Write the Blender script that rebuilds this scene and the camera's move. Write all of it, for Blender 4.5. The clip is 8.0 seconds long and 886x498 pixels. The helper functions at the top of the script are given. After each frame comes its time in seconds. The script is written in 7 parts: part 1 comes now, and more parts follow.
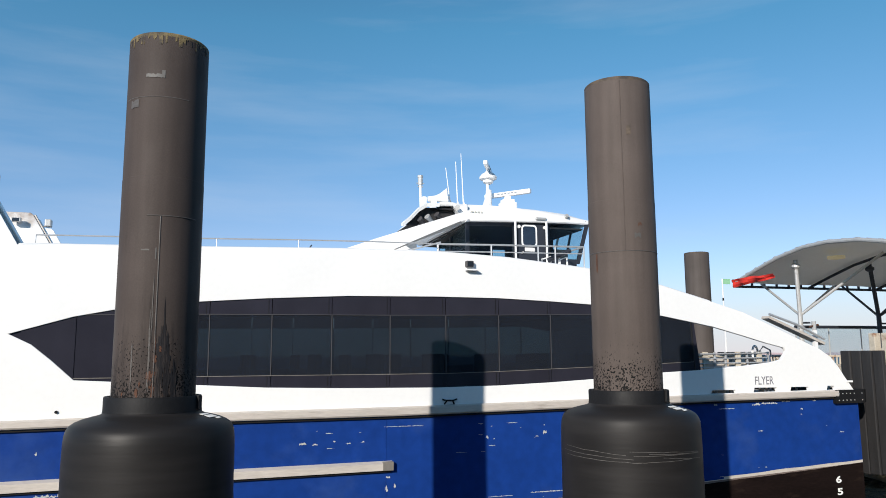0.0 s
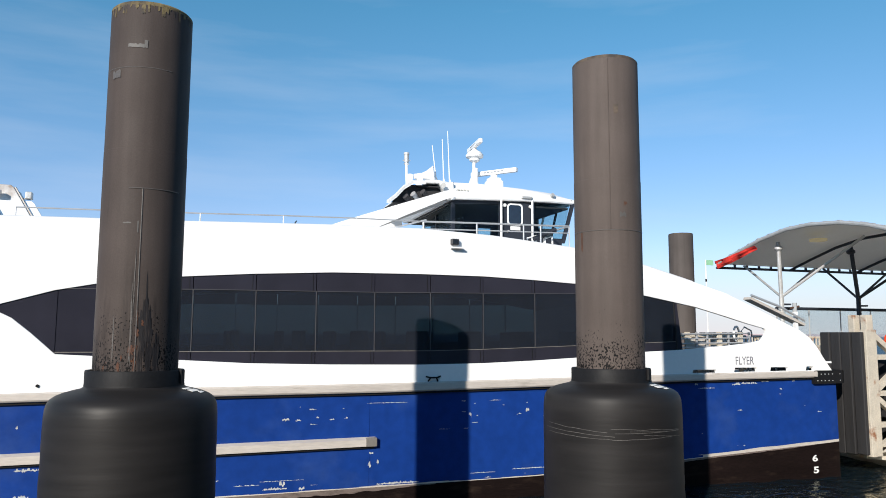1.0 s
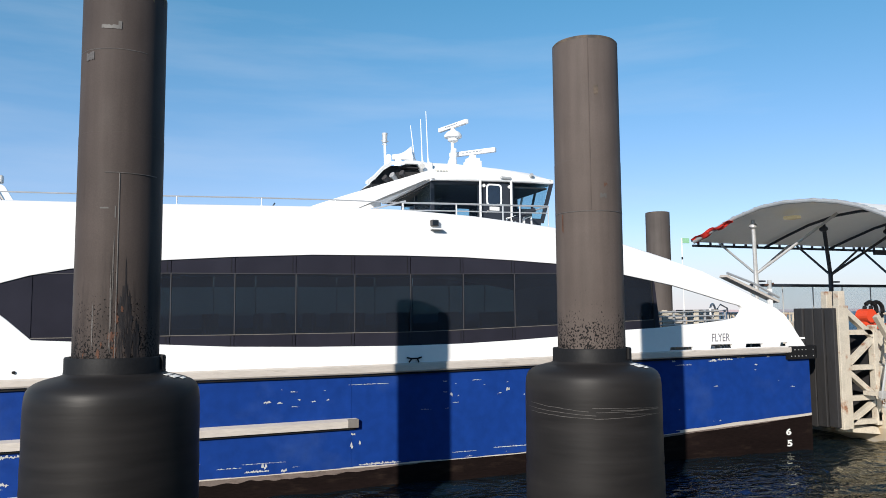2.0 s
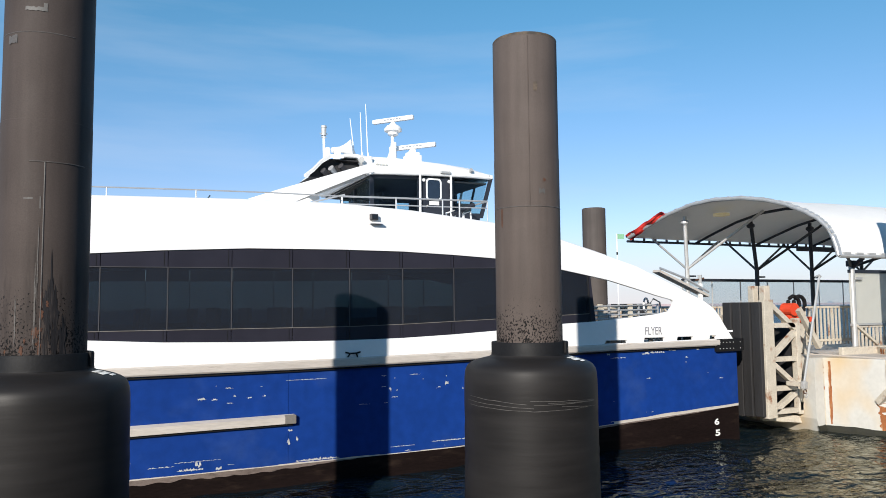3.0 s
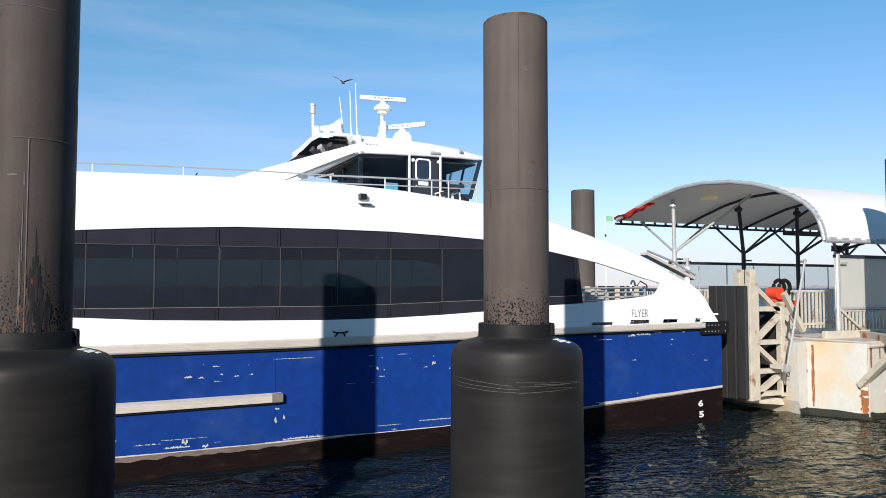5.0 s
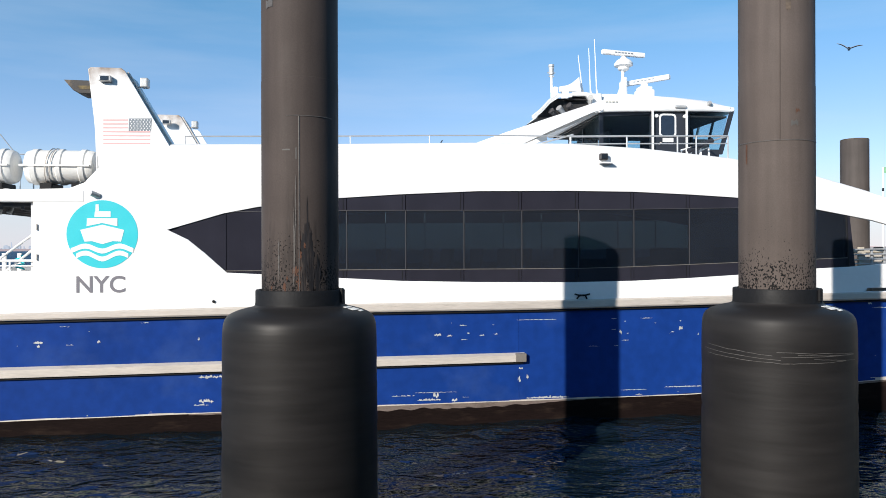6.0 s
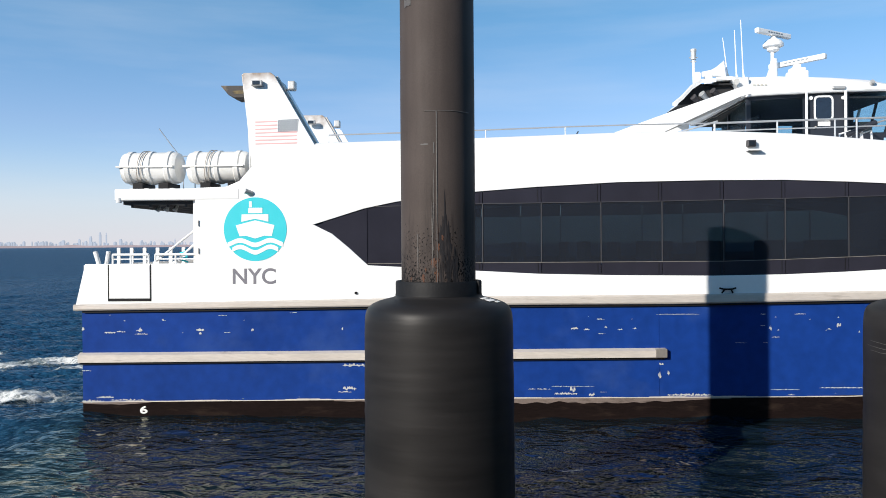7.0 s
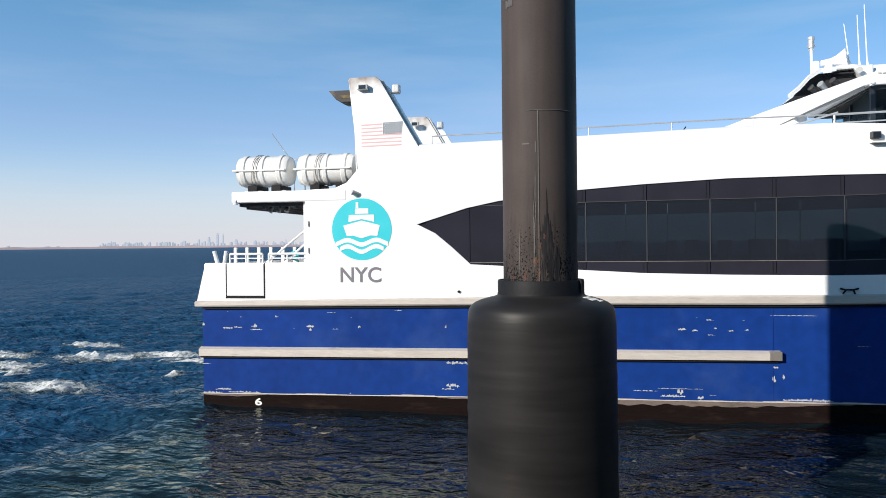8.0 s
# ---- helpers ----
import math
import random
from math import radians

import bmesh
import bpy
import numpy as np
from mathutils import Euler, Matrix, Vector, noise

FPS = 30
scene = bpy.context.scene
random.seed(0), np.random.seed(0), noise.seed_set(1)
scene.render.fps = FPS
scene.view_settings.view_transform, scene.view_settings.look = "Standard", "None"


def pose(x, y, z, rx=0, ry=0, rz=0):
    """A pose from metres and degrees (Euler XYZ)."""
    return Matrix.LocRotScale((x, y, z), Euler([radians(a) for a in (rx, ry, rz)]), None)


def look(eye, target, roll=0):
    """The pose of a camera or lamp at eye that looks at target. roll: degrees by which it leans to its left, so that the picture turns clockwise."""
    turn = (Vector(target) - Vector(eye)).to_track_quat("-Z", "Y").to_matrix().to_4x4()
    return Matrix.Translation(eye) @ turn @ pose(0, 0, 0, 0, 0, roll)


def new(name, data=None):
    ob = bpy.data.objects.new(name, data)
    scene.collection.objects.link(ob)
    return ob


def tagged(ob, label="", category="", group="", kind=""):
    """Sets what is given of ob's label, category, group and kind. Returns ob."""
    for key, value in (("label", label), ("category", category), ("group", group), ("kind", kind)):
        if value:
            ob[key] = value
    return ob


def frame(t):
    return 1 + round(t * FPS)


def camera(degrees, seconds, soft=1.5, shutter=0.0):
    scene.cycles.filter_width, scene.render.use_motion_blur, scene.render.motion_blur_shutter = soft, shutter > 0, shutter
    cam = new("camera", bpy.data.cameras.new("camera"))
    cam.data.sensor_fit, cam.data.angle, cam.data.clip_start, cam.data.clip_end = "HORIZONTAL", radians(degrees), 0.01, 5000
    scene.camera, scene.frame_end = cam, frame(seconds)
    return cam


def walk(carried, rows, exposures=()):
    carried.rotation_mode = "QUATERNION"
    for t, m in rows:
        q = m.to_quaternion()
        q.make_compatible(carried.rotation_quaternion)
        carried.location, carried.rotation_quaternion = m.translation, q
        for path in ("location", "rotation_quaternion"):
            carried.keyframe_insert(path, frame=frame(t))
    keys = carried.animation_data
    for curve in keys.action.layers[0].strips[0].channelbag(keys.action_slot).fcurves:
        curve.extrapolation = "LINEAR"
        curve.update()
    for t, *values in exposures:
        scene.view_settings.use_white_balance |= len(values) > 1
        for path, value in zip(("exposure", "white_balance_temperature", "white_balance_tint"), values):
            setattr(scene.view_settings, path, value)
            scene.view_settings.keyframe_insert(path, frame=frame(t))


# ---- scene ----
# Camera: hand-held, panning from a spot 3.7 m above the water
cam = camera(60.94, 8.0, soft=0.9)
PATH = [
    (0.0, 0.042, -0.051, 3.692, 98.091, 0.304, -17.075),
    (0.5, 0.056, -0.040, 3.674, 97.272, 0.306, -17.518),
    (1.0, 0.054, -0.026, 3.674, 96.465, -0.230, -18.250),
    (2.5, -0.015, 0.008, 3.729, 94.382, 0.829, -21.627),
    (3.0, 0.002, 0.019, 3.712, 94.436, 0.531, -24.550),
    (3.5, -0.021, -0.007, 3.660, 94.221, 0.581, -27.165),
    (4.0, 0.005, 0.027, 3.646, 93.953, 0.413, -29.582),
    (4.2, 0.012, 0.019, 3.657, 93.744, 0.419, -30.100),
    (5.3, 0.020, 0.012, 3.743, 92.051, -0.138, -20.664),
    (5.5, 0.023, 0.062, 3.735, 91.332, -0.047, -16.588),
    (6.0, -0.021, 0.081, 3.740, 90.010, 0.156, -7.426),
    (6.5, -0.040, 0.031, 3.721, 89.629, 0.206, -1.031),
    (7.0, -0.042, 0.027, 3.710, 89.628, 0.417, 2.794),
    (7.5, -0.042, -0.020, 3.707, 89.719, 0.360, 7.906),
    (8.0, -0.021, -0.069, 3.708, 89.639, 0.597, 10.606),
]
walk(cam, [(r[0], pose(*r[1:])) for r in PATH], exposures=[(0.0, 0.12), (1.0, 0.23), (3.0, 0.25), (4.0, 0.28), (6.0, 0.29), (8.0, 0.22)])

# ---- light: low winter sun behind the camera, clear sky ----
SUN_TO = Vector((-5.88, -6.52, 3.72)).normalized()
world = bpy.data.worlds.new("world")
scene.world = world
world.use_nodes = True
wn, wl = world.node_tree.nodes, world.node_tree.links
wn.clear()
w_out = wn.new("ShaderNodeOutputWorld")
w_bg = wn.new("ShaderNodeBackground")
w_sky = wn.new("ShaderNodeTexSky")
w_sky.sky_type = "NISHITA"
w_sky.sun_disc = False
w_sky.sun_elevation = math.asin(SUN_TO.z)
w_sky.sun_rotation = math.atan2(SUN_TO.x, SUN_TO.y)
w_sky.air_density, w_sky.dust_density, w_sky.ozone_density = 1.0, 0.0, 4.0
w_bg.inputs["Strength"].default_value = 0.1
# thin cirrus drawn out along the horizon
w_tc = wn.new("ShaderNodeTexCoord")
w_map = wn.new("ShaderNodeMapping")
w_map.inputs["Scale"].default_value = (1.2, 1.2, 9.0)
w_map.inputs["Rotation"].default_value = (0.1, 0.16, 0.4)
w_noise = wn.new("ShaderNodeTexNoise")
w_noise.inputs["Scale"].default_value = 1.6
w_noise.inputs["Detail"].default_value = 7.0
w_noise.inputs["Roughness"].default_value = 0.55
w_ramp = wn.new("ShaderNodeValToRGB")
w_ramp.color_ramp.elements[0].position, w_ramp.color_ramp.elements[0].color = 0.5, (0, 0, 0, 1)
w_ramp.color_ramp.elements[1].position, w_ramp.color_ramp.elements[1].color = 0.78, (0.17, 0.17, 0.17, 1)
w_mix = wn.new("ShaderNodeMixRGB")
w_mix.inputs["Color2"].default_value = (7.0, 7.4, 8.2, 1)
wl.new(w_tc.outputs["Generated"], w_map.inputs["Vector"])
wl.new(w_map.outputs["Vector"], w_noise.inputs["Vector"])
wl.new(w_noise.outputs["Fac"], w_ramp.inputs["Fac"])
wl.new(w_ramp.outputs["Color"], w_mix.inputs["Fac"])
w_tint = wn.new("ShaderNodeMixRGB")
w_tint.blend_type = "MULTIPLY"
w_tint.inputs["Fac"].default_value = 1.0
w_sep = wn.new("ShaderNodeSeparateXYZ")
# the air's colour: violet-blue lower down, greener blue overhead
w_high = wn.new("ShaderNodeMapRange")
w_high.inputs["From Min"].default_value, w_high.inputs["From Max"].default_value = 0.15, 0.8
w_air = wn.new("ShaderNodeValToRGB")
w_air.color_ramp.elements[0].position, w_air.color_ramp.elements[0].color = 0.0, (1.14, 1.08, 1.17, 1)
w_air.color_ramp.elements[1].position, w_air.color_ramp.elements[1].color = 0.4, (0.73, 1.29, 1.24, 1)
w_top = w_air.color_ramp.elements.new(1.0)
w_top.color = (0.5, 0.8, 0.82, 1)
wl.new(w_sep.outputs["Z"], w_high.inputs["Value"])
wl.new(w_high.outputs["Result"], w_air.inputs["Fac"])
# the air pales towards the open bay
w_side = wn.new("ShaderNodeMapRange")
w_side.interpolation_type = "SMOOTHSTEP"
w_side.inputs["From Min"].default_value, w_side.inputs["From Max"].default_value = -0.75, 0.1
w_side.inputs["To Min"].default_value, w_side.inputs["To Max"].default_value = 1.16, 0.98
w_bay = wn.new("ShaderNodeMixRGB")
w_bay.blend_type = "MULTIPLY"
w_bay.inputs["Fac"].default_value = 1.0
wl.new(w_sep.outputs["X"], w_side.inputs["Value"])
wl.new(w_side.outputs["Result"], w_bay.inputs["Color2"])
wl.new(w_air.outputs["Color"], w_tint.inputs["Color2"])
w_low = wn.new("ShaderNodeMapRange")
w_low.inputs["From Min"].default_value, w_low.inputs["From Max"].default_value = 0.0, 0.13
w_low.inputs["To Min"].default_value, w_low.inputs["To Max"].default_value = 0.75, 0.0
w_low.interpolation_type = "SMOOTHSTEP"
w_haze = wn.new("ShaderNodeMixRGB")
w_haze.inputs["Color2"].default_value = (5.5, 5.75, 6.9, 1)
wl.new(w_tc.outputs["Generated"], w_sep.inputs["Vector"])
wl.new(w_sep.outputs["Z"], w_low.inputs["Value"])
wl.new(w_low.outputs["Result"], w_haze.inputs["Fac"])
wl.new(w_sky.outputs["Color"], w_tint.inputs["Color1"])
wl.new(w_tint.outputs["Color"], w_bay.inputs["Color1"])
wl.new(w_bay.outputs["Color"], w_haze.inputs["Color1"])
wl.new(w_haze.outputs["Color"], w_mix.inputs["Color1"])
wl.new(w_mix.outputs["Color"], w_bg.inputs["Color"])
wl.new(w_bg.outputs["Background"], w_out.inputs["Surface"])

sun_data = bpy.data.lights.new("sun", "SUN")
sun_data.energy, sun_data.angle, sun_data.color = 5.0, radians(0.5), (1.0, 0.93, 0.84)
sun = new("sun", sun_data)
sun.matrix_world = look(SUN_TO * 60, (0, 0, 0))


# ---- materials ----
def material(name, base, rough=0.5, metal=0.0, vary=0.12, scale=3.0, fine=40.0, bump=0.15, stain=None, stain_at=(0.62, 0.72), stain_scale=2.0,
             stretch=(1, 1, 1), coat=0.0, spec=0.5, random_value=0.0, stain_detail=8.0):
    """A painted, metal or stone surface: two scales of variation, stains with a threshold, fine relief."""
    mat = bpy.data.materials.new(name)
    mat.use_nodes = True
    n, l = mat.node_tree.nodes, mat.node_tree.links
    bsdf = n["Principled BSDF"]
    bsdf.inputs["Roughness"].default_value, bsdf.inputs["Metallic"].default_value = rough, metal
    bsdf.inputs["Coat Weight"].default_value, bsdf.inputs["Specular IOR Level"].default_value = coat, spec
    tc = n.new("ShaderNodeTexCoord")
    mp = n.new("ShaderNodeMapping")
    mp.inputs["Scale"].default_value = stretch
    l.new(tc.outputs["Object"], mp.inputs["Vector"])

    def noise_at(s, detail=5.0):
        t = n.new("ShaderNodeTexNoise")
        t.inputs["Scale"].default_value, t.inputs["Detail"].default_value = s, detail
        l.new(mp.outputs["Vector"], t.inputs["Vector"])
        return t

    big, small = noise_at(scale), noise_at(fine, 3.0)
    add = n.new("ShaderNodeMath")
    add.operation = "ADD"
    l.new(big.outputs["Fac"], add.inputs[0])
    l.new(small.outputs["Fac"], add.inputs[1])
    rng = n.new("ShaderNodeMapRange")
    rng.inputs["From Min"].default_value, rng.inputs["From Max"].default_value = 0.6, 1.4
    rng.inputs["To Min"].default_value, rng.inputs["To Max"].default_value = 1 - vary, 1 + vary
    l.new(add.outputs["Value"], rng.inputs["Value"])
    value = rng.outputs["Result"]
    if random_value:
        oi = n.new("ShaderNodeObjectInfo")
        rr = n.new("ShaderNodeMapRange")
        rr.inputs["To Min"].default_value, rr.inputs["To Max"].default_value = 1 - random_value, 1 + random_value
        l.new(oi.outputs["Random"], rr.inputs["Value"])
        mu = n.new("ShaderNodeMath")
        mu.operation = "MULTIPLY"
        l.new(value, mu.inputs[0])
        l.new(rr.outputs["Result"], mu.inputs[1])
        value = mu.outputs["Value"]
    mul = n.new("ShaderNodeMixRGB")
    mul.blend_type = "MULTIPLY"
    mul.inputs["Fac"].default_value = 1.0
    mul.inputs["Color1"].default_value = (*base, 1)
    l.new(value, mul.inputs["Color2"])
    color = mul.outputs["Color"]
    if stain:
        st = noise_at(stain_scale, stain_detail)
        st.inputs["Roughness"].default_value = 0.62
        ramp = n.new("ShaderNodeValToRGB")
        ramp.color_ramp.elements[0].position, ramp.color_ramp.elements[1].position = stain_at
        l.new(st.outputs["Fac"], ramp.inputs["Fac"])
        mix = n.new("ShaderNodeMixRGB")
        mix.inputs["Color2"].default_value = (*stain, 1)
        l.new(ramp.outputs["Color"], mix.inputs["Fac"])
        l.new(color, mix.inputs["Color1"])
        color = mix.outputs["Color"]
    l.new(color, bsdf.inputs["Base Color"])
    rr2 = n.new("ShaderNodeMapRange")
    rr2.inputs["To Min"].default_value, rr2.inputs["To Max"].default_value = max(0.02, rough - 0.1), min(1, rough + 0.1)
    l.new(big.outputs["Fac"], rr2.inputs["Value"])
    l.new(rr2.outputs["Result"], bsdf.inputs["Roughness"])
    bp = n.new("ShaderNodeBump")
    bp.inputs["Strength"].default_value, bp.inputs["Distance"].default_value = bump, 0.01
    l.new(add.outputs["Value"], bp.inputs["Height"])
    l.new(bp.outputs["Normal"], bsdf.inputs["Normal"])
    return mat


WHITE = material("white_marine_paint", (0.82, 0.82, 0.81), 0.35, vary=0.03, scale=0.7, fine=9, bump=0.05, coat=0.2)
SOOTED_WHITE = material("sooted_white_paint", (0.82, 0.82, 0.81), 0.35, vary=0.03, scale=0.7, fine=9, bump=0.05, coat=0.2)
s_n, s_l = SOOTED_WHITE.node_tree.nodes, SOOTED_WHITE.node_tree.links
s_tc, s_sep, s_noise = s_n.new("ShaderNodeTexCoord"), s_n.new("ShaderNodeSeparateXYZ"), s_n.new("ShaderNodeTexNoise")
s_noise.inputs["Scale"].default_value, s_noise.inputs["Detail"].default_value = 3.0, 5
s_add, s_rng, s_mix = s_n.new("ShaderNodeMath"), s_n.new("ShaderNodeMapRange"), s_n.new("ShaderNodeMixRGB")
s_rng.inputs["From Min"].default_value, s_rng.inputs["From Max"].default_value, s_rng.inputs["To Max"].default_value = 7.55, 8.02, 0.9
s_mix.inputs["Color2"].default_value = (0.2, 0.12, 0.065, 1)
s_l.new(s_tc.outputs["Object"], s_sep.inputs["Vector"])
s_l.new(s_tc.outputs["Object"], s_noise.inputs["Vector"])
s_l.new(s_sep.outputs["Z"], s_add.inputs[0])
s_l.new(s_noise.outputs["Fac"], s_add.inputs[1])
s_l.new(s_add.outputs["Value"], s_rng.inputs["Value"])
s_l.new(s_rng.outputs["Result"], s_mix.inputs["Fac"])
s_base = s_n["Principled BSDF"].inputs["Base Color"]
s_l.new(s_base.links[0].from_socket, s_mix.inputs["Color1"])
s_l.new(s_mix.outputs["Color"], s_base)
BLUE = material("blue_hull_paint", (0.0064, 0.0365, 0.2), 0.55, vary=0.2, scale=0.6, fine=6, bump=0.14, spec=0.09, stain=(0.03, 0.07, 0.23), stain_at=(0.55, 0.92), stain_scale=0.9, stretch=(0.8, 1, 0.8))
CHIP = material("bare_primer", (0.42, 0.43, 0.43), 0.6, vary=0.2, fine=20)
BOOT = material("dark_antifouling", (0.0085, 0.0052, 0.0048), 0.8, spec=0.06, vary=0.4, scale=1.2, fine=15, bump=0.4, stain=(0.03, 0.02, 0.015), stain_at=(0.55, 0.8), stain_scale=2.5, stretch=(0.5, 1, 2))
ALU = material("worn_aluminium", (0.54, 0.49, 0.44), 0.5, metal=0.15, vary=0.14, scale=2, fine=12, stain=(0.2, 0.17, 0.14), stain_at=(0.6, 0.8), stretch=(0.5, 1, 3))
GLASS = material("tinted_window_glass", (0.016, 0.02, 0.026), 0.16, vary=0.2, scale=1.2, fine=6, bump=0.01, coat=0.35, random_value=0.2)
SEAL = material("grey_window_seal", (0.05, 0.048, 0.052), 0.6)
TRIM = material("pale_window_seal", (0.16, 0.145, 0.13), 0.55, vary=0.3, scale=1.5, fine=9)
PILOT_GLASS = material("pilothouse_glass", (0.012, 0.02, 0.035), 0.08, vary=0.2, scale=2, fine=8, bump=0.0, coat=0.5)
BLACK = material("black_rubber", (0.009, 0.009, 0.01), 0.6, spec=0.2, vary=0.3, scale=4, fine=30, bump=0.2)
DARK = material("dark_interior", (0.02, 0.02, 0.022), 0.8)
STEEL = material("galvanised_steel", (0.5, 0.5, 0.49), 0.45, metal=0.4, vary=0.12, scale=6, fine=40)
RAIL = material("brushed_rail_tube", (0.55, 0.56, 0.57), 0.35, metal=0.5, vary=0.08, scale=6, fine=40)
TEAL = material("teal_vinyl", (0.03, 0.53, 0.6), 0.4, vary=0.04)
GREY_INK = material("grey_vinyl_letters", (0.17, 0.165, 0.19), 0.5, vary=0.08)
RED_INK = material("faded_red_vinyl", (0.76, 0.42, 0.41), 0.5, vary=0.06)
NAVY_INK = material("faded_navy_vinyl", (0.2, 0.23, 0.26), 0.5, vary=0.06)
def pile_coat(name, base, blister=(3.0, 4.0), streaks=0.0, rough=0.62):
    """Coal-tar pile coating: even satin skin with faint runs; blisters and tar streaks thin out above the splash zone."""
    mat = bpy.data.materials.new(name)
    mat.use_nodes = True
    n, l = mat.node_tree.nodes, mat.node_tree.links
    b = n["Principled BSDF"]
    b.inputs["Specular IOR Level"].default_value = 0.12
    tc = n.new("ShaderNodeTexCoord")
    sep = n.new("ShaderNodeSeparateXYZ")
    l.new(tc.outputs["Object"], sep.inputs["Vector"])

    def tex(scale, detail, stretch=(1, 1, 1), roughness=0.5):
        mp = n.new("ShaderNodeMapping")
        mp.inputs["Scale"].default_value = stretch
        t = n.new("ShaderNodeTexNoise")
        t.inputs["Scale"].default_value, t.inputs["Detail"].default_value, t.inputs["Roughness"].default_value = scale, detail, roughness
        l.new(tc.outputs["Object"], mp.inputs["Vector"])
        l.new(mp.outputs["Vector"], t.inputs["Vector"])
        return t.outputs["Fac"]

    def ranged(value, a, b_, c, d):
        r = n.new("ShaderNodeMapRange")
        r.inputs["From Min"].default_value, r.inputs["From Max"].default_value = a, b_
        r.inputs["To Min"].default_value, r.inputs["To Max"].default_value = c, d
        l.new(value, r.inputs["Value"])
        return r.outputs["Result"]

    def calc(op, p, q):
        m = n.new("ShaderNodeMath")
        m.operation = op
        for k, v in enumerate((p, q)):
            if isinstance(v, float):
                m.inputs[k].default_value = v
            else:
                l.new(v, m.inputs[k])
        return m.outputs["Value"]

    def over(fac, below, colour):
        m = n.new("ShaderNodeMixRGB")
        m.inputs["Color2"].default_value = (*colour, 1)
        l.new(fac, m.inputs["Fac"])
        l.new(below, m.inputs["Color1"])
        return m.outputs["Color"]

    tone = calc("MULTIPLY", ranged(tex(0.9, 3), 0.3, 0.7, 0.86, 1.14), ranged(tex(3.2, 4, (2.6, 2.6, 0.16)), 0.3, 0.7, 0.9, 1.1))
    tone = calc("MULTIPLY", tone, ranged(tex(70, 2), 0.3, 0.7, 0.93, 1.07))
    mul = n.new("ShaderNodeMixRGB")
    mul.blend_type = "MULTIPLY"
    mul.inputs["Fac"].default_value = 1.0
    mul.inputs["Color1"].default_value = (*base, 1)
    l.new(tone, mul.inputs["Color2"])
    color = mul.outputs["Color"]
    z = sep.outputs["Z"]
    if streaks:
        reach = ranged(z, 3.1, 4.5, 0.14, -0.2)
        run = calc("ADD", tex(3.0, 6, (3.2, 3.2, 0.35), 0.6), reach)
        color = over(calc("MULTIPLY", ranged(run, 0.47, 0.6, 0.0, 1.0), streaks), color, (0.012, 0.011, 0.0115))
        pale = calc("ADD", tex(4.0, 5, (4.0, 4.0, 0.22), 0.6), ranged(z, 3.2, 4.2, 0.02, -0.25))
        color = over(ranged(pale, 0.55, 0.68, 0.0, 0.3), color, (0.12, 0.11, 0.11))
        spot = calc("ADD", tex(11.0, 5, (1, 1, 0.6), 0.6), ranged(z, 3.2, 4.1, 0.0, -0.2))
        color = over(ranged(spot, 0.61, 0.65, 0.0, 0.8), color, (0.11, 0.045, 0.022))
    wart = tex(46.0, 2.5, (1, 1, 0.75), 0.55)
    patch = tex(3.5, 3)
    bar = calc("ADD", calc("ADD", ranged(z, blister[0], blister[1], 0.38, 0.82), ranged(patch, 0.3, 0.7, 0.07, -0.07)), 0.0)
    speck = calc("SUBTRACT", wart, bar)
    cover = ranged(speck, -0.015, 0.02, 0.0, 1.0)
    color = over(cover, color, (0.0075, 0.0068, 0.0068))
    l.new(color, b.inputs["Base Color"])
    l.new(ranged(tex(1.4, 4), 0.3, 0.7, rough - 0.08, rough + 0.1), b.inputs["Roughness"])
    relief = calc("ADD", calc("MULTIPLY", cover, 0.6), calc("MULTIPLY", tex(70, 2), 0.12))
    bp = n.new("ShaderNodeBump")
    bp.inputs["Strength"].default_value, bp.inputs["Distance"].default_value = 0.35, 0.012
    l.new(relief, bp.inputs["Height"])
    l.new(bp.outputs["Normal"], b.inputs["Normal"])
    return mat


PILE = pile_coat("coated_pile_steel", (0.1, 0.081, 0.072), (2.95, 4.2))
TAR_PILE = pile_coat("tarred_pile_steel", (0.064, 0.0515, 0.0465), (2.85, 4.3), 0.35)
FAR_PILE = pile_coat("weathered_pile_steel", (0.085, 0.073, 0.067), (-0.6, 0.6))
RUST = material("rust", (0.085, 0.036, 0.02), 0.85, vary=0.4, scale=6, fine=40, bump=0.6)
RUST_RUN = material("orange_rust_run", (0.27, 0.09, 0.025), 0.8, vary=0.4, scale=5, fine=30, bump=0.4, stain=(0.62, 0.5, 0.32), stain_at=(0.56, 0.7), stain_scale=5, stretch=(2.5, 2.5, 0.4))
TAR = material("smooth_tar_coat", (0.02, 0.018, 0.019), 0.5, spec=0.3, vary=0.3, scale=3, fine=30, bump=0.3, stain=(0.05, 0.04, 0.036), stain_at=(0.5, 0.62), stain_scale=4, stretch=(3, 3, 0.35))
WELD = material("weld_bead", (0.085, 0.076, 0.07), 0.5, vary=0.3, scale=6, fine=40, bump=0.3)
SCUM = material("dried_waterline_scum", (0.15, 0.115, 0.1), 0.7, vary=0.25, scale=3, fine=25, bump=0.3, stain=(0.035, 0.025, 0.02), stain_at=(0.5, 0.72), stain_scale=3, stretch=(0.8, 1, 3))
LICHEN = material("weathered_pile_rim", (0.17, 0.13, 0.06), 0.85, vary=0.4, scale=9, fine=40, bump=0.5, stain=(0.05, 0.042, 0.035), stain_at=(0.46, 0.6), stain_scale=5)
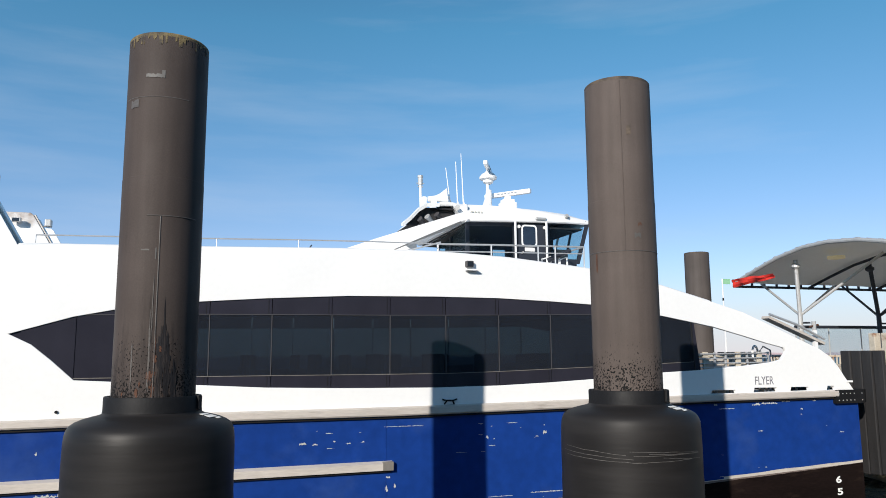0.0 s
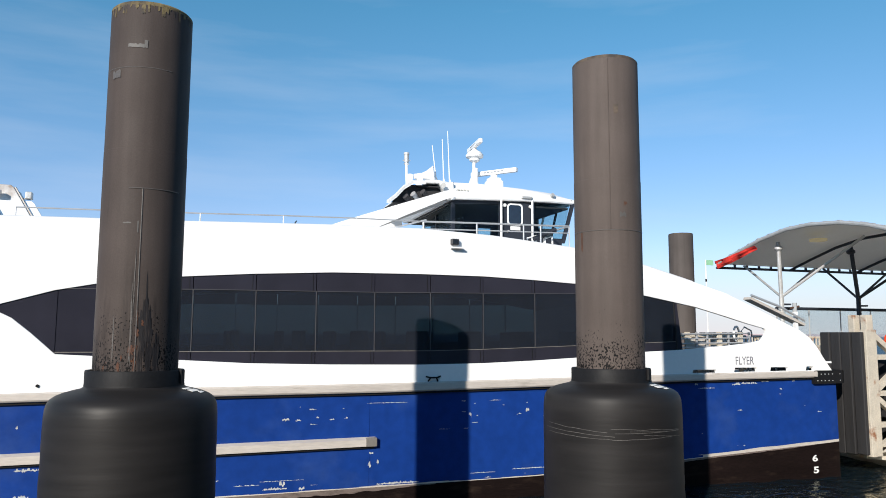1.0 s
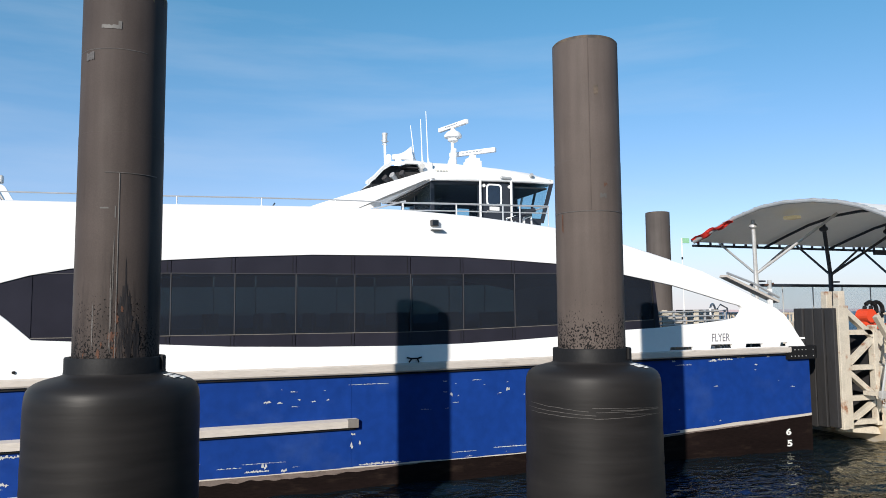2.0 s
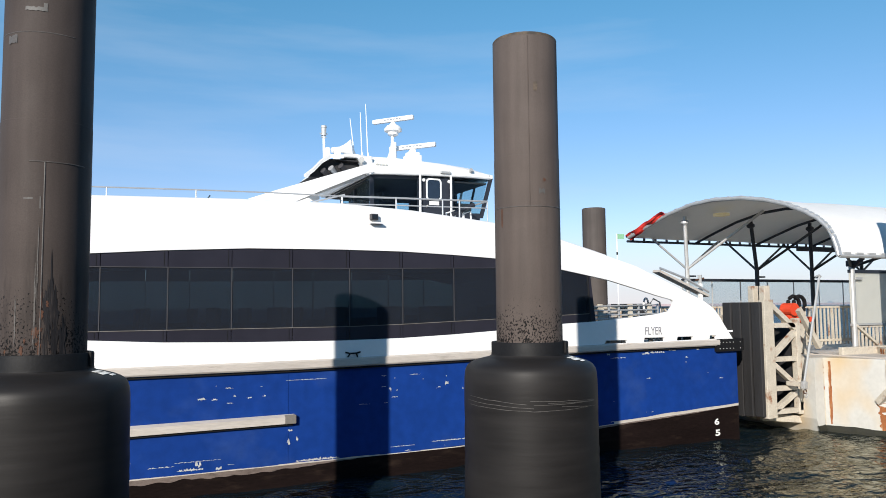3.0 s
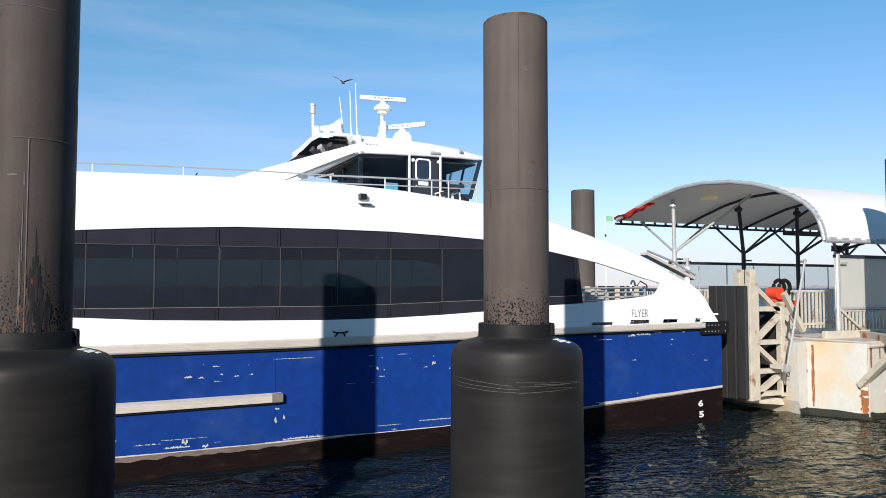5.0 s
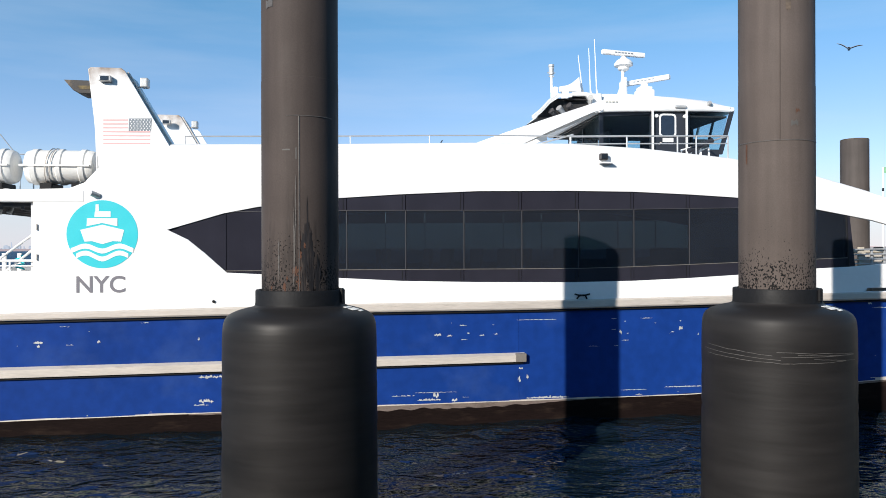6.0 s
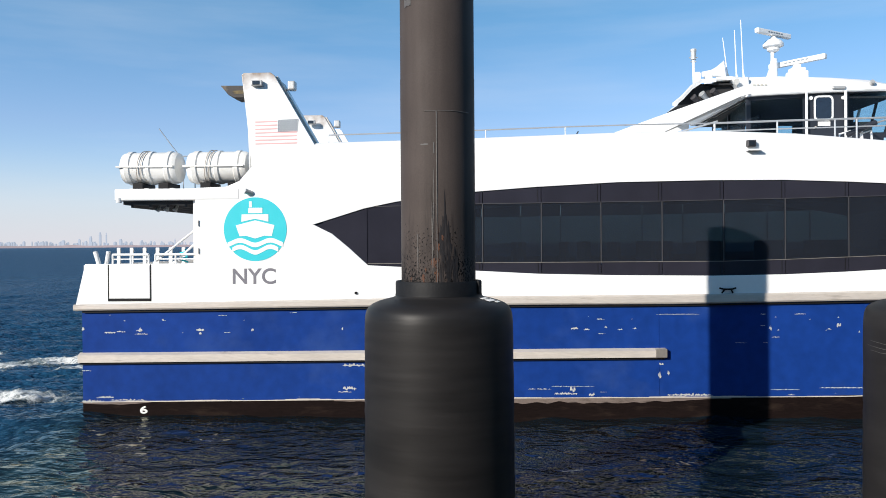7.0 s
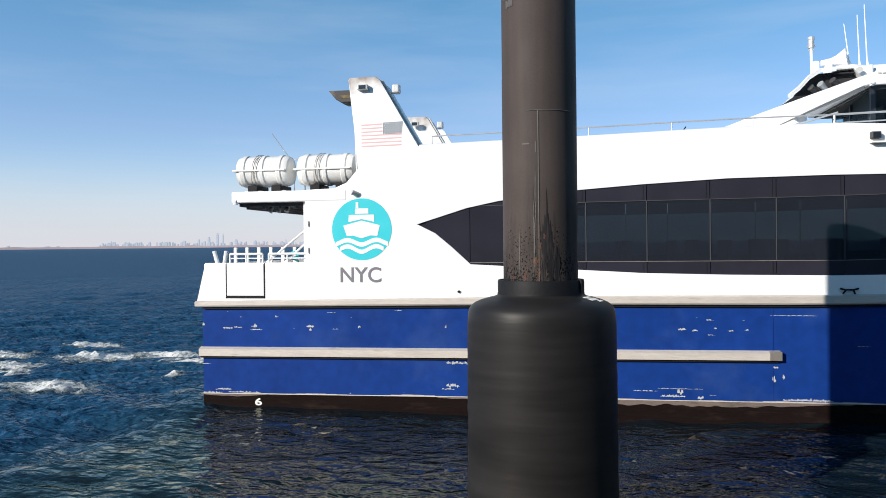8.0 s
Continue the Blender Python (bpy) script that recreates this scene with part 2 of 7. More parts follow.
BROWN_RIM = material("weathered_brown_rim", (0.1, 0.075, 0.055), 0.8, vary=0.4, scale=6, fine=40, bump=0.4, stain=(0.05, 0.042, 0.036), stain_at=(0.46, 0.6), stain_scale=5)
FENDER = material("black_polyethylene", (0.0162, 0.0149, 0.0147), 0.5, spec=0.22, vary=0.34, scale=1.1, fine=3.2, bump=0.25, stretch=(0.3, 0.3, 3.2))
SCRATCH = material("scuffed_grey", (0.085, 0.08, 0.075), 0.6)
LABEL = material("white_label", (0.75, 0.75, 0.73), 0.5, vary=0.1, scale=8)
# white with broad gold blotches at random
BARGE = material("gold_blotched_white_steel", (0.5, 0.49, 0.455), 0.55, vary=0.1, scale=1.2, fine=9, bump=0.15, stain=(0.52, 0.37, 0.19), stain_at=(0.53, 0.8), stain_scale=0.75, stretch=(1, 1, 0.8), stain_detail=1.5)
TRUSS = material("weathered_cream_steel", (0.5, 0.45, 0.37), 0.6, vary=0.2, scale=3, fine=25, bump=0.3, stain=(0.26, 0.11, 0.05), stain_at=(0.57, 0.68), stain_scale=2.2)
PLANK = material("dark_fender_timber", (0.02, 0.0195, 0.021), 0.7, vary=0.3, scale=2, fine=30, bump=0.5, stretch=(3, 3, 0.3), random_value=0.25)
NAVY = material("dark_navy_steel", (0.02, 0.024, 0.034), 0.5, vary=0.15)
MEMBRANE = material("white_roof_membrane", (0.9, 0.9, 0.89), 0.6, vary=0.04, scale=1, fine=10)
SCREEN = material("grey_wind_screen", (0.72, 0.74, 0.71), 0.4, vary=0.08)
for cloth, share in ((MEMBRANE, 0.22), (SCREEN, 0.5)):
    cn, cl = cloth.node_tree.nodes, cloth.node_tree.links
    c_tr = cn.new("ShaderNodeBsdfTranslucent")
    c_tr.inputs["Color"].default_value = (0.85, 0.8, 0.7, 1)
    c_mix = cn.new("ShaderNodeMixShader")
    c_mix.inputs["Fac"].default_value = share
    cl.new(cn["Principled BSDF"].outputs["BSDF"], c_mix.inputs[1])
    cl.new(c_tr.outputs["BSDF"], c_mix.inputs[2])
    cl.new(c_mix.outputs["Shader"], cn["Material Output"].inputs["Surface"])
ROOF_GLOW = bpy.data.materials.new("warm_glow_disc")
ROOF_GLOW.use_nodes = True
ROOF_GLOW.node_tree.nodes["Principled BSDF"].inputs["Emission Color"].default_value = (1.0, 0.85, 0.5, 1)
ROOF_GLOW.node_tree.nodes["Principled BSDF"].inputs["Emission Strength"].default_value = 0.12
ROOF_GLOW.node_tree.nodes["Principled BSDF"].inputs["Base Color"].default_value = (0.6, 0.5, 0.28, 1)
ORANGE = material("orange_red_paint", (0.65, 0.06, 0.02), 0.4, vary=0.1)
RED_CLOTH = material("red_flag_cloth", (0.6, 0.03, 0.02), 0.75, vary=0.15, scale=6)
RAFT = material("white_fibreglass", (0.72, 0.71, 0.68), 0.4, vary=0.06, scale=3, fine=20, stain=(0.45, 0.4, 0.33), stain_at=(0.6, 0.8))
WEED = material("wet_marine_growth", (0.014, 0.014, 0.007), 0.75, vary=0.5, scale=5, fine=30, bump=0.8)
GULL = material("white_feathers", (0.7, 0.7, 0.7), 0.8, vary=0.1)
GULL_WING = material("grey_wing_feathers", (0.15, 0.14, 0.14), 0.8, vary=0.2)
SOOT = material("sooted_steel", (0.03, 0.025, 0.022), 0.6, vary=0.5, scale=4, stain=(0.16, 0.12, 0.08), stain_at=(0.55, 0.7), stain_scale=3)
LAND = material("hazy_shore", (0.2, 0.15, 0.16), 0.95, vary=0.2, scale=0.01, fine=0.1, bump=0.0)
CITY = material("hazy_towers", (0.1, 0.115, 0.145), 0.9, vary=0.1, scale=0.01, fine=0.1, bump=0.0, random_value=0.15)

# aerial haze painted onto the far shore and towers as a pale emission
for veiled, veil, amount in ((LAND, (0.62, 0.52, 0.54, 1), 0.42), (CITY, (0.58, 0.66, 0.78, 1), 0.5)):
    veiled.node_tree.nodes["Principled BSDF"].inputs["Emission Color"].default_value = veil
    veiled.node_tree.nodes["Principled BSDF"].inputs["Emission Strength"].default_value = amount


def clear_glass(name, tint, rough=0.03):
    mat = bpy.data.materials.new(name)
    mat.use_nodes = True
    b = mat.node_tree.nodes["Principled BSDF"]
    b.inputs["Base Color"].default_value = (*tint, 1)
    b.inputs["Roughness"].default_value = rough
    b.inputs["Transmission Weight"].default_value = 1.0
    b.inputs["IOR"].default_value = 1.05
    return mat


PANEL_GLASS = clear_glass("milky_panel_glass", (0.9, 0.96, 0.95))
g_n, g_l = PANEL_GLASS.node_tree.nodes, PANEL_GLASS.node_tree.links
g_film, g_mix = g_n.new("ShaderNodeBsdfTranslucent"), g_n.new("ShaderNodeMixShader")
g_film.inputs["Color"].default_value = (0.85, 0.95, 0.93, 1)
g_mix.inputs["Fac"].default_value = 0.22
g_l.new(g_n["Principled BSDF"].outputs["BSDF"], g_mix.inputs[1])
g_l.new(g_film.outputs["BSDF"], g_mix.inputs[2])
g_l.new(g_mix.outputs["Shader"], g_n["Material Output"].inputs["Surface"])


def water_material():
    mat = bpy.data.materials.new("harbour_water")
    mat.use_nodes = True
    n, l = mat.node_tree.nodes, mat.node_tree.links
    n.remove(n["Principled BSDF"])
    body = n.new("ShaderNodeBsdfDiffuse")
    gloss = n.new("ShaderNodeBsdfGlossy")
    gloss.inputs["Roughness"].default_value = 0.07
    fres = n.new("ShaderNodeFresnel")
    fres.inputs["IOR"].default_value = 1.48
    cap = n.new("ShaderNodeMapRange")
    cap.inputs["From Max"].default_value, cap.inputs["To Max"].default_value = 0.5, 0.5
    calm = n.new("ShaderNodeMapRange")
    calm.inputs["To Min"].default_value, calm.inputs["To Max"].default_value = 0.95, 0.5
    # unresolved chop farther out spreads the reflection
    place = n.new("ShaderNodeTexCoord")
    reach = n.new("ShaderNodeVectorMath")
    reach.operation = "LENGTH"
    chop = n.new("ShaderNodeMapRange")
    chop.inputs["From Min"].default_value, chop.inputs["From Max"].default_value = 22, 110
    chop.inputs["To Min"].default_value, chop.inputs["To Max"].default_value = 0.06, 0.3
    l.new(place.outputs["Object"], reach.inputs[0])
    l.new(reach.outputs["Value"], chop.inputs["Value"])
    l.new(chop.outputs["Result"], gloss.inputs["Roughness"])
    mix = n.new("ShaderNodeMixShader")
    l.new(fres.outputs["Fac"], cap.inputs["Value"])
    part_gloss = n.new("ShaderNodeMath")
    part_gloss.operation = "MULTIPLY"
    l.new(cap.outputs["Result"], part_gloss.inputs[0])
    l.new(calm.outputs["Result"], part_gloss.inputs[1])
    l.new(part_gloss.outputs["Value"], mix.inputs["Fac"])
    l.new(body.outputs["BSDF"], mix.inputs[1])
    l.new(gloss.outputs["BSDF"], mix.inputs[2])
    l.new(mix.outputs["Shader"], n["Material Output"].inputs["Surface"])
    tc = n.new("ShaderNodeTexCoord")
    big = n.new("ShaderNodeTexNoise")
    big.inputs["Scale"].default_value, big.inputs["Detail"].default_value = 0.06, 3
    # dark neutral body in the berth paints in the hull's dark reflection
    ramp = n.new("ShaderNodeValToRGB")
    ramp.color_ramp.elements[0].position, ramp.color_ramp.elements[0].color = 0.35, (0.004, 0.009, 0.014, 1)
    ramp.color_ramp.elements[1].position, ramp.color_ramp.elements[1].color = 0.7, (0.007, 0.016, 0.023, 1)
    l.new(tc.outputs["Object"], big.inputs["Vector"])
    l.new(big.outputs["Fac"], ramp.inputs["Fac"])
    # open bay: lighter and darker blue streaks paint the chop's lit and shaded faces
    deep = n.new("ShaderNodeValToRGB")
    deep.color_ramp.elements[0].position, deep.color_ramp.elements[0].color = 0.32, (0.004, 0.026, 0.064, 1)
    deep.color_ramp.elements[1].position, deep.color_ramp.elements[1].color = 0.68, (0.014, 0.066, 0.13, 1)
    streak_map = n.new("ShaderNodeMapping")
    streak_map.inputs["Scale"].default_value = (0.11, 0.3, 1)
    streak = n.new("ShaderNodeTexNoise")
    streak.inputs["Scale"].default_value, streak.inputs["Detail"].default_value, streak.inputs["Roughness"].default_value = 3.0, 8, 0.75
    l.new(tc.outputs["Object"], streak_map.inputs["Vector"])
    l.new(streak_map.outputs["Vector"], streak.inputs["Vector"])
    l.new(streak.outputs["Fac"], deep.inputs["Fac"])
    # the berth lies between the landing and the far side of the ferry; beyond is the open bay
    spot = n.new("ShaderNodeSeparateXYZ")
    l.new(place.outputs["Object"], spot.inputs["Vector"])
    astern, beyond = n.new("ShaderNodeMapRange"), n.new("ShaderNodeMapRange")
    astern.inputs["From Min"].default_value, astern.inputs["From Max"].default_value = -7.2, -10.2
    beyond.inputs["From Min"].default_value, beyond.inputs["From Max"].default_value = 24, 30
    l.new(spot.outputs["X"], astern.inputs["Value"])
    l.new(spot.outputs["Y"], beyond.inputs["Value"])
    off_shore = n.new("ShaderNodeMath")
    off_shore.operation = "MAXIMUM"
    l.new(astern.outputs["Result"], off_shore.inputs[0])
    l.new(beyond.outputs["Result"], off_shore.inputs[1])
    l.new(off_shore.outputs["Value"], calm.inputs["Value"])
    # mirror tinted warm in the berth: the ferry's olive reflection put into the colour
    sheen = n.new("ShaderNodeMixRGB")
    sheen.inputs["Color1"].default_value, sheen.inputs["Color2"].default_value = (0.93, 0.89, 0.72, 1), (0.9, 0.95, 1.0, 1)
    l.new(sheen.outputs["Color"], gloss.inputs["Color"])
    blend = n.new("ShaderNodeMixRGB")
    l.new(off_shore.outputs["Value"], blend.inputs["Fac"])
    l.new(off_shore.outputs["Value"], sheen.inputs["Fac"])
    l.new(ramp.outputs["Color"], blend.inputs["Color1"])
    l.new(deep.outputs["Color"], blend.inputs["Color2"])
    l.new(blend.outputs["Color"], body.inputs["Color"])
    lee = n.new("ShaderNodeMapRange")
    lee.inputs["To Min"].default_value, lee.inputs["To Max"].default_value = 0.45, 1.0
    l.new(off_shore.outputs["Value"], lee.inputs["Value"])
    last = None
    for scale, stretch, dist, strength in ((1.9, (1.0, 1.7, 1), 0.26, 0.9), (5.0, (1, 1.5, 1), 0.06, 0.8)):
        mp = n.new("ShaderNodeMapping")
        mp.inputs["Scale"].default_value = stretch
        mp.inputs["Rotation"].default_value = (0, 0, 0.35)
        t = n.new("ShaderNodeTexNoise")
        t.inputs["Scale"].default_value, t.inputs["Detail"].default_value = scale, 2
        bp = n.new("ShaderNodeBump")
        bp.inputs["Strength"].default_value, bp.inputs["Distance"].default_value = strength, dist
        l.new(lee.outputs["Result"], bp.inputs["Strength"])
        l.new(tc.outputs["Object"], mp.inputs["Vector"])
        l.new(mp.outputs["Vector"], t.inputs["Vector"])
        l.new(t.outputs["Fac"], bp.inputs["Height"])
        if last:
            l.new(last.outputs["Normal"], bp.inputs["Normal"])
        last = bp
    for node in (body, gloss, fres):
        l.new(last.outputs["Normal"], node.inputs["Normal"])
    return mat


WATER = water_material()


def foam_material():
    """Lacy foam: threads of white over churned green water, clear between."""
    mat = bpy.data.materials.new("lacy_foam")
    mat.use_nodes = True
    n, l = mat.node_tree.nodes, mat.node_tree.links
    b = n["Principled BSDF"]
    b.inputs["Roughness"].default_value = 0.5
    tc = n.new("ShaderNodeTexCoord")

    def noise_mask(scale, detail, rough, lo, hi, stretch):
        mp = n.new("ShaderNodeMapping")
        mp.inputs["Scale"].default_value = stretch
        t = n.new("ShaderNodeTexNoise")
        t.inputs["Scale"].default_value, t.inputs["Detail"].default_value, t.inputs["Roughness"].default_value = scale, detail, rough
        t.inputs["Distortion"].default_value = 0.6
        l.new(tc.outputs["Object"], mp.inputs["Vector"])
        l.new(mp.outputs["Vector"], t.inputs["Vector"])
        r = n.new("ShaderNodeMapRange")
        r.inputs["From Min"].default_value, r.inputs["From Max"].default_value = lo, hi
        return t, r

    def joined(op, p, q):
        m = n.new("ShaderNodeMath")
        m.operation = op
        for k, v in enumerate((p, q)):
            if isinstance(v, float):
                m.inputs[k].default_value = v
            else:
                l.new(v, m.inputs[k])
        return m.outputs["Value"]

    flat = n.new("ShaderNodeMapping")
    flat.inputs["Scale"].default_value, flat.inputs["Location"].default_value = (1, 1, 0), (0, 0, 0.5)
    mid = n.new("ShaderNodeVectorMath")
    mid.operation = "DISTANCE"
    mid.inputs[1].default_value = (0.5, 0.5, 0.5)
    l.new(tc.outputs["Generated"], flat.inputs["Vector"])
    l.new(flat.outputs["Vector"], mid.inputs[0])
    fall = n.new("ShaderNodeMapRange")
    fall.inputs["From Min"].default_value, fall.inputs["From Max"].default_value = 0.05, 0.5
    fall.inputs["To Min"].default_value, fall.inputs["To Max"].default_value = 0.12, -0.3
    l.new(mid.outputs["Value"], fall.inputs["Value"])
    coarse, area = noise_mask(1.7, 10, 0.8, 0.4, 0.58, (1, 1.5, 1))
    l.new(joined("ADD", coarse.outputs["Fac"], fall.outputs["Result"]), area.inputs["Value"])
    thread, lace = noise_mask(4.0, 10, 0.85, 0.15, 0.03, (1, 1.2, 1))
    l.new(joined("ABSOLUTE", joined("SUBTRACT", thread.outputs["Fac"], 0.5), 0.0), lace.inputs["Value"])
    white = joined("MULTIPLY", lace.outputs["Result"], area.outputs["Result"])
    tone = n.new("ShaderNodeMixRGB")
    tone.inputs["Color1"].default_value, tone.inputs["Color2"].default_value = (0.03, 0.1, 0.11, 1), (0.78, 0.78, 0.75, 1)
    l.new(white, tone.inputs["Fac"])
    l.new(tone.outputs["Color"], b.inputs["Base Color"])
    cover = joined("MAXIMUM", white, joined("MULTIPLY", area.outputs["Result"], 0.5))
    tr = n.new("ShaderNodeBsdfTransparent")
    mix = n.new("ShaderNodeMixShader")
    l.new(cover, mix.inputs["Fac"])
    l.new(tr.outputs["BSDF"], mix.inputs[1])
    l.new(b.outputs["BSDF"], mix.inputs[2])
    l.new(mix.outputs["Shader"], n["Material Output"].inputs["Surface"])
    return mat


FOAM = foam_material()


# ---- building helpers ----
def thing(name, loc, label, category, group="", kind=""):
    ob = new(name)
    ob.location = loc
    ob.empty_display_size = 0.3
    return tagged(ob, label, category, group, kind)


def finish(bm, smooth=False):
    bmesh.ops.recalc_face_normals(bm, faces=bm.faces)
    me = bpy.data.meshes.new("mesh")
    bm.to_mesh(me)
    bm.free()
    if smooth:
        for p in me.polygons:
            p.use_smooth = True
        me.set_sharp_from_angle(angle=radians(38))
    return me


def thicken(bm, t):
    bm.normal_update()
    bmesh.ops.solidify(bm, geom=bm.faces[:], thickness=t)
    return bm


def part(name, bm, mat, parent=None, label="", smooth=False):
    """One mesh under a thing or a part. Its points are given in the place's own space."""
    me = finish(bm, smooth) if isinstance(bm, bmesh.types.BMesh) else bm
    if mat is not None:
        me.materials.clear()
        me.materials.append(mat)
    ob = new(name, me)
    if parent is not None:
        ob.parent = parent
        if parent.type == "EMPTY":
            ob.matrix_parent_inverse = Matrix.Translation(parent.location).inverted()
    if label:
        ob["label"] = label
    return ob


def add_box(bm, x0, x1, y0, y1, z0, z1, bevel=0.0):
    vs = [bm.verts.new((x, y, z)) for x in (x0, x1) for y in (y0, y1) for z in (z0, z1)]
    fs = [bm.faces.new([vs[i] for i in q]) for q in ((0, 1, 3, 2), (4, 6, 7, 5), (0, 4, 5, 1), (2, 3, 7, 6), (0, 2, 6, 4), (1, 5, 7, 3))]
    if bevel:
        bmesh.ops.bevel(bm, geom=list({e for f in fs for e in f.edges}), offset=bevel, segments=2, affect="EDGES", profile=0.5)
    return bm


def box(x0, x1, y0, y1, z0, z1, bevel=0.0):
    return add_box(bmesh.new(), x0, x1, y0, y1, z0, z1, bevel)


def add_tube(bm, points, r, n=8, caps=True):
    pts = [Vector(p) for p in points]
    rings = []
    for i, p in enumerate(pts):
        d = (pts[min(i + 1, len(pts) - 1)] - pts[max(i - 1, 0)]).normalized()
        a = d.cross(Vector((0, 0, 1)) if abs(d.z) < 0.9 else Vector((1, 0, 0))).normalized()
        b = d.cross(a)
        rr = r[i] if isinstance(r, (list, tuple)) else r
        rings.append([bm.verts.new(p + rr * (math.cos(t) * a + math.sin(t) * b)) for t in (2 * math.pi * k / n for k in range(n))])
    for p, q in zip(rings, rings[1:]):
        for k in range(n):
            bm.faces.new((p[k], p[(k + 1) % n], q[(k + 1) % n], q[k]))
    if caps:
        bm.faces.new(rings[0][::-1])
        bm.faces.new(rings[-1])
    return bm


def tube(points, r, n=8):
    return add_tube(bmesh.new(), points, r, n)


def beam(p, q, w, h):
    """A rectangular bar from p to q."""
    p, q = Vector(p), Vector(q)
    d = (q - p).normalized()
    a = d.cross(Vector((0, 0, 1)) if abs(d.z) < 0.95 else Vector((0, 1, 0))).normalized()
    b = d.cross(a)
    bm = bmesh.new()
    rings = [[bm.verts.new(c + s * w / 2 * a + t * h / 2 * b) for s, t in ((-1, -1), (1, -1), (1, 1), (-1, 1))] for c in (p, q)]
    for k in range(4):
        bm.faces.new((rings[0][k], rings[0][(k + 1) % 4], rings[1][(k + 1) % 4], rings[1][k]))
    bm.faces.new(rings[0][::-1])
    bm.faces.new(rings[1])
    return bm


def lathe(profile, x, y, n=48):
    """Turn (radius, height) pairs round the upright through x, y."""
    bm = bmesh.new()
    rings = [[bm.verts.new((x + r * math.cos(2 * math.pi * k / n), y + r * math.sin(2 * math.pi * k / n), z)) for k in range(n)] for r, z in profile]
    for p, q in zip(rings, rings[1:]):
        for k in range(n):
            bm.faces.new((p[k], p[(k + 1) % n], q[(k + 1) % n], q[k]))
    bm.faces.new(rings[0])
    bm.faces.new(rings[-1])
    return bm


def curve_mesh(data):
    ob = bpy.data.objects.new("outline", data)
    scene.collection.objects.link(ob)
    bpy.context.view_layer.update()
    me = bpy.data.meshes.new_from_object(ob.evaluated_get(bpy.context.evaluated_depsgraph_get()))
    bpy.data.objects.remove(ob)
    bpy.data.curves.remove(data)
    return me


def plate(outlines, y, thick, bevel=0.0):
    """A flat plate in the x-z plane with its near face at y; further outlines are holes."""
    cu = bpy.data.curves.new("outline", "CURVE")
    cu.dimensions, cu.fill_mode = "2D", "BOTH"
    cu.extrude, cu.bevel_depth = thick / 2 - bevel, bevel
    cu.offset = -bevel
    for line in outlines:
        sp = cu.splines.new("POLY")
        sp.points.add(len(line) - 1)
        for p, (x, z) in zip(sp.points, line):
            p.co = (x, z, 0, 1)
        sp.use_cyclic_u = True
    me = curve_mesh(cu)
    me.transform(Matrix.Translation((0, y + thick / 2, 0)) @ Matrix.Rotation(radians(90), 4, "X"))
    return me


def letters(text, x0, x1, z0, z1, y, thick=0.004, bold=0.0):
    """Letters on a wall that faces the quay, fitted between x0..x1 and z0..z1."""
    cu = bpy.data.curves.new("letters", "FONT")
    cu.body, cu.extrude, cu.offset = text, thick / 2, bold
    me = curve_mesh(cu)
    co = [v.co.copy() for v in me.vertices]
    ax, bx, ay, by = min(c.x for c in co), max(c.x for c in co), min(c.y for c in co), max(c.y for c in co)
    for v in me.vertices:
        v.co = (x0 + (v.co.x - ax) / (bx - ax) * (x1 - x0), y - v.co.z, z0 + (v.co.y - ay) / (by - ay) * (z1 - z0))
    return me


def lerp(table, x):
    return float(np.interp(x, [p[0] for p in table], [p[1] for p in table]))


def tinted_pane(name, tint, dust, through_part):
    """Tinted glazing with a film of dust: part seen through, part matt, with a glossy face."""
    mat = bpy.data.materials.new(name)
    mat.use_nodes = True
    n, l = mat.node_tree.nodes, mat.node_tree.links
    b = n["Principled BSDF"]
    tc = n.new("ShaderNodeTexCoord")
    t = n.new("ShaderNodeTexNoise")
    t.inputs["Scale"].default_value, t.inputs["Detail"].default_value = 1.7, 6
    l.new(tc.outputs["Object"], t.inputs["Vector"])
    oi = n.new("ShaderNodeObjectInfo")
    ramp = n.new("ShaderNodeMapRange")
    ramp.inputs["To Min"].default_value, ramp.inputs["To Max"].default_value = 0.7, 1.3
    add = n.new("ShaderNodeMath")
    add.operation = "MULTIPLY_ADD"
    add.inputs[1].default_value = 0.4
    l.new(oi.outputs["Random"], add.inputs[0])
    l.new(t.outputs["Fac"], add.inputs[2])
    l.new(add.outputs["Value"], ramp.inputs["Value"])
    mul = n.new("ShaderNodeMixRGB")
    mul.blend_type = "MULTIPLY"
    mul.inputs["Fac"].default_value = 1
    mul.inputs["Color1"].default_value = (*dust, 1)
    l.new(ramp.outputs["Result"], mul.inputs["Color2"])
    l.new(mul.outputs["Color"], b.inputs["Base Color"])
    b.inputs["Roughness"].default_value = 0.2
    b.inputs["Specular IOR Level"].default_value = 0.35
    tr = n.new("ShaderNodeBsdfTransparent")
    tr.inputs["Color"].default_value = (*tint, 1)
    mix = n.new("ShaderNodeMixShader")
    mix.inputs["Fac"].default_value = through_part
    l.new(b.outputs["BSDF"], mix.inputs[1])
    l.new(tr.outputs["BSDF"], mix.inputs[2])
    l.new(mix.outputs["Shader"], n["Material Output"].inputs["Surface"])
    return mat


PANE = tinted_pane("tinted_cabin_pane", (0.56, 0.69, 0.74), (0.023, 0.0265, 0.0365), 0.5)
WHEEL_PANE = tinted_pane("tinted_pilothouse_pane", (0.87, 0.95, 0.96), (0.012, 0.02, 0.036), 0.9)
SOLID_PANE = tinted_pane("tinted_blind_panel", (0.1, 0.1, 0.1), (0.0225, 0.022, 0.031), 0.02)

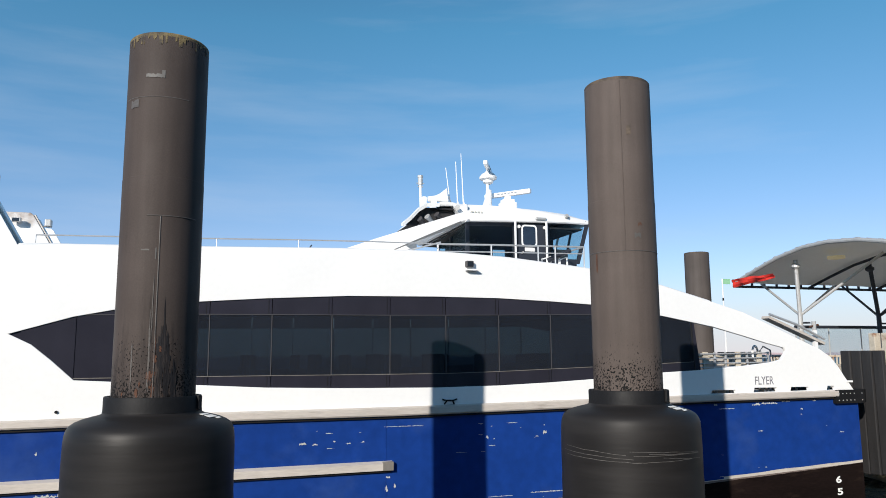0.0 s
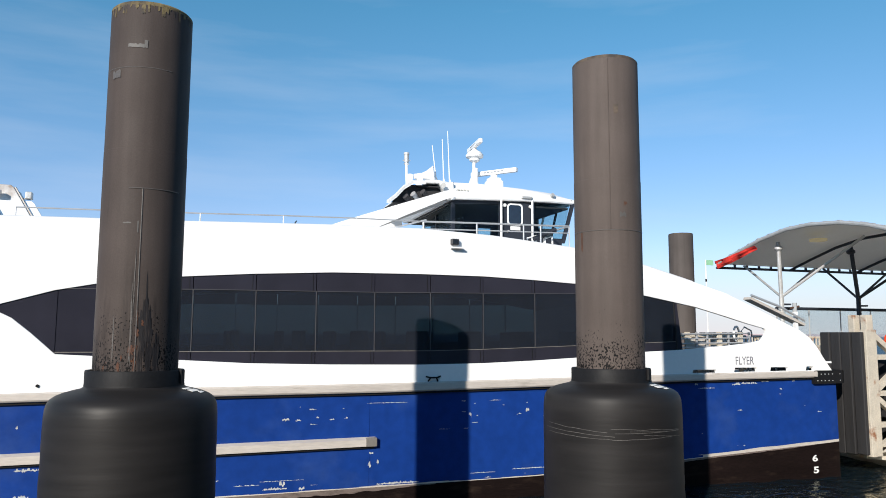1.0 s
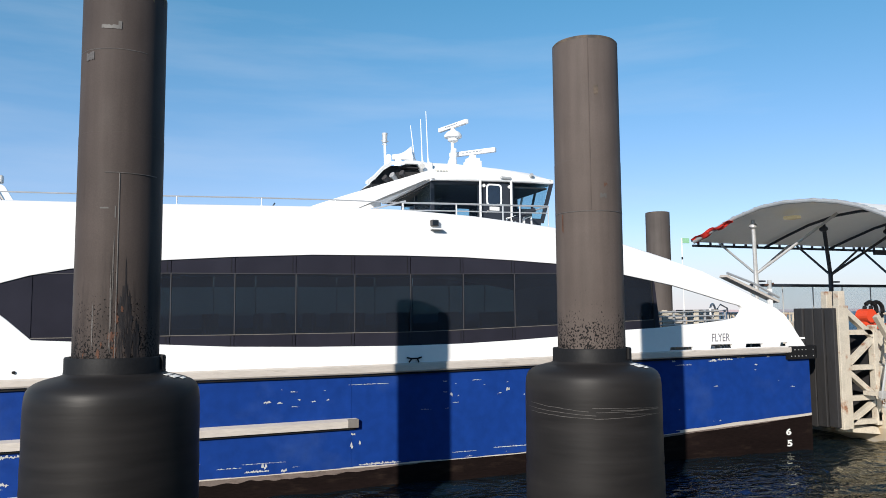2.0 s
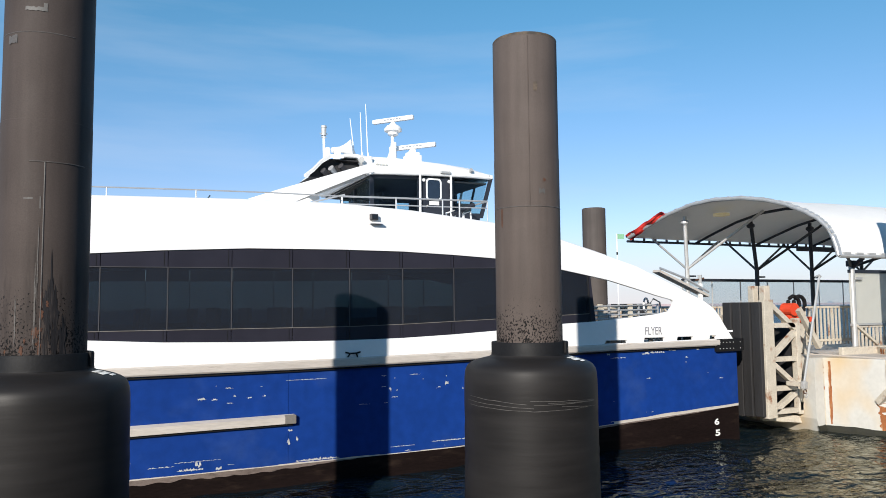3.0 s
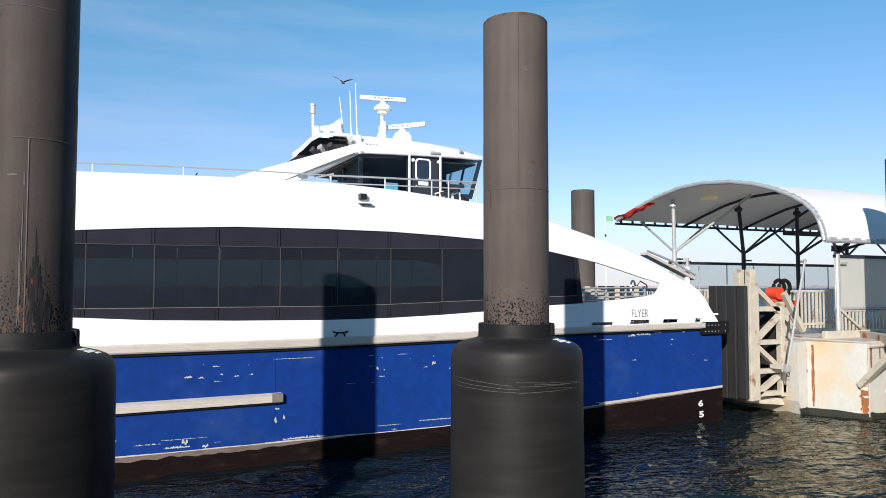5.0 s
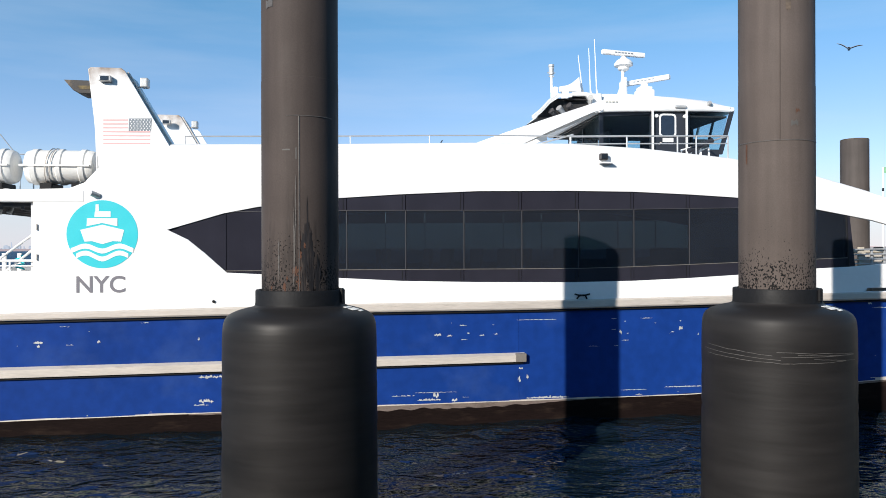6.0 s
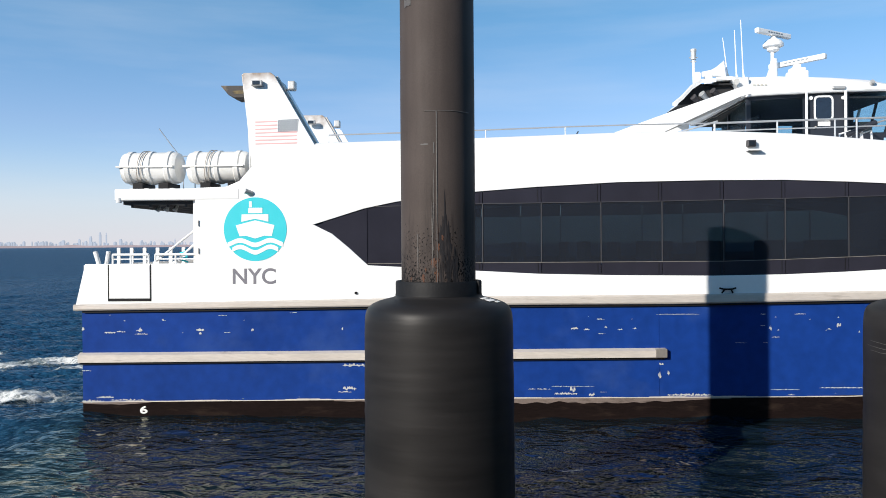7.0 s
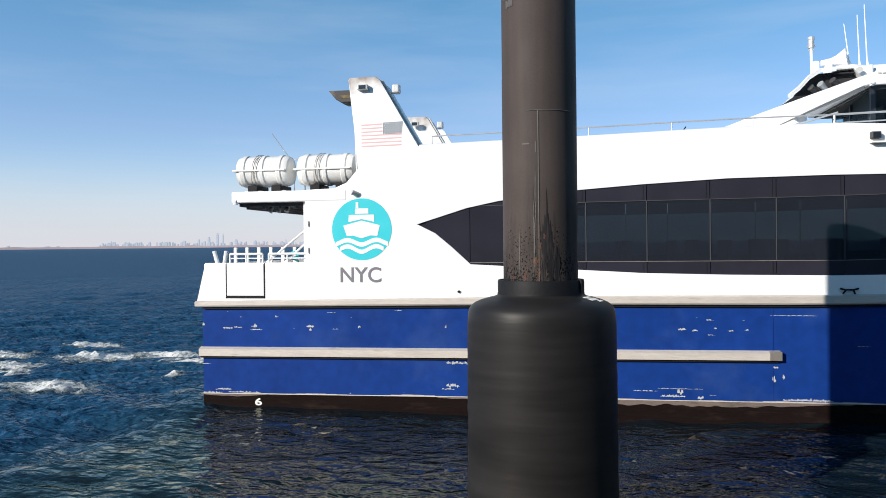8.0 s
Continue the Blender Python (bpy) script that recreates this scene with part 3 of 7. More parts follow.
# ---- water and distance ----
def spread(near, step, far, growth=1.22):
    out, v, s = [0.0], 0.0, step
    while v < far:
        v += s
        if v > near:
            s *= growth
        out.append(min(v, far))
    return [-q for q in out[:0:-1]] + out


def build_water():
    xs, ys = [q - 4 for q in spread(26, 0.2, 4300, 1.11)], [q + 19 for q in spread(16, 0.2, 4300, 1.09)]
    verts = []
    for y in ys:
        for x in xs:
            amp = max(0.0, 1 - math.hypot(x + 4, y - 19) / 900)
            z = 0.0
            if amp:
                lee = min(1.0, max(0.0, (x + 8.5) / 2.0)) * min(1.0, max(0.0, (27 - y) / 4))
                u, v = 0.94 * x + 0.34 * y, -0.34 * x + 0.94 * y
                z = 0.05 * math.sin(1.1 * v + 2.2 * noise.noise((x * 0.11, y * 0.11, 0)))
                z += 0.2 * (0.5 - 1.6 * math.sqrt(0.003 + noise.noise((u * 0.4, v * 0.62, 9)) ** 2))
                z += 0.12 * (0.5 - 1.6 * math.sqrt(0.004 + noise.noise((u * 0.95, v * 1.5, 19)) ** 2))
                z += 0.04 * noise.noise((u * 2.3, v * 3.1, 29))
                z *= amp * (1 - 0.45 * lee)
            verts.append((x, y, z - 0.02))
    w = len(xs)
    faces = [(j * w + i, j * w + i + 1, (j + 1) * w + i + 1, (j + 1) * w + i) for j in range(len(ys) - 1) for i in range(w - 1)]
    me = bpy.data.meshes.new("water")
    me.from_pydata(verts, [], faces)
    for p in me.polygons:
        p.use_smooth = True
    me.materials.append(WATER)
    return tagged(new("water", me), "dark blue-green choppy harbour water reaching the horizon", "water", kind="structure")


water = build_water()


def build_shore():
    """A low hazy shore on the horizon with a far city on it."""
    rnd = random.Random(5)
    shore = thing("backdrop", (0, 3000, 0), "low hazy shore with a far city skyline on the horizon", "shore", kind="structure")
    bm = bmesh.new()
    cols = []
    for k in range(-150, 151):
        a = radians(k * 0.62 + 2)
        d = 3300 + 60 * noise.noise((k * 0.1, 0, 0))
        h = 7 + 7 * abs(noise.noise((k * 0.33, 1, 0))) + 4 * abs(noise.noise((k * 1.7, 3, 0)))
        cols.append([bm.verts.new((dd * math.sin(a), dd * math.cos(a), z)) for dd, z in ((d, -1), (d, h), (d + 250, h * 0.9), (d + 250, -1))])
    for p, q in zip(cols, cols[1:]):
        for k in range(3):
            bm.faces.new((p[k], q[k], q[k + 1], p[k + 1]))
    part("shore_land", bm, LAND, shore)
    towers = [(-27.3, 62, 14), (-27.9, 46, 16), (-28.6, 36, 14), (-26.9, 60, 8), (-26.0, 34, 18), (-24.6, 30, 12), (-29.6, 30, 20), (-22.4, 36, 7), (-30.6, 26, 16), (-33.5, 27, 12), (-34.4, 30, 9)]
    towers += [(rnd.uniform(-35, -20), rnd.uniform(15, 27), rnd.uniform(7, 18)) for _ in range(130)]
    towers += [(rnd.uniform(-44, 60), rnd.uniform(11, 16), rnd.uniform(10, 30)) for _ in range(50)]
    for az, h, wid in towers:
        a = radians(az)
        wid *= 0.55
        d = 3350 + rnd.uniform(0, 120)
        x, y = d * math.sin(a), d * math.cos(a)
        bm = box(x - wid / 2, x + wid / 2, y, y + wid, -1, h * 0.86)
        add_box(bm, x - wid / 3, x + wid / 3, y + 1, y + wid - 1, h * 0.84, h)
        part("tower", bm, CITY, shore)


build_shore()

# unseen quay and wall added behind the camera; the wall cuts low sky light
CONCRETE = material("weathered_concrete", (0.3, 0.29, 0.27), 0.85, vary=0.2, scale=0.8, fine=14, bump=0.3)
quay = part("quay", box(-60, 80, -14, 0.8, -1.5, 2.0, 0.05), CONCRETE)
tagged(quay, "unseen plain weathered concrete quay added under the camera", "quay", kind="structure")
wall_south = part("wall_south", box(-60, 80, -10.3, -10, 1.99, 9.4, 0.03), CONCRETE)
tagged(wall_south, "unseen plain concrete wall added to block low sky light", "wall", kind="structure")

# ---- mooring piles ----
R_PILE = 0.465


def build_pile(name_label, x, y, top, z0=-1.5, rim=LICHEN, group="mooring piles", coat=PILE, r=R_PILE):
    pile = thing("mooring_pile", (x, y, z0), name_label, "pile", group)
    seam = top - 1.75
    part("pipe", lathe([(r, z0), (r, seam), (r - 0.0025, seam + 0.003), (r - 0.0025, top - 0.05)], x, y, 64), coat, pile, smooth=True)
    part("rim", lathe([(r - 0.004, top - 0.05), (r - 0.002, top - 0.02), (r - 0.02, top), (0.03, top + 0.03)], x, y, 64), rim, pile, "weathered top rim", smooth=True)
    return pile


def add_patch(bm, cx, cy, r, a0, a1, z0, z1, n=6, rough=0.0, seed=0):
    """A thin patch that hugs a pile between two bearings and two heights."""
    rows = []
    for i in range(n + 1):
        a = a0 + (a1 - a0) * i / n
        e = rough * noise.noise((i * 1.7, seed, 0))
        f = rough * noise.noise((i * 1.3, seed, 7))
        rows.append([bm.verts.new((cx + r * math.sin(a), cy - r * math.cos(a), z)) for z in (z0 + e, z1 + f)])
    for p, q in zip(rows, rows[1:]):
        bm.faces.new((p[0], q[0], q[1], p[1]))
    return bm


def blotch(cx, cy, r, a, z, half_w, half_h, seed):
    """A ragged patch on a pile round bearing a and height z."""
    bm = bmesh.new()
    mid = bm.verts.new((cx + r * math.sin(a), cy - r * math.cos(a), z))
    rim = []
    for k in range(28):
        t = 2 * math.pi * k / 28
        q = 1 + 0.9 * noise.noise((2.2 * math.cos(t), 2.2 * math.sin(t), seed)) + 0.5 * noise.noise((6 * math.cos(t), 6 * math.sin(t), seed))
        b = a + q * half_w * math.cos(t)
        rim.append(bm.verts.new((cx + r * math.sin(b), cy - r * math.cos(b), z + q * half_h * math.sin(t))))
    for p, q in zip(rim, rim[1:] + rim[:1]):
        bm.faces.new((mid, p, q))
    return bm


def ring_band(cx, cy, r, z0, z1, rough, seed, n=72):
    bm = bmesh.new()
    lo, hi = [], []
    for k in range(n):
        a = 2 * math.pi * k / n
        jag = rough * (noise.noise((3 * math.cos(a), 3 * math.sin(a), seed)) + 0.7 * noise.noise((11 * math.cos(a), 11 * math.sin(a), seed)))
        lo.append(bm.verts.new((cx + r * math.cos(a), cy + r * math.sin(a), z0)))
        hi.append(bm.verts.new((cx + (r - 0.002) * math.cos(a), cy + (r - 0.002) * math.sin(a), z1 + jag)))
    for k in range(n):
        bm.faces.new((lo[k], lo[(k + 1) % n], hi[(k + 1) % n], hi[k]))
    return bm


def build_fender(x, y, top, label, scuffs, seed, facing):
    """Black sleeve fender that rides on a pile: collar, shoulder and drum with faint hoops."""
    f = thing("pile_fender", (x, y, -0.6), label, "fender", "pile fenders")
    prof = [(0.945, -0.7)]
    rnd = random.Random(seed)
    z = -0.5
    while z < top - 0.72:
        flare = 0.926 + 0.006 * (top - z)
        prof += [(flare + rnd.uniform(-0.004, 0.004), z), (flare - 0.003 + rnd.uniform(-0.004, 0.004), z + 0.09)]
        z += rnd.uniform(0.13, 0.3)
    crown = [(0.536, 0.168), (0.55, 0.188), (0.585, 0.205), (0.66, 0.222), (0.76, 0.25), (0.83, 0.28), (0.878, 0.315), (0.905, 0.36), (0.919, 0.41), (0.927, 0.5), (0.93, 0.62)]
    prof += [(r, top - d) for r, d in crown[::-1]] + [(0.53, top - 0.03), (0.525, top), (0.49, top), (0.488, top - 0.12)]
    part("drum", lathe(prof, x, y, 72), FENDER, f, smooth=True)
    part("collar", lathe([(0.545, top - 0.172), (0.54, top - 0.15), (0.54, top - 0.012), (0.532, top + 0.004), (0.5, top + 0.004), (0.498, top - 0.1)], x, y, 72), BLACK, f, smooth=True)
    a = facing + 1.12
    bm = box(-0.035, 0.035, -0.02, 0.02, top - 0.15, top + 0.012, 0.01)
    bm.transform(Matrix.Translation((x + 0.548 * math.sin(a), y - 0.548 * math.cos(a), 0)) @ Matrix.Rotation(a, 4, "Z"))
    part("clamp", bm, BLACK, f)
    # white lettering on the shoulder, too small to read
    for r0, r1, b0, b1, n in ((0.6, 0.645, 0.98, 1.28, 8), (0.665, 0.735, 0.98, 1.27, 7), (0.75, 0.785, 1.12, 1.28, 6)):
        for i in range(n):
            c0, c1 = facing + b0 + (b1 - b0) * (i + 0.06) / n, facing + b0 + (b1 - b0) * (i + 0.86) / n
            bm = bmesh.new()
            vs = [bm.verts.new((x + r * math.sin(c), y - r * math.cos(c), top - lerp(crown, r) + 0.007)) for r, c in ((r0, c0), (r0, c1), (r1, c1), (r1, c0))]
            bm.faces.new(vs)
            thicken(bm, 0.004)
            part("label_bar", bm, LABEL, f)
    for zc, b0, b1, tilt in scuffs:
        bm = bmesh.new()
        lo = []
        for i in range(13):
            c = b0 + (b1 - b0) * i / 12
            zz = zc + tilt * i / 12 + 0.008 * noise.noise((i, zc * 9, seed))
            lo.append([bm.verts.new((x + 0.9355 * math.sin(c), y - 0.9355 * math.cos(c), zz + h)) for h in (0, 0.005 + 0.005 * noise.noise((i * 2.0, zc, 3)))])
        for p, q in zip(lo, lo[1:]):
            bm.faces.new((p[0], q[0], q[1], p[1]))
        part("scuff", bm, SCRATCH, f, "pale scuff line")
    return f


P1, P2, P3, P4 = (-0.562, 9.48), (5.57, 9.27), (17.97, 24.75), (21.0, 13.62)
pile = build_pile("tall black-brown coated steel mooring pile with rust streaks above its fender", *P1, 7.52, coat=TAR_PILE)


def weld_line(cx, cy, a0, a1, z, r=R_PILE):
    """A raised weld bead round part of a pile."""
    return tube([(cx + r * math.sin(a), cy - r * math.cos(a), z) for a in np.linspace(a0, a1, 14)], 0.007, 6)


part("weld_seam", tube([(P1[0] + R_PILE * math.sin(0.03), P1[1] - R_PILE * math.cos(0.03), z) for z in (3.2, 4.0, 5.3)], 0.008, 6), WELD, pile, "vertical weld seam")
part("weld_ring", weld_line(*P1, -0.3, 1.0, 5.305), WELD, pile, "raised weld bead")
part("weld_ring", weld_line(*P1, -1.3, 0.6, 6.72, R_PILE - 0.005), WELD, pile)
for k, (a, z, w, h, skin) in enumerate(((-0.07, 3.49, 0.07, 0.055, RUST), (0.03, 3.52, 0.04, 0.03, RUST), (0.05, 3.68, 0.035, 0.05, RUST), (0.02, 3.34, 0.03, 0.08, RUST), (-0.34, 3.3, 0.035, 0.05, RUST), (0.16, 3.78, 0.03, 0.03, RUST), (0.04, 3.85, 0.014, 0.12, RUST), (-0.28, 3.4, 0.02, 0.03, RUST), (-0.09, 3.75, 0.022, 0.4, WELD), (-0.06, 4.2, 0.012, 0.3, WELD), (-0.5, 3.6, 0.014, 0.22, WELD))):
    part("rust_streak", blotch(*P1, R_PILE + 0.005, a, z, w, h, k * 3.7), skin, pile, "ragged rust spot" if skin is RUST else "pale scraped streak")
part("sticker", add_patch(bmesh.new(), *P1, R_PILE + 0.004, -0.5, -0.02, 6.955, 6.995, 10, 0.02, 2), SCRATCH, pile, "torn pale sticker remnant")
part("sticker", add_patch(bmesh.new(), *P1, R_PILE + 0.004, -0.1, -0.02, 6.95, 7.04, 4, 0.01, 2), SCRATCH, pile)
part("sticker", add_patch(bmesh.new(), *P1, R_PILE + 0.004, -0.95, -0.68, 6.6, 6.69, 6, 0.03, 4), WELD, pile)
for k, (a, z, w, h) in enumerate(((0.16, 3.6, 0.08, 0.42), (0.33, 3.5, 0.07, 0.36), (0.24, 3.85, 0.05, 0.3), (0.5, 3.4, 0.08, 0.3), (0.12, 3.3, 0.06, 0.15))):
    part("tar_patch", blotch(*P1, R_PILE + 0.0025 + 0.0004 * k, a, z, w, h, 50 + k * 2.3), TAR, pile, "dark tar coat beside the weld seam")
for k in range(22):
    a = -1.3 + 0.12 * k + 0.05 * math.sin(k * 7)
    drop = 0.015 + 0.1 * abs(math.sin(k * 2.3)) ** 2
    part("rim_drip", add_patch(bmesh.new(), *P1, R_PILE + 0.002, a, a + 0.06 + 0.04 * math.sin(k * 5), 7.47 - drop, 7.475, 5, 0.04, k), LICHEN, pile, "drip below the weathered rim")
part("scrape", add_patch(bmesh.new(), *P1, R_PILE + 0.004, -0.4, -0.2, 4.9, 4.915, 6, 0.01, 5), SCRATCH, pile)
part("scrape", add_patch(bmesh.new(), *P1, R_PILE + 0.004, -0.06, -0.03, 4.8, 4.93, 4, 0.02, 5), SCRATCH, pile)
build_fender(*P1, 3.25, "big smooth black plastic sleeve fender riding on a pile", [], 2, 0.06)

pile = build_pile("brown-grey coated steel mooring pile with blistered lower band", *P2, 7.56, rim=BROWN_RIM)
part("weld_ring", weld_line(*P2, -1.9, 1.1, 5.09), WELD, pile, "raised weld bead")
part("weld_seam", tube([(P2[0] + R_PILE * math.sin(-0.45), P2[1] - R_PILE * math.cos(-0.45), z) for z in (5.1, 7.5)], 0.006, 6), PILE, pile)
for a0, a1, z0, z1, skin in ((-0.3, -0.17, 6.72, 6.84, BROWN_RIM), (-1.42, -1.36, 4.82, 5.07, RUST), (-0.18, 0.02, 5.27, 5.33, SCRATCH), (-0.05, 0.06, 5.44, 5.47, RUST)):
    part("rust_spot", add_patch(bmesh.new(), *P2, R_PILE + 0.004, a0, a1, z0, z1, 8, 0.05, a0 * 5), skin, pile, "small rust spot" if skin is not SCRATCH else "pale scrape")
build_fender(*P2, 3.22, "black plastic sleeve fender with pale rope scuffs riding on a pile", [(2.5, -0.55, 0.55, -0.03), (2.47, -0.3, 0.6, -0.02), (2.44, -0.5, 0.6, 0.02), (2.52, -1.6, -0.6, -0.07), (2.46, -1.7, -0.5, -0.06), (2.4, -1.6, -0.4, -0.04), (2.36, -0.5, 0.4, 0.03), (2.42, -0.1, 0.65, -0.04)], 6, -0.54)

pile = build_pile("brown coated steel pile standing beyond the ferry bow", *P3, 7.6, rim=BROWN_RIM, coat=FAR_PILE)
pile = build_pile("dark steel guide pile held in a barge bracket", *P4, 7.42, rim=BROWN_RIM, coat=FAR_PILE)
part("label_bar", add_patch(bmesh.new(), *P4, R_PILE + 0.005, -0.84, -0.66, 6.84, 7.1, 3), material("faded_plate", (0.26, 0.25, 0.24), 0.6), pile, "pale number plate")
part("weed_band", ring_band(*P4, R_PILE + 0.02, -0.4, 0.28, 0.06, 4), WEED, pile, "dark band of marine growth")

for a0, a1, z0, z1 in ((-1.32, -1.22, 0.4, 1.35), (-0.62, -0.56, 0.6, 1.25), (-1.15, -1.1, 0.5, 0.95), (-1.3, -1.24, 2.5, 3.4)):
    part("rust_streak", add_patch(bmesh.new(), *P4, R_PILE + 0.004, a0, a1, z0, z1, 8, 0.16, a0 * 7), RUST if z0 < 2 else BLACK, pile, "long rust run" if z0 < 2 else "dark upright mark on the pile")

# ---- the ferry ----
FERRY_AT = (3.8, 20.0, 0.0)
ferry = thing("ferry", FERRY_AT, "white passenger ferry catamaran with scraped blue hull, moored bow-on", "ferry")
BOOT_TOP = [(-9, 0.31), (0, 0.42), (4, 0.45), (7.6, 0.48), (11.7, 0.66), (16.4, 0.9)]
RUB_LOW = [(-9, 2.3), (0, 2.4), (4, 2.41), (8, 2.47), (12, 2.54), (16.6, 2.58)]
RUB_TOP = [(-9, 2.45), (0, 2.6), (4, 2.62), (8, 2.68), (12, 2.73), (16.6, 2.77)]
MID = 20.0


def mirror(y, near):
    return y if near else 2 * MID - y


def hull_half(near):
    """One hull of the catamaran: flat outer side, inner side closing on the stem."""
    xs = [-8.72, -6, -3, 0, 3, 6, 9, 11, 12.5, 14, 15, 15.8, 16.25, 16.43]
    inner = [(-8.72, 18.7), (9, 18.7), (12.5, 18.0), (15, 16.75), (16.43, 16.12)]
    for low, high, mat, nm in ((None, BOOT_TOP, BOOT, "bottom_paint"), (BOOT_TOP, RUB_LOW, BLUE, "hull_side")):
        bm = bmesh.new()
        rings = []
        for x in xs:
            z0 = -0.7 if low is None else lerp(low, x)
            z1 = lerp(high, x)
            yi = mirror(lerp(inner, x), near)
            yo = mirror(16.05 + 0.05 * max(0, (x - 15.8)) ** 2, near)
            rings.append([bm.verts.new(p) for p in ((x, yo, z0), (x, yo, z1), (x, yi, z1), (x, yi, z0))])
        for p, q in zip(rings, rings[1:]):
            for k in range(4):
                bm.faces.new((p[k], q[k], q[(k + 1) % 4], p[(k + 1) % 4]))
        bm.faces.new(rings[0])
        bm.faces.new(rings[-1][::-1])
        part(nm, bm, mat, ferry, "scraped royal blue hull side" if mat is BLUE else "dark brown bottom paint")
    # pale worn edge along the paint line
    bm = bmesh.new()
    for i in range(len(xs) - 1):
        n = 12
        for k in range(n):
            xa, xb = (xs[i] + (xs[i + 1] - xs[i]) * q / n for q in (k, k + 1))
            wear = 0.012 + 0.035 * max(0, noise.noise((xa * 0.9, 3, 0)) + 0.15) + (0.05 if xa > 12 else 0)
            y = mirror(16.046 + 0.05 * max(0, (xa - 15.8)) ** 2, near)
            za, zb = lerp(BOOT_TOP, xa), lerp(BOOT_TOP, xb)
            vs = [bm.verts.new(p) for p in ((xa, y, za - 0.005), (xb, y, zb - 0.005), (xb, y, zb + wear), (xa, y, za + wear))]
            bm.faces.new(vs)
    part("paint_line", bm, ALU if near else CHIP, ferry, "worn pale edge of the blue paint")
    # rubbing strake round the deck edge
    bm = bmesh.new()
    rings = []
    for x in [-8.86] + [q for q in np.arange(-8, 15.7, 1.0)] + [15.7]:
        a, b = lerp(RUB_LOW, x), lerp(RUB_TOP, x)
        rings.append([bm.verts.new((x, mirror(yy, near), z)) for yy, z in ((16.06, a), (15.95, a + 0.02), (15.93, a + 0.05), (15.93, b - 0.03), (15.96, b), (16.3, b))])
    for p, q in zip(rings, rings[1:]):
        for k in range(5):
            bm.faces.new((p[k], q[k], q[k + 1], p[k + 1]))
    bm.faces.new(rings[0])
    bm.faces.new(rings[-1])
    part("rubbing_strake", bm, ALU, ferry, "grey worn aluminium rubbing strake")
    # black strip below the strake paints in its underside shade
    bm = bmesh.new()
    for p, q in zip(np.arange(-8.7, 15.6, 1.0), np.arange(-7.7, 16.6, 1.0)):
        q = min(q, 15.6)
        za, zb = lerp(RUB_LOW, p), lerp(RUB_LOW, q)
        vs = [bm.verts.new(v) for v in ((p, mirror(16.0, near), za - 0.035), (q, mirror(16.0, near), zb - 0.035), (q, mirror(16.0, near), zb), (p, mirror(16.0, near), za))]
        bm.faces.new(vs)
    part("strake_shadow_gap", bm, BLACK, ferry, "black strip painted as the shade under the strake")
    # lower strake on the after half
    bm = bmesh.new()
    rings = []
    for x in (-8.78, -5, -1, 2, 3.72, 3.84):
        za = lerp([(-8.8, 1.19), (3.8, 1.31)], x)
        zb = lerp([(-8.8, 1.4), (3.8, 1.5)], x)
        o = 15.95 if x < 3.8 else 16.0
        rings.append([bm.verts.new((x, mirror(yy, near), z)) for yy, z in ((16.06, za - 0.02), (o, za), (o, zb - 0.05), (16.06, zb))])
    for p, q in zip(rings, rings[1:]):
        for k in range(3):
            bm.faces.new((p[k], q[k], q[k + 1], p[k + 1]))
    bm.faces.new(rings[0])
    bm.faces.new(rings[-1])
    part("lower_strake", bm, ALU, ferry, "short grey aluminium strake")
    part("strake_end", box(3.62, 3.86, *sorted((mirror(15.938, near), mirror(16.05, near))), 1.3, 1.485, 0.015), TRIM if near else ALU, ferry, "rusty end of the strake")
    # dark bar stands in for the shade below the lower strake
    part("strake_gap", beam((-8.76, mirror(16.02, near), 1.165), (3.8, mirror(16.02, near), 1.285), 0.05, 0.04), BLACK, ferry, "dark strip painted as the shade under the lower strake")


hull_half(True)
hull_half(False)
part("bridge_deck", box(-8.6, 15.5, 16.2, 23.8, 1.5, 2.42), BLUE, ferry)
part("main_deck", box(-8.8, 16.3, 16.1, 23.9, 2.425, 2.55), ALU, ferry)

# paint chips and scrapes on the near hull side
rnd = random.Random(11)


def chip(x, z, w, h, seed, mat=CHIP, y=16.044):
    bm = bmesh.new()
    n = max(8, min(90, int(w / 0.009)))
    h *= 0.75
    rows = []
    for i in range(n + 1):
        t = i / n
        env = max(0.0, math.sin(math.pi * t)) ** 0.3
        body = 0.25 + 1.3 * noise.noise((i * 0.27, seed, 1)) + 0.6 * noise.noise((i * 0.7, seed, 3))
        up = h * env * max(0.0, body + 0.35)
        dn = h * env * max(0.0, 0.15 + 0.9 * noise.noise((i * 0.35, seed, 5)) + 0.5 * noise.noise((i * 0.9, seed, 7)))
        rows.append([bm.verts.new((x + w * (t - 0.5), y, zz)) for zz in (z - max(dn, 0.03 * h), z + max(up, 0.03 * h))])
    for p, q in zip(rows, rows[1:]):
        bm.faces.new((p[0], q[0], q[1], p[1]))
    return part("paint_chip", bm, mat, ferry)


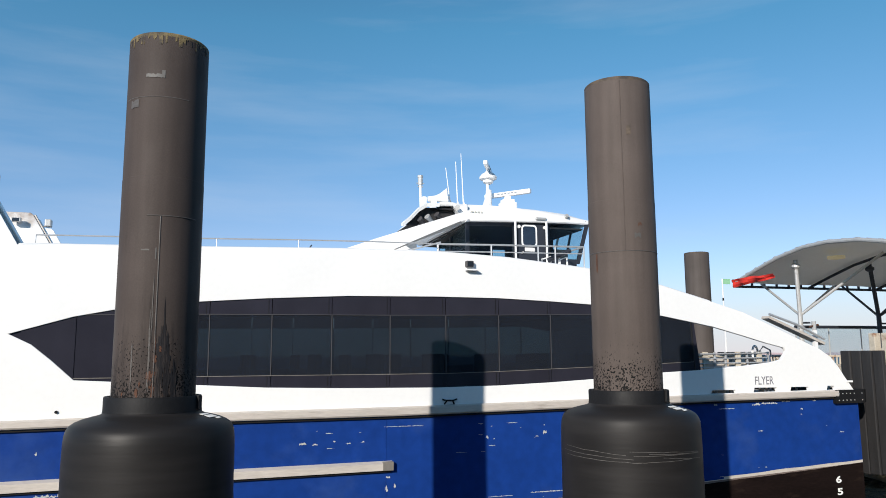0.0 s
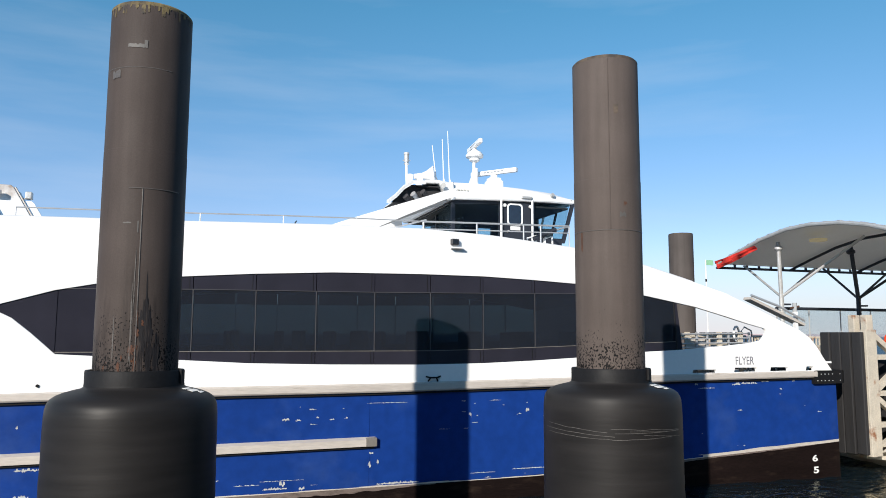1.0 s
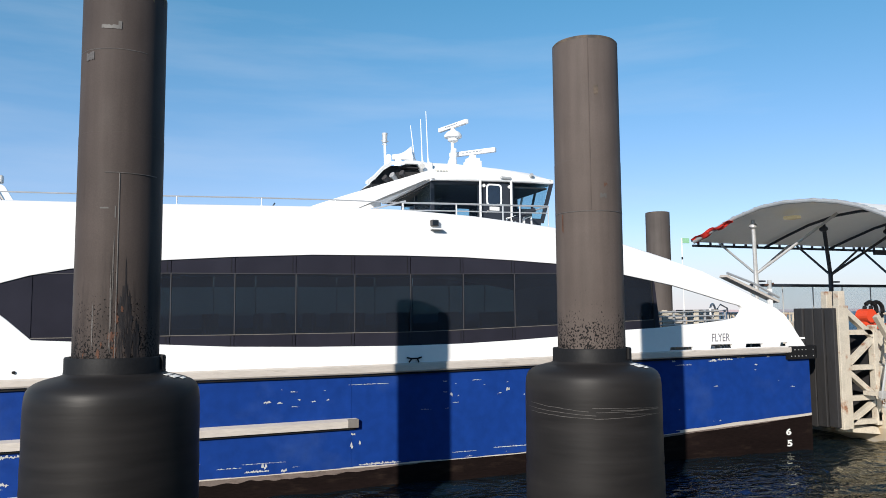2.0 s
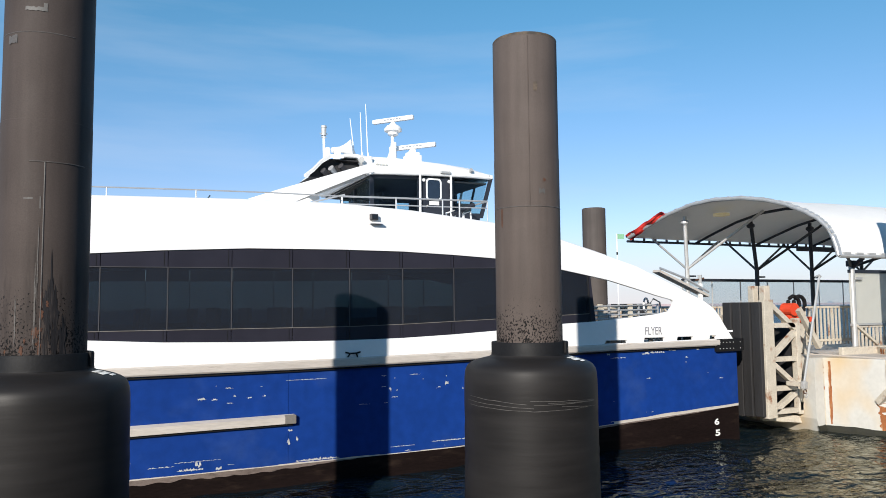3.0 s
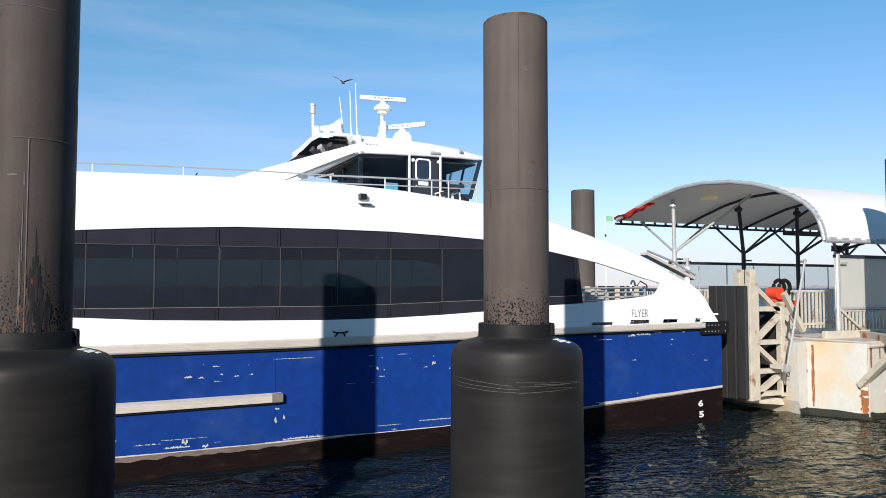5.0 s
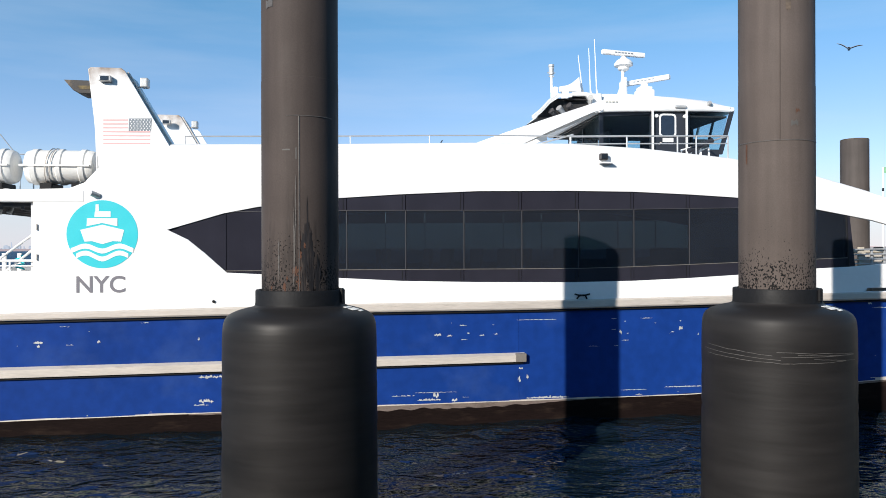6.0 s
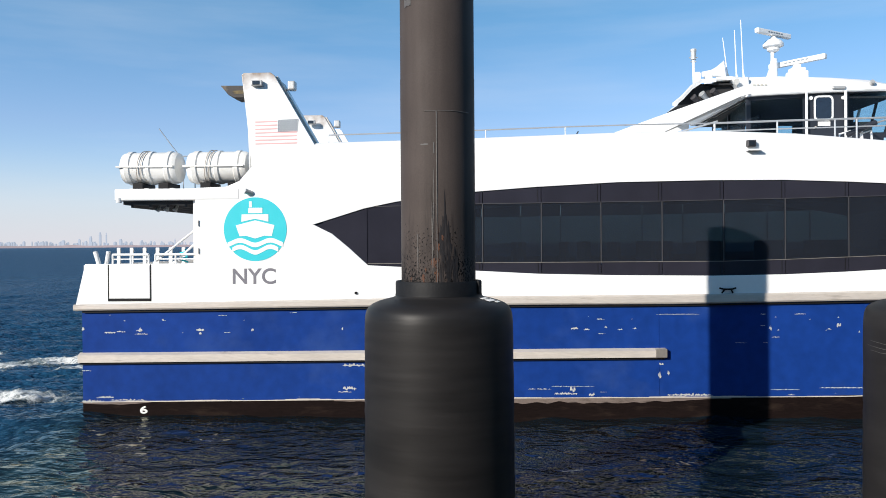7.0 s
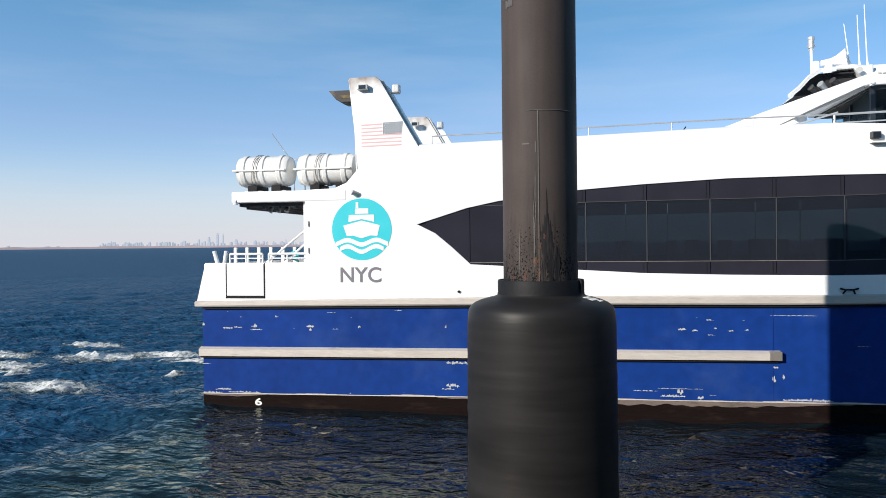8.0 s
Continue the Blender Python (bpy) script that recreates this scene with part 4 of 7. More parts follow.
for x, z, w, h in ((4.35, 0.5, 0.95, 0.055), (1.75, 0.52, 0.5, 0.05), (1.9, 0.6, 0.12, 0.1), (2.3, 0.5, 0.12, 0.07), (1.2, 0.62, 0.5, 0.02), (1.9, 0.68, 0.9, 0.015), (3.72, 0.9, 0.07, 0.14), (3.9, 0.95, 0.05, 0.12),
                   (3.75, 1.15, 0.1, 0.06), (0.6, 0.75, 0.1, 0.07), (0.45, 0.78, 0.05, 0.06), (-2.85, 0.62, 0.3, 0.09), (-2.95, 0.55, 0.3, 0.03), (-2.75, 1.12, 0.5, 0.06), (-2.4, 1.1, 0.3, 0.05), (-8.2, 0.42, 0.35, 0.05), (-7.7, 0.36, 0.8, 0.035),
                   (-8.5, 0.33, 0.5, 0.05), (1.95, 1.9, 0.16, 0.06), (2.2, 1.88, 0.12, 0.05), (2.6, 1.93, 0.06, 0.05), (2.9, 1.88, 0.12, 0.03), (3.2, 1.9, 0.08, 0.03), (6.0, 1.9, 0.06, 0.09), (5.85, 1.96, 0.1, 0.02),
                   (7.4, 1.95, 0.09, 0.09), (7.2, 1.88, 0.1, 0.02), (5.4, 1.6, 0.25, 0.015), (5.9, 1.6, 0.1, 0.015), (4.1, 2.2, 0.9, 0.016), (5.85, 2.2, 0.12, 0.02), (6.6, 2.2, 0.3, 0.015), (6.3, 0.62, 0.6, 0.018), (7.5, 0.66, 1.0, 0.028),
                   (8.3, 0.68, 0.5, 0.025), (13.6, 2.46, 0.5, 0.05), (13.2, 2.44, 0.25, 0.06), (14.1, 2.5, 0.25, 0.04), (12.3, 2.36, 0.5, 0.02), (14.6, 2.3, 0.12, 0.04), (15.0, 2.5, 0.1, 0.05), (12.0, 2.46, 0.1, 0.07),
                   (-8.1, 1.83, 0.25, 0.04), (-7.85, 1.85, 0.2, 0.05), (-7.45, 1.88, 0.14, 0.09), (-7.4, 1.8, 0.3, 0.03), (-6.1, 1.88, 0.18, 0.07), (-6.1, 1.8, 0.06, 0.07), (-5.5, 1.83, 0.15, 0.02), (-4.95, 1.88, 0.06, 0.04), (-3.0, 1.9, 0.04, 0.05),
                   (-6.9, 2.1, 0.08, 0.04), (-5.6, 2.2, 0.2, 0.015), (-8.7, 1.9, 0.06, 0.12), (-8.65, 1.0, 0.25, 0.02)):
    chip(x, z, w, h, x * 3.1 + z)
for _ in range(45):
    x = rnd.uniform(-8.5, 15.8)
    z = rnd.choice((lerp(BOOT_TOP, x) + abs(rnd.gauss(0.03, 0.05)), 2.15 + rnd.gauss(0, 0.06), 1.85 + rnd.gauss(0, 0.06), rnd.uniform(0.6, 2.2)))
    chip(x, z, rnd.choice((0.03, 0.04, 0.06, 0.16)), rnd.choice((0.01, 0.02, 0.03)), x * 5.3)
for x in (3.7, 9.9, -1.7):
    part("hull_seam", box(x, x + 0.008, 16.042, 16.06, lerp(BOOT_TOP, x) + 0.05, 2.38), BLUE, ferry)


def scum_band(x0, x1, depth):
    """A pale dried line that hangs from the top of the boot topping, with a ragged lower edge."""
    bm = bmesh.new()
    n = int((x1 - x0) / 0.05)
    rows = []
    for i in range(n + 1):
        x = x0 + (x1 - x0) * i / n
        ends = min(1.0, 4 * min(i, n - i) / n)
        low = depth * (0.25 + 0.75 * ends) * (0.8 + 0.35 * noise.noise((x * 0.9, 3, 1)) + 0.3 * noise.noise((x * 4, 7, 1)))
        top = lerp(BOOT_TOP, x) - 0.004
        rows.append([bm.verts.new((x, 16.047, z)) for z in (top - max(0.012, low), top)])
    for p, q in zip(rows, rows[1:]):
        bm.faces.new((p[0], q[0], q[1], p[1]))
    part("scum_line", bm, SCUM, ferry, "pale dried scum line")


for x0, x1, depth in ((-3.2, 5.2, 0.12), (-8.78, -7.2, 0.06), (9.0, 15.6, 0.05)):
    scum_band(x0, x1, depth)

# side walls with the long eye-shaped window band and the open bow arch
BAND_TOP = [(-3.6, 4.15), (-2.5, 4.48), (-1.8, 4.62), (-0.17, 4.81), (1.16, 4.9), (2.85, 4.98), (4.84, 5.0), (6.3, 4.99), (7.57, 4.94), (8.67, 4.88), (10.59, 4.63), (11.45, 4.48)]
BAND_LOW = [(-3.6, 4.15), (-3.2, 3.95), (-2.85, 3.66), (-2.43, 3.27), (1.16, 3.07), (2.84, 3.03), (4.84, 3.01), (6.29, 3.03), (7.57, 3.08), (8.67, 3.14), (10.5, 3.27), (11.45, 3.31)]
BOW_OPEN = [(12.01, 4.38), (12.89, 4.16), (13.61, 3.97), (14.1, 3.86), (14.18, 3.8), (14.14, 3.7), (14.0, 3.55), (13.6, 3.48), (12.86, 3.41), (11.62, 3.32)]
ROOF = [(-3.5, 5.86), (-0.1, 5.92), (2.7, 5.99), (4.9, 6.0), (6.6, 5.92), (8.67, 5.73), (10.6, 5.38), (12.04, 5.0)]
side_line = [(-8.84, 2.44), (-8.62, 3.33), (-6.17, 3.33), (-6.17, 4.96), (-5.5, 4.98), (-5.2, 5.1), (-4.93, 5.4), (-5.02, 6.4), (-5.13, 7.38), (-5.08, 7.42), (-4.5, 7.42), (-4.42, 7.36), (-3.56, 5.86)]
side_line += [(x, z - 0.0) for x, z in ROOF[1:]] + [(12.95, 4.75), (14.05, 4.31), (14.8, 4.0), (15.25, 3.82), (15.58, 3.62), (15.8, 3.38), (15.98, 3.12), (16.26, 2.76)]
side_line += [(x, lerp(RUB_TOP, x) - 0.02) for x in (12, 8, 4, 0)]
hole = BAND_TOP + BOW_OPEN + BAND_LOW[:0:-1]
ports = [[(a, z0), (b, z0 + 0.0), (b - 0.03, z1), (a + 0.03, z1)] for a, b, z0, z1 in ((11.87, 12.6, 2.74, 2.82), (13.12, 13.84, 2.755, 2.86), (14.24, 14.83, 2.765, 2.86), (15.39, 15.66, 2.77, 2.87))]
side = plate([side_line, hole] + ports, 16.0, 0.1, 0.012)
side_wall = part("side_wall", side, SOOTED_WHITE, ferry, "glossy white side wall", smooth=False)
far = plate([side_line, hole] + ports, 23.9, 0.1, 0.012)
part("side_wall", far, WHITE, ferry)

DIV = [-3.6, -2.44, -1.22, 0.02, 1.26, 2.51, 3.78, 5.05, 6.31, 7.6, 8.9, 10.2, 11.42]
LINE_HI = [(-3.6, 4.5), (0, 4.56), (4, 4.58), (6.3, 4.61), (8.67, 4.65), (11.5, 4.7)]
LINE_LO = [(-3.6, 3.3), (0, 3.31), (5, 3.31), (6.3, 3.34), (8.67, 3.42), (11.5, 3.52)]


def panes(y, back):
    for n in range(len(DIV) - 1):
        a, b = DIV[n] + 0.007, DIV[n + 1] - 0.007
        xs = np.linspace(a, b, 7)
        for low, high, nm, mat in ((LINE_HI, BAND_TOP, "window_header", SOLID_PANE), (LINE_LO, LINE_HI, "window_pane", PANE), (BAND_LOW, LINE_LO, "window_skirt", SOLID_PANE)):
            bm = bmesh.new()
            cols = []
            for x in xs:
                z0 = max(lerp(low, x), lerp(BAND_LOW, x)) + (0.006 if low is not BAND_LOW else -0.03)
                z1 = min(lerp(high, x), lerp(BAND_TOP, x)) - (0.006 if high is not BAND_TOP else -0.03)
                cols.append([bm.verts.new((x, y, z)) for z in (min(z0, z1), z1)] if z1 - z0 > 0.004 else None)
            for p, q in zip(cols, cols[1:]):
                if p and q:
                    bm.faces.new((p[0], q[0], q[1], p[1]))
            if not bm.faces:
                bm.free()
                continue
            thicken(bm, 0.012)
            part(nm, bm, mat if n > 1 else SOLID_PANE, side_wall if not back else ferry)
    bars = [box(x - 0.009, x + 0.009, y - 0.012, y + 0.05, lerp(LINE_LO, x), lerp(LINE_HI, x)) for x in DIV[2:-1]]
    for bm in bars:
        part("window_mullion", bm, SEAL, ferry)
    for x in DIV[2:-1]:
        for z0, z1 in ((lerp(BAND_LOW, x), lerp(LINE_LO, x)), (lerp(LINE_HI, x), lerp(BAND_TOP, x))):
            part("panel_joint", box(x - 0.076, x - 0.066, y - 0.006, y + 0.02, z0, z1), BLACK, ferry)
    for line in (LINE_HI, LINE_LO):
        bm = bmesh.new()
        for a, b in zip(DIV[1:], DIV[2:]):
            vs = [bm.verts.new(p) for p in ((a, y - 0.014, lerp(line, a) - 0.007), (b, y - 0.014, lerp(line, b) - 0.007), (b, y - 0.014, lerp(line, b) + 0.007), (a, y - 0.014, lerp(line, a) + 0.007))]
            bm.faces.new(vs)
        part("window_transom", bm, TRIM if line is LINE_LO else SEAL, ferry)


part("window_tip_panel", plate([[(-3.62, 4.15), (-2.5, 4.49), (-2.43, 4.5), (-2.43, 3.27), (-2.85, 3.64), (-3.2, 3.93)]], 16.05, 0.01), SOLID_PANE, side_wall)
panes(16.03, False)
panes(23.93, True)

# cabin: roof with rounded edges, ceiling, front glass, after wall and seats
bm = bmesh.new()
rings = []
for x in [-3.55, -2, -0.1, 1.3, 2.7, 3.8, 4.9, 5.8, 6.6, 7.7, 8.67, 9.6, 10.6, 11.3, 12.0]:
    z = lerp(ROOF, x)
    prof = [(16.0, z - 0.04), (16.01, z - 0.02), (16.06, z + 0.03), (16.2, z + 0.06), (17.0, z + 0.09)]
    rings.append([bm.verts.new((x, y, h)) for y, h in prof + [(40 - y, h) for y, h in prof[::-1]]])
for p, q in zip(rings, rings[1:]):
    for k in range(len(p) - 1):
        bm.faces.new((p[k], q[k], q[k + 1], p[k + 1]))
bm.faces.new(rings[0])
bm.faces.new(rings[-1])
part("cabin_roof", bm, WHITE, ferry, "white cabin roof with rounded edges", smooth=True)
part("cabin_ceiling", box(-6.1, 11.4, 16.12, 23.88, 4.9, 4.98), DARK, ferry)
part("after_wall", box(-6.1, -6.0, 16.1, 23.9, 2.55, 4.95), WHITE, ferry)
part("front_wall", box(11.36, 11.44, 16.1, 23.9, 2.55, 4.9), GLASS, ferry, "dark glazed cabin front")
part("front_corner_panel", plate([[(11.4, 3.29), (11.62, 3.31), (11.48, 4.5), (11.4, 4.52)]], 16.03, 0.02), SOLID_PANE, side_wall)
part("front_frame", tube([(11.46, 16.06, 3.3), (11.4, 16.06, 4.5)], 0.04), BLACK, ferry)
for k in range(9):
    for row in (17.2, 21.4):
        x = -2 + 1.45 * k
        bm = box(x, x + 0.12, row, row + 1.6, 2.9, 3.75, 0.03)
        add_box(bm, x, x + 0.5, row, row + 1.6, 2.9, 3.05, 0.03)
        add_box(bm, x + 0.2, x + 0.3, row + 0.7, row + 0.8, 2.55, 2.92)
        part("bench_seat", bm, DARK, ferry)

# stern: gate, bulwark rail, roof slab with rafts, funnels
part("stern_gate", box(-8.08, -7.18, 15.985, 16.0, 2.58, 3.3, 0.006), WHITE, ferry, "white bulwark gate with dark gaps")
for a, b, c, d in ((-8.11, -8.085, 2.52, 3.32), (-7.175, -7.155, 2.52, 3.32), (-8.11, -7.155, 2.52, 2.575)):
    part("gate_gap", box(a, b, 15.992, 16.0, c, d), BLACK, ferry)
part("stern_bulwark", box(-8.7, -8.6, 16.1, 23.9, 2.55, 3.3), WHITE, ferry)
part("after_roof", box(-7.95, -5.2, 15.99, 24.01, 4.7, 4.955, 0.03), WHITE, ferry, "white after roof slab")
part("after_roof_soffit", box(-7.85, -6.2, 16.2, 23.8, 4.62, 4.7), SEAL, ferry)
for y in (16.12, 23.8):
    part("roof_post", box(-6.26, -6.16, y, y + 0.1, 2.55, 4.7), WHITE, ferry)
    part("roof_brace", tube([(-7.2, y + 0.05, 3.32), (-6.25, y + 0.05, 4.05)], 0.025), WHITE, ferry)
    part("roof_brace", tube([(-6.75, y + 0.05, 3.32), (-6.25, y + 0.05, 3.75)], 0.025), WHITE, ferry)
for x in (-7.2, -7.0, -6.8):
    part("deck_lamp", tube([(x, 16.6, 4.62), (x - 0.05, 16.55, 4.5)], [0.03, 0.06]), STEEL, ferry)


def guard(points, height, r=0.016, mids=2, mat=RAIL, posts=True, parent=ferry, base=None):
    """A guard rail along points at deck level: posts, top rail and lower rails."""
    part("top_rail", tube([(x, y, z + height) for x, y, z in points], r * 1.25), mat, parent)
    for m in range(1, mids + 1):
        part("mid_rail", tube([(x, y, z + height * m / (mids + 1)) for x, y, z in points], r * 0.7, 6), mat, parent)
    if posts:
        for x, y, z in points:
            part("rail_post", tube([(x, y, z), (x, y, z + height)], r), mat, parent)


for x0, x1 in ((-8.05, -7.25), (-7.1, -6.2)):
    guard([(x0, 16.1, 3.33), ((x0 + x1) / 2, 16.1, 3.33), (x1, 16.1, 3.33)], 0.2, 0.022, 1, WHITE)
for k in range(7):
    part("gate_upright", box(-8.28 + 0.3 * k, -8.2 + 0.3 * k, 16.75, 16.8, 2.55, 3.68, 0.01), WHITE, ferry)
guard([(-8.5, 23.6, 2.55), (-7.3, 23.6, 2.55), (-6.2, 23.6, 2.55)], 1.15, 0.025, 2, WHITE)
for x, dx in ((-8.55, -0.1), (-8.4, 0.06)):
    part("bollard_horn", tube([(x, 16.5, 3.25), (x + dx, 16.5, 3.6)], 0.05), WHITE, ferry)
part("rope_coil", tube([(-6.55 + 0.08 * math.cos(t), 16.3 + 0.05 * math.sin(t), 3.35 + 0.02 * t) for t in np.linspace(0, 14, 40)], 0.02, 6), TEAL, ferry, "pale blue rope bundle")

# roof guard rail along the near edge
guard([(x, 16.25, lerp(ROOF, x) + 0.03) for x in (-3.3, -1.6, 0.1, 1.8, 3.4, 4.95)], 0.2, 0.012, 0)
part("small_aerial", tube([(2.02, 16.4, 6.0), (2.1, 16.4, 6.12)], 0.012), BLACK, ferry)


def funnel(y0, y1):
    line = [(-4.92, 5.0), (-5.01, 6.4), (-5.12, 7.38), (-5.08, 7.41), (-4.5, 7.41), (-4.43, 7.36), (-3.57, 5.86), (-3.5, 5.0)]
    f = part("funnel_wing", plate([line], y0, y1 - y0, 0.02), SOOTED_WHITE, ferry, "white raked funnel wing with brown soot at its head")
    part("exhaust_outlet", plate([[(-5.68, 7.21), (-5.04, 7.2), (-5.03, 6.94), (-5.38, 6.94), (-5.5, 7.0)]], y0 + 0.15, 0.55, 0.01), SOOT, f, "sooted exhaust outlet")
    part("outlet_band", plate([[(-5.42, 7.09), (-5.04, 7.1), (-5.03, 7.02), (-5.38, 7.02)]], y0 + 0.145, 0.56), LICHEN, f, "yellow-brown band along the outlet")
    part("funnel_edge", beam((-4.4, y0 + 0.1, 7.36), (-3.54, y0 + 0.1, 5.88), 0.16, 0.03), ALU, f)
    part("flood_lamp", box(-4.9, -4.66, y0 - 0.22, y0 - 0.1, 7.12, 7.24, 0.02), STEEL, f, "square grey floodlight")
    part("flood_lamp_glass", box(-4.86, -4.7, y0 - 0.226, y0 - 0.22, 7.14, 7.22), GLASS, f)
    part("lamp_stem", tube([(-4.3, y0 + 0.1, 7.05), (-4.1, y0 + 0.1, 7.1)], 0.02), STEEL, f)
    part("search_lamp", box(-4.16, -4.0, y0, y0 + 0.2, 7.06, 7.26, 0.03), STEEL, f)


funnel(16.1, 17.0)
funnel(21.3, 22.2)


def liferaft(x0, x1, y):
    r = thing("liferaft_canister", ((x0 + x1) / 2, y, 5.0), "ribbed white fibreglass liferaft canister strapped on the after roof", "liferaft", "liferaft canisters")
    z, rr = 5.5, 0.36
    prof = [(0, 0.25), (0.03, 0.34), (0.1, 0.36), (0.12, 0.385), (0.2, 0.385), (0.22, 0.36), (0.5, 0.36), (0.52, 0.385), (0.58, 0.385), (0.6, 0.36), (0.84, 0.36), (0.86, 0.385), (0.93, 0.385), (0.95, 0.36), (1.0, 0.36)]
    L = x1 - x0
    prof = [(p / 1.0 * 0.92, q) for p, q in prof] + [(0.97, 0.33), (1.0, 0.22)]
    bm = bmesh.new()
    rings = [[bm.verts.new((x0 + L * t, y + q * math.sin(a), z + q * math.cos(a))) for a in (2 * math.pi * k / 28 for k in range(28))] for t, q in prof]
    for p, q in zip(rings, rings[1:]):
        for k in range(28):
            bm.faces.new((p[k], p[(k + 1) % 28], q[(k + 1) % 28], q[k]))
    bm.faces.new(rings[0])
    bm.faces.new(rings[-1])
    part("canister", bm, RAFT, r, smooth=True)
    bm = box(x0 - 0.03, x1 - 0.06, y - 0.4, y + 0.4, z - 0.02, z + 0.02, 0.008)
    part("flange", bm, RAFT, r)
    for t in (0.34, 0.4):
        part("strap", tube([(x0 + L * t + 0.05 * math.sin(a), y - 0.392 * math.cos(a), z + 0.392 * math.sin(a)) for a in np.linspace(-1.5, 2.2, 14)], 0.012, 5), ALU, r)
    for t in (0.28, 0.72):
        part("cradle", box(x0 + L * t - 0.05, x0 + L * t + 0.2, y - 0.33, y + 0.33, 4.955, 5.14, 0.02), BLACK, r)
        part("cradle_foot", box(x0 + L * t - 0.12, x0 + L * t + 0.3, y - 0.3, y - 0.24, 4.955, 5.02), STEEL, r)


liferaft(-8.19, -6.85, 17.0)
liferaft(-6.66, -5.24, 17.0)
part("raft_guard", tube([(-8.1, 17.6, 5.82), (-5.0, 17.6, 5.88)], 0.014), RAIL, ferry)
for x in (-6.78, -5.1, -8.0):
    part("raft_guard_post", tube([(x, 17.6, 4.95), (x, 17.6, 5.85)], 0.014), RAIL, ferry)
part("whip_aerial", tube([(-7.3, 18.2, 4.95), (-7.3, 18.2, 5.8), (-7.9, 18.2, 6.6)], 0.012), RAIL, ferry)
part("roof_corner_cap", tube([(-7.86, 16.02, 4.66), (-7.86, 16.02, 4.76)], 0.06, 10), WHITE, ferry)
part("door_jamb", box(-6.2, -6.12, 16.04, 16.09, 3.34, 4.62, 0.01), ALU, ferry)
for z in (3.6, 4.2):
    part("door_hinge", tube([(-6.1, 15.98, z - 0.06), (-6.1, 15.98, z + 0.06)], 0.012, 8), ALU, ferry)
for k in range(4):
    part("soffit_rib", box(-7.7 + 0.4 * k, -7.64 + 0.4 * k, 16.25, 23.75, 4.56, 4.63), SEAL, ferry)
part("wing_pipe", tube([(-5.06, 16.4, 5.1), (-5.1, 16.4, 6.5), (-5.14, 16.4, 6.9)], 0.03, 8), STEEL, ferry)
part("side_lamp", tube([(-5.05, 15.9, 4.88), (-4.92, 16.0, 4.83)], [0.06, 0.05]), STEEL, ferry)

# emblem, letters and flag on the side
bm = bmesh.new()
part("emblem_disc", plate([[(-4.86 + 0.685 * math.cos(2 * math.pi * k / 64), 4.06 + 0.685 * math.sin(2 * math.pi * k / 64)) for k in range(64)]], 15.994, 0.006), TEAL, ferry, "round teal emblem with a plain white boat shape")
for line in ([(-0.42, 0.085), (0, 0.19), (0.42, 0.085), (0.36, -0.15), (0.2, -0.14), (0, -0.2), (-0.2, -0.14), (-0.34, -0.15)], [(-0.3, 0.16), (-0.29, 0.32), (0.29, 0.32), (0.29, 0.16), (0, 0.225)], [(-0.15, 0.345), (-0.14, 0.46), (0.16, 0.46), (0.16, 0.345)], [(-0.13, 0.47), (-0.125, 0.6), (-0.07, 0.6), (-0.065, 0.47)]):
    part("emblem_boat", plate([[(-4.86 + u, 4.06 + v) for u, v in line]], 15.989, 0.004), WHITE, ferry)
for mean, amp, half, reach in ((-0.29, 0.05, 0.05, 0.6), (-0.44, 0.06, 0.048, 0.5)):
    xs = np.linspace(-reach, reach, 48)
    wave = [(-4.86 + u, 4.06 + mean + amp * math.cos((abs(u) - 0.33) * 9.2)) for u in xs]
    part("emblem_wave", plate([[(u, v + half) for u, v in wave] + [(u, v - half) for u, v in wave[::-1]]], 15.989, 0.004), WHITE, ferry)
part("lettering", letters("NYC", -5.36, -4.42, 2.88, 3.22, 15.996, bold=0.014), GREY_INK, ferry, "grey capital letters")
part("lettering", letters("FLYER", 13.17, 13.73, 2.94, 3.14, 15.996), GREY_INK, ferry, "small grey capital letters")
for k in range(7):
    z = 6.36 - 0.078 * k
    x1 = -4.36 if k < 3 else -3.93
    part("flag_stripe", plate([[(-4.84, z - 0.013), (x1, z - 0.003), (x1, z + 0.023), (-4.84, z + 0.013)]], 15.995, 0.004), RED_INK, ferry)
part("flag_canton", plate([[(-4.35, 6.14), (-3.92, 6.15), (-3.9, 6.41), (-4.34, 6.4)]], 15.995, 0.004), NAVY_INK, ferry)
for r in range(6):
    for c in range(7):
        x, z = -4.31 + 0.062 * c + (0.02 if r % 2 else 0), 6.165 + 0.042 * r
        part("flag_star", plate([[(x - 0.014, z), (x, z - 0.014), (x + 0.014, z), (x, z + 0.014)]], 15.991, 0.003), WHITE, ferry)
for txt, x, z in (("6", -7.45, 0.07), ("6", 15.5, 0.42), ("5", 15.52, 0.12)):
    part("draught_mark", letters(txt, x, x + 0.17, z, z + 0.17, 16.042, bold=0.03), LABEL, ferry, "white draught figure")
part("mooring_cleat", tube([(4.93, 15.95, 2.755), (5.02, 15.93, 2.73), (5.18, 15.93, 2.73), (5.27, 15.95, 2.755)], 0.018), BLACK, ferry, "dark cleat on the side")
for x in (5.03, 5.17):
    part("cleat_foot", tube([(x, 15.93, 2.72), (x + 0.6 * (x - 5.1), 15.97, 2.65)], 0.018), BLACK, ferry)
part("side_floodlight", box(5.5, 5.68, 15.88, 16.0, 5.68, 5.82, 0.02), SEAL, ferry, "dark grey floodlight")
part("floodlight_glass", box(5.53, 5.65, 15.872, 15.88, 5.7, 5.8), GLASS, ferry)
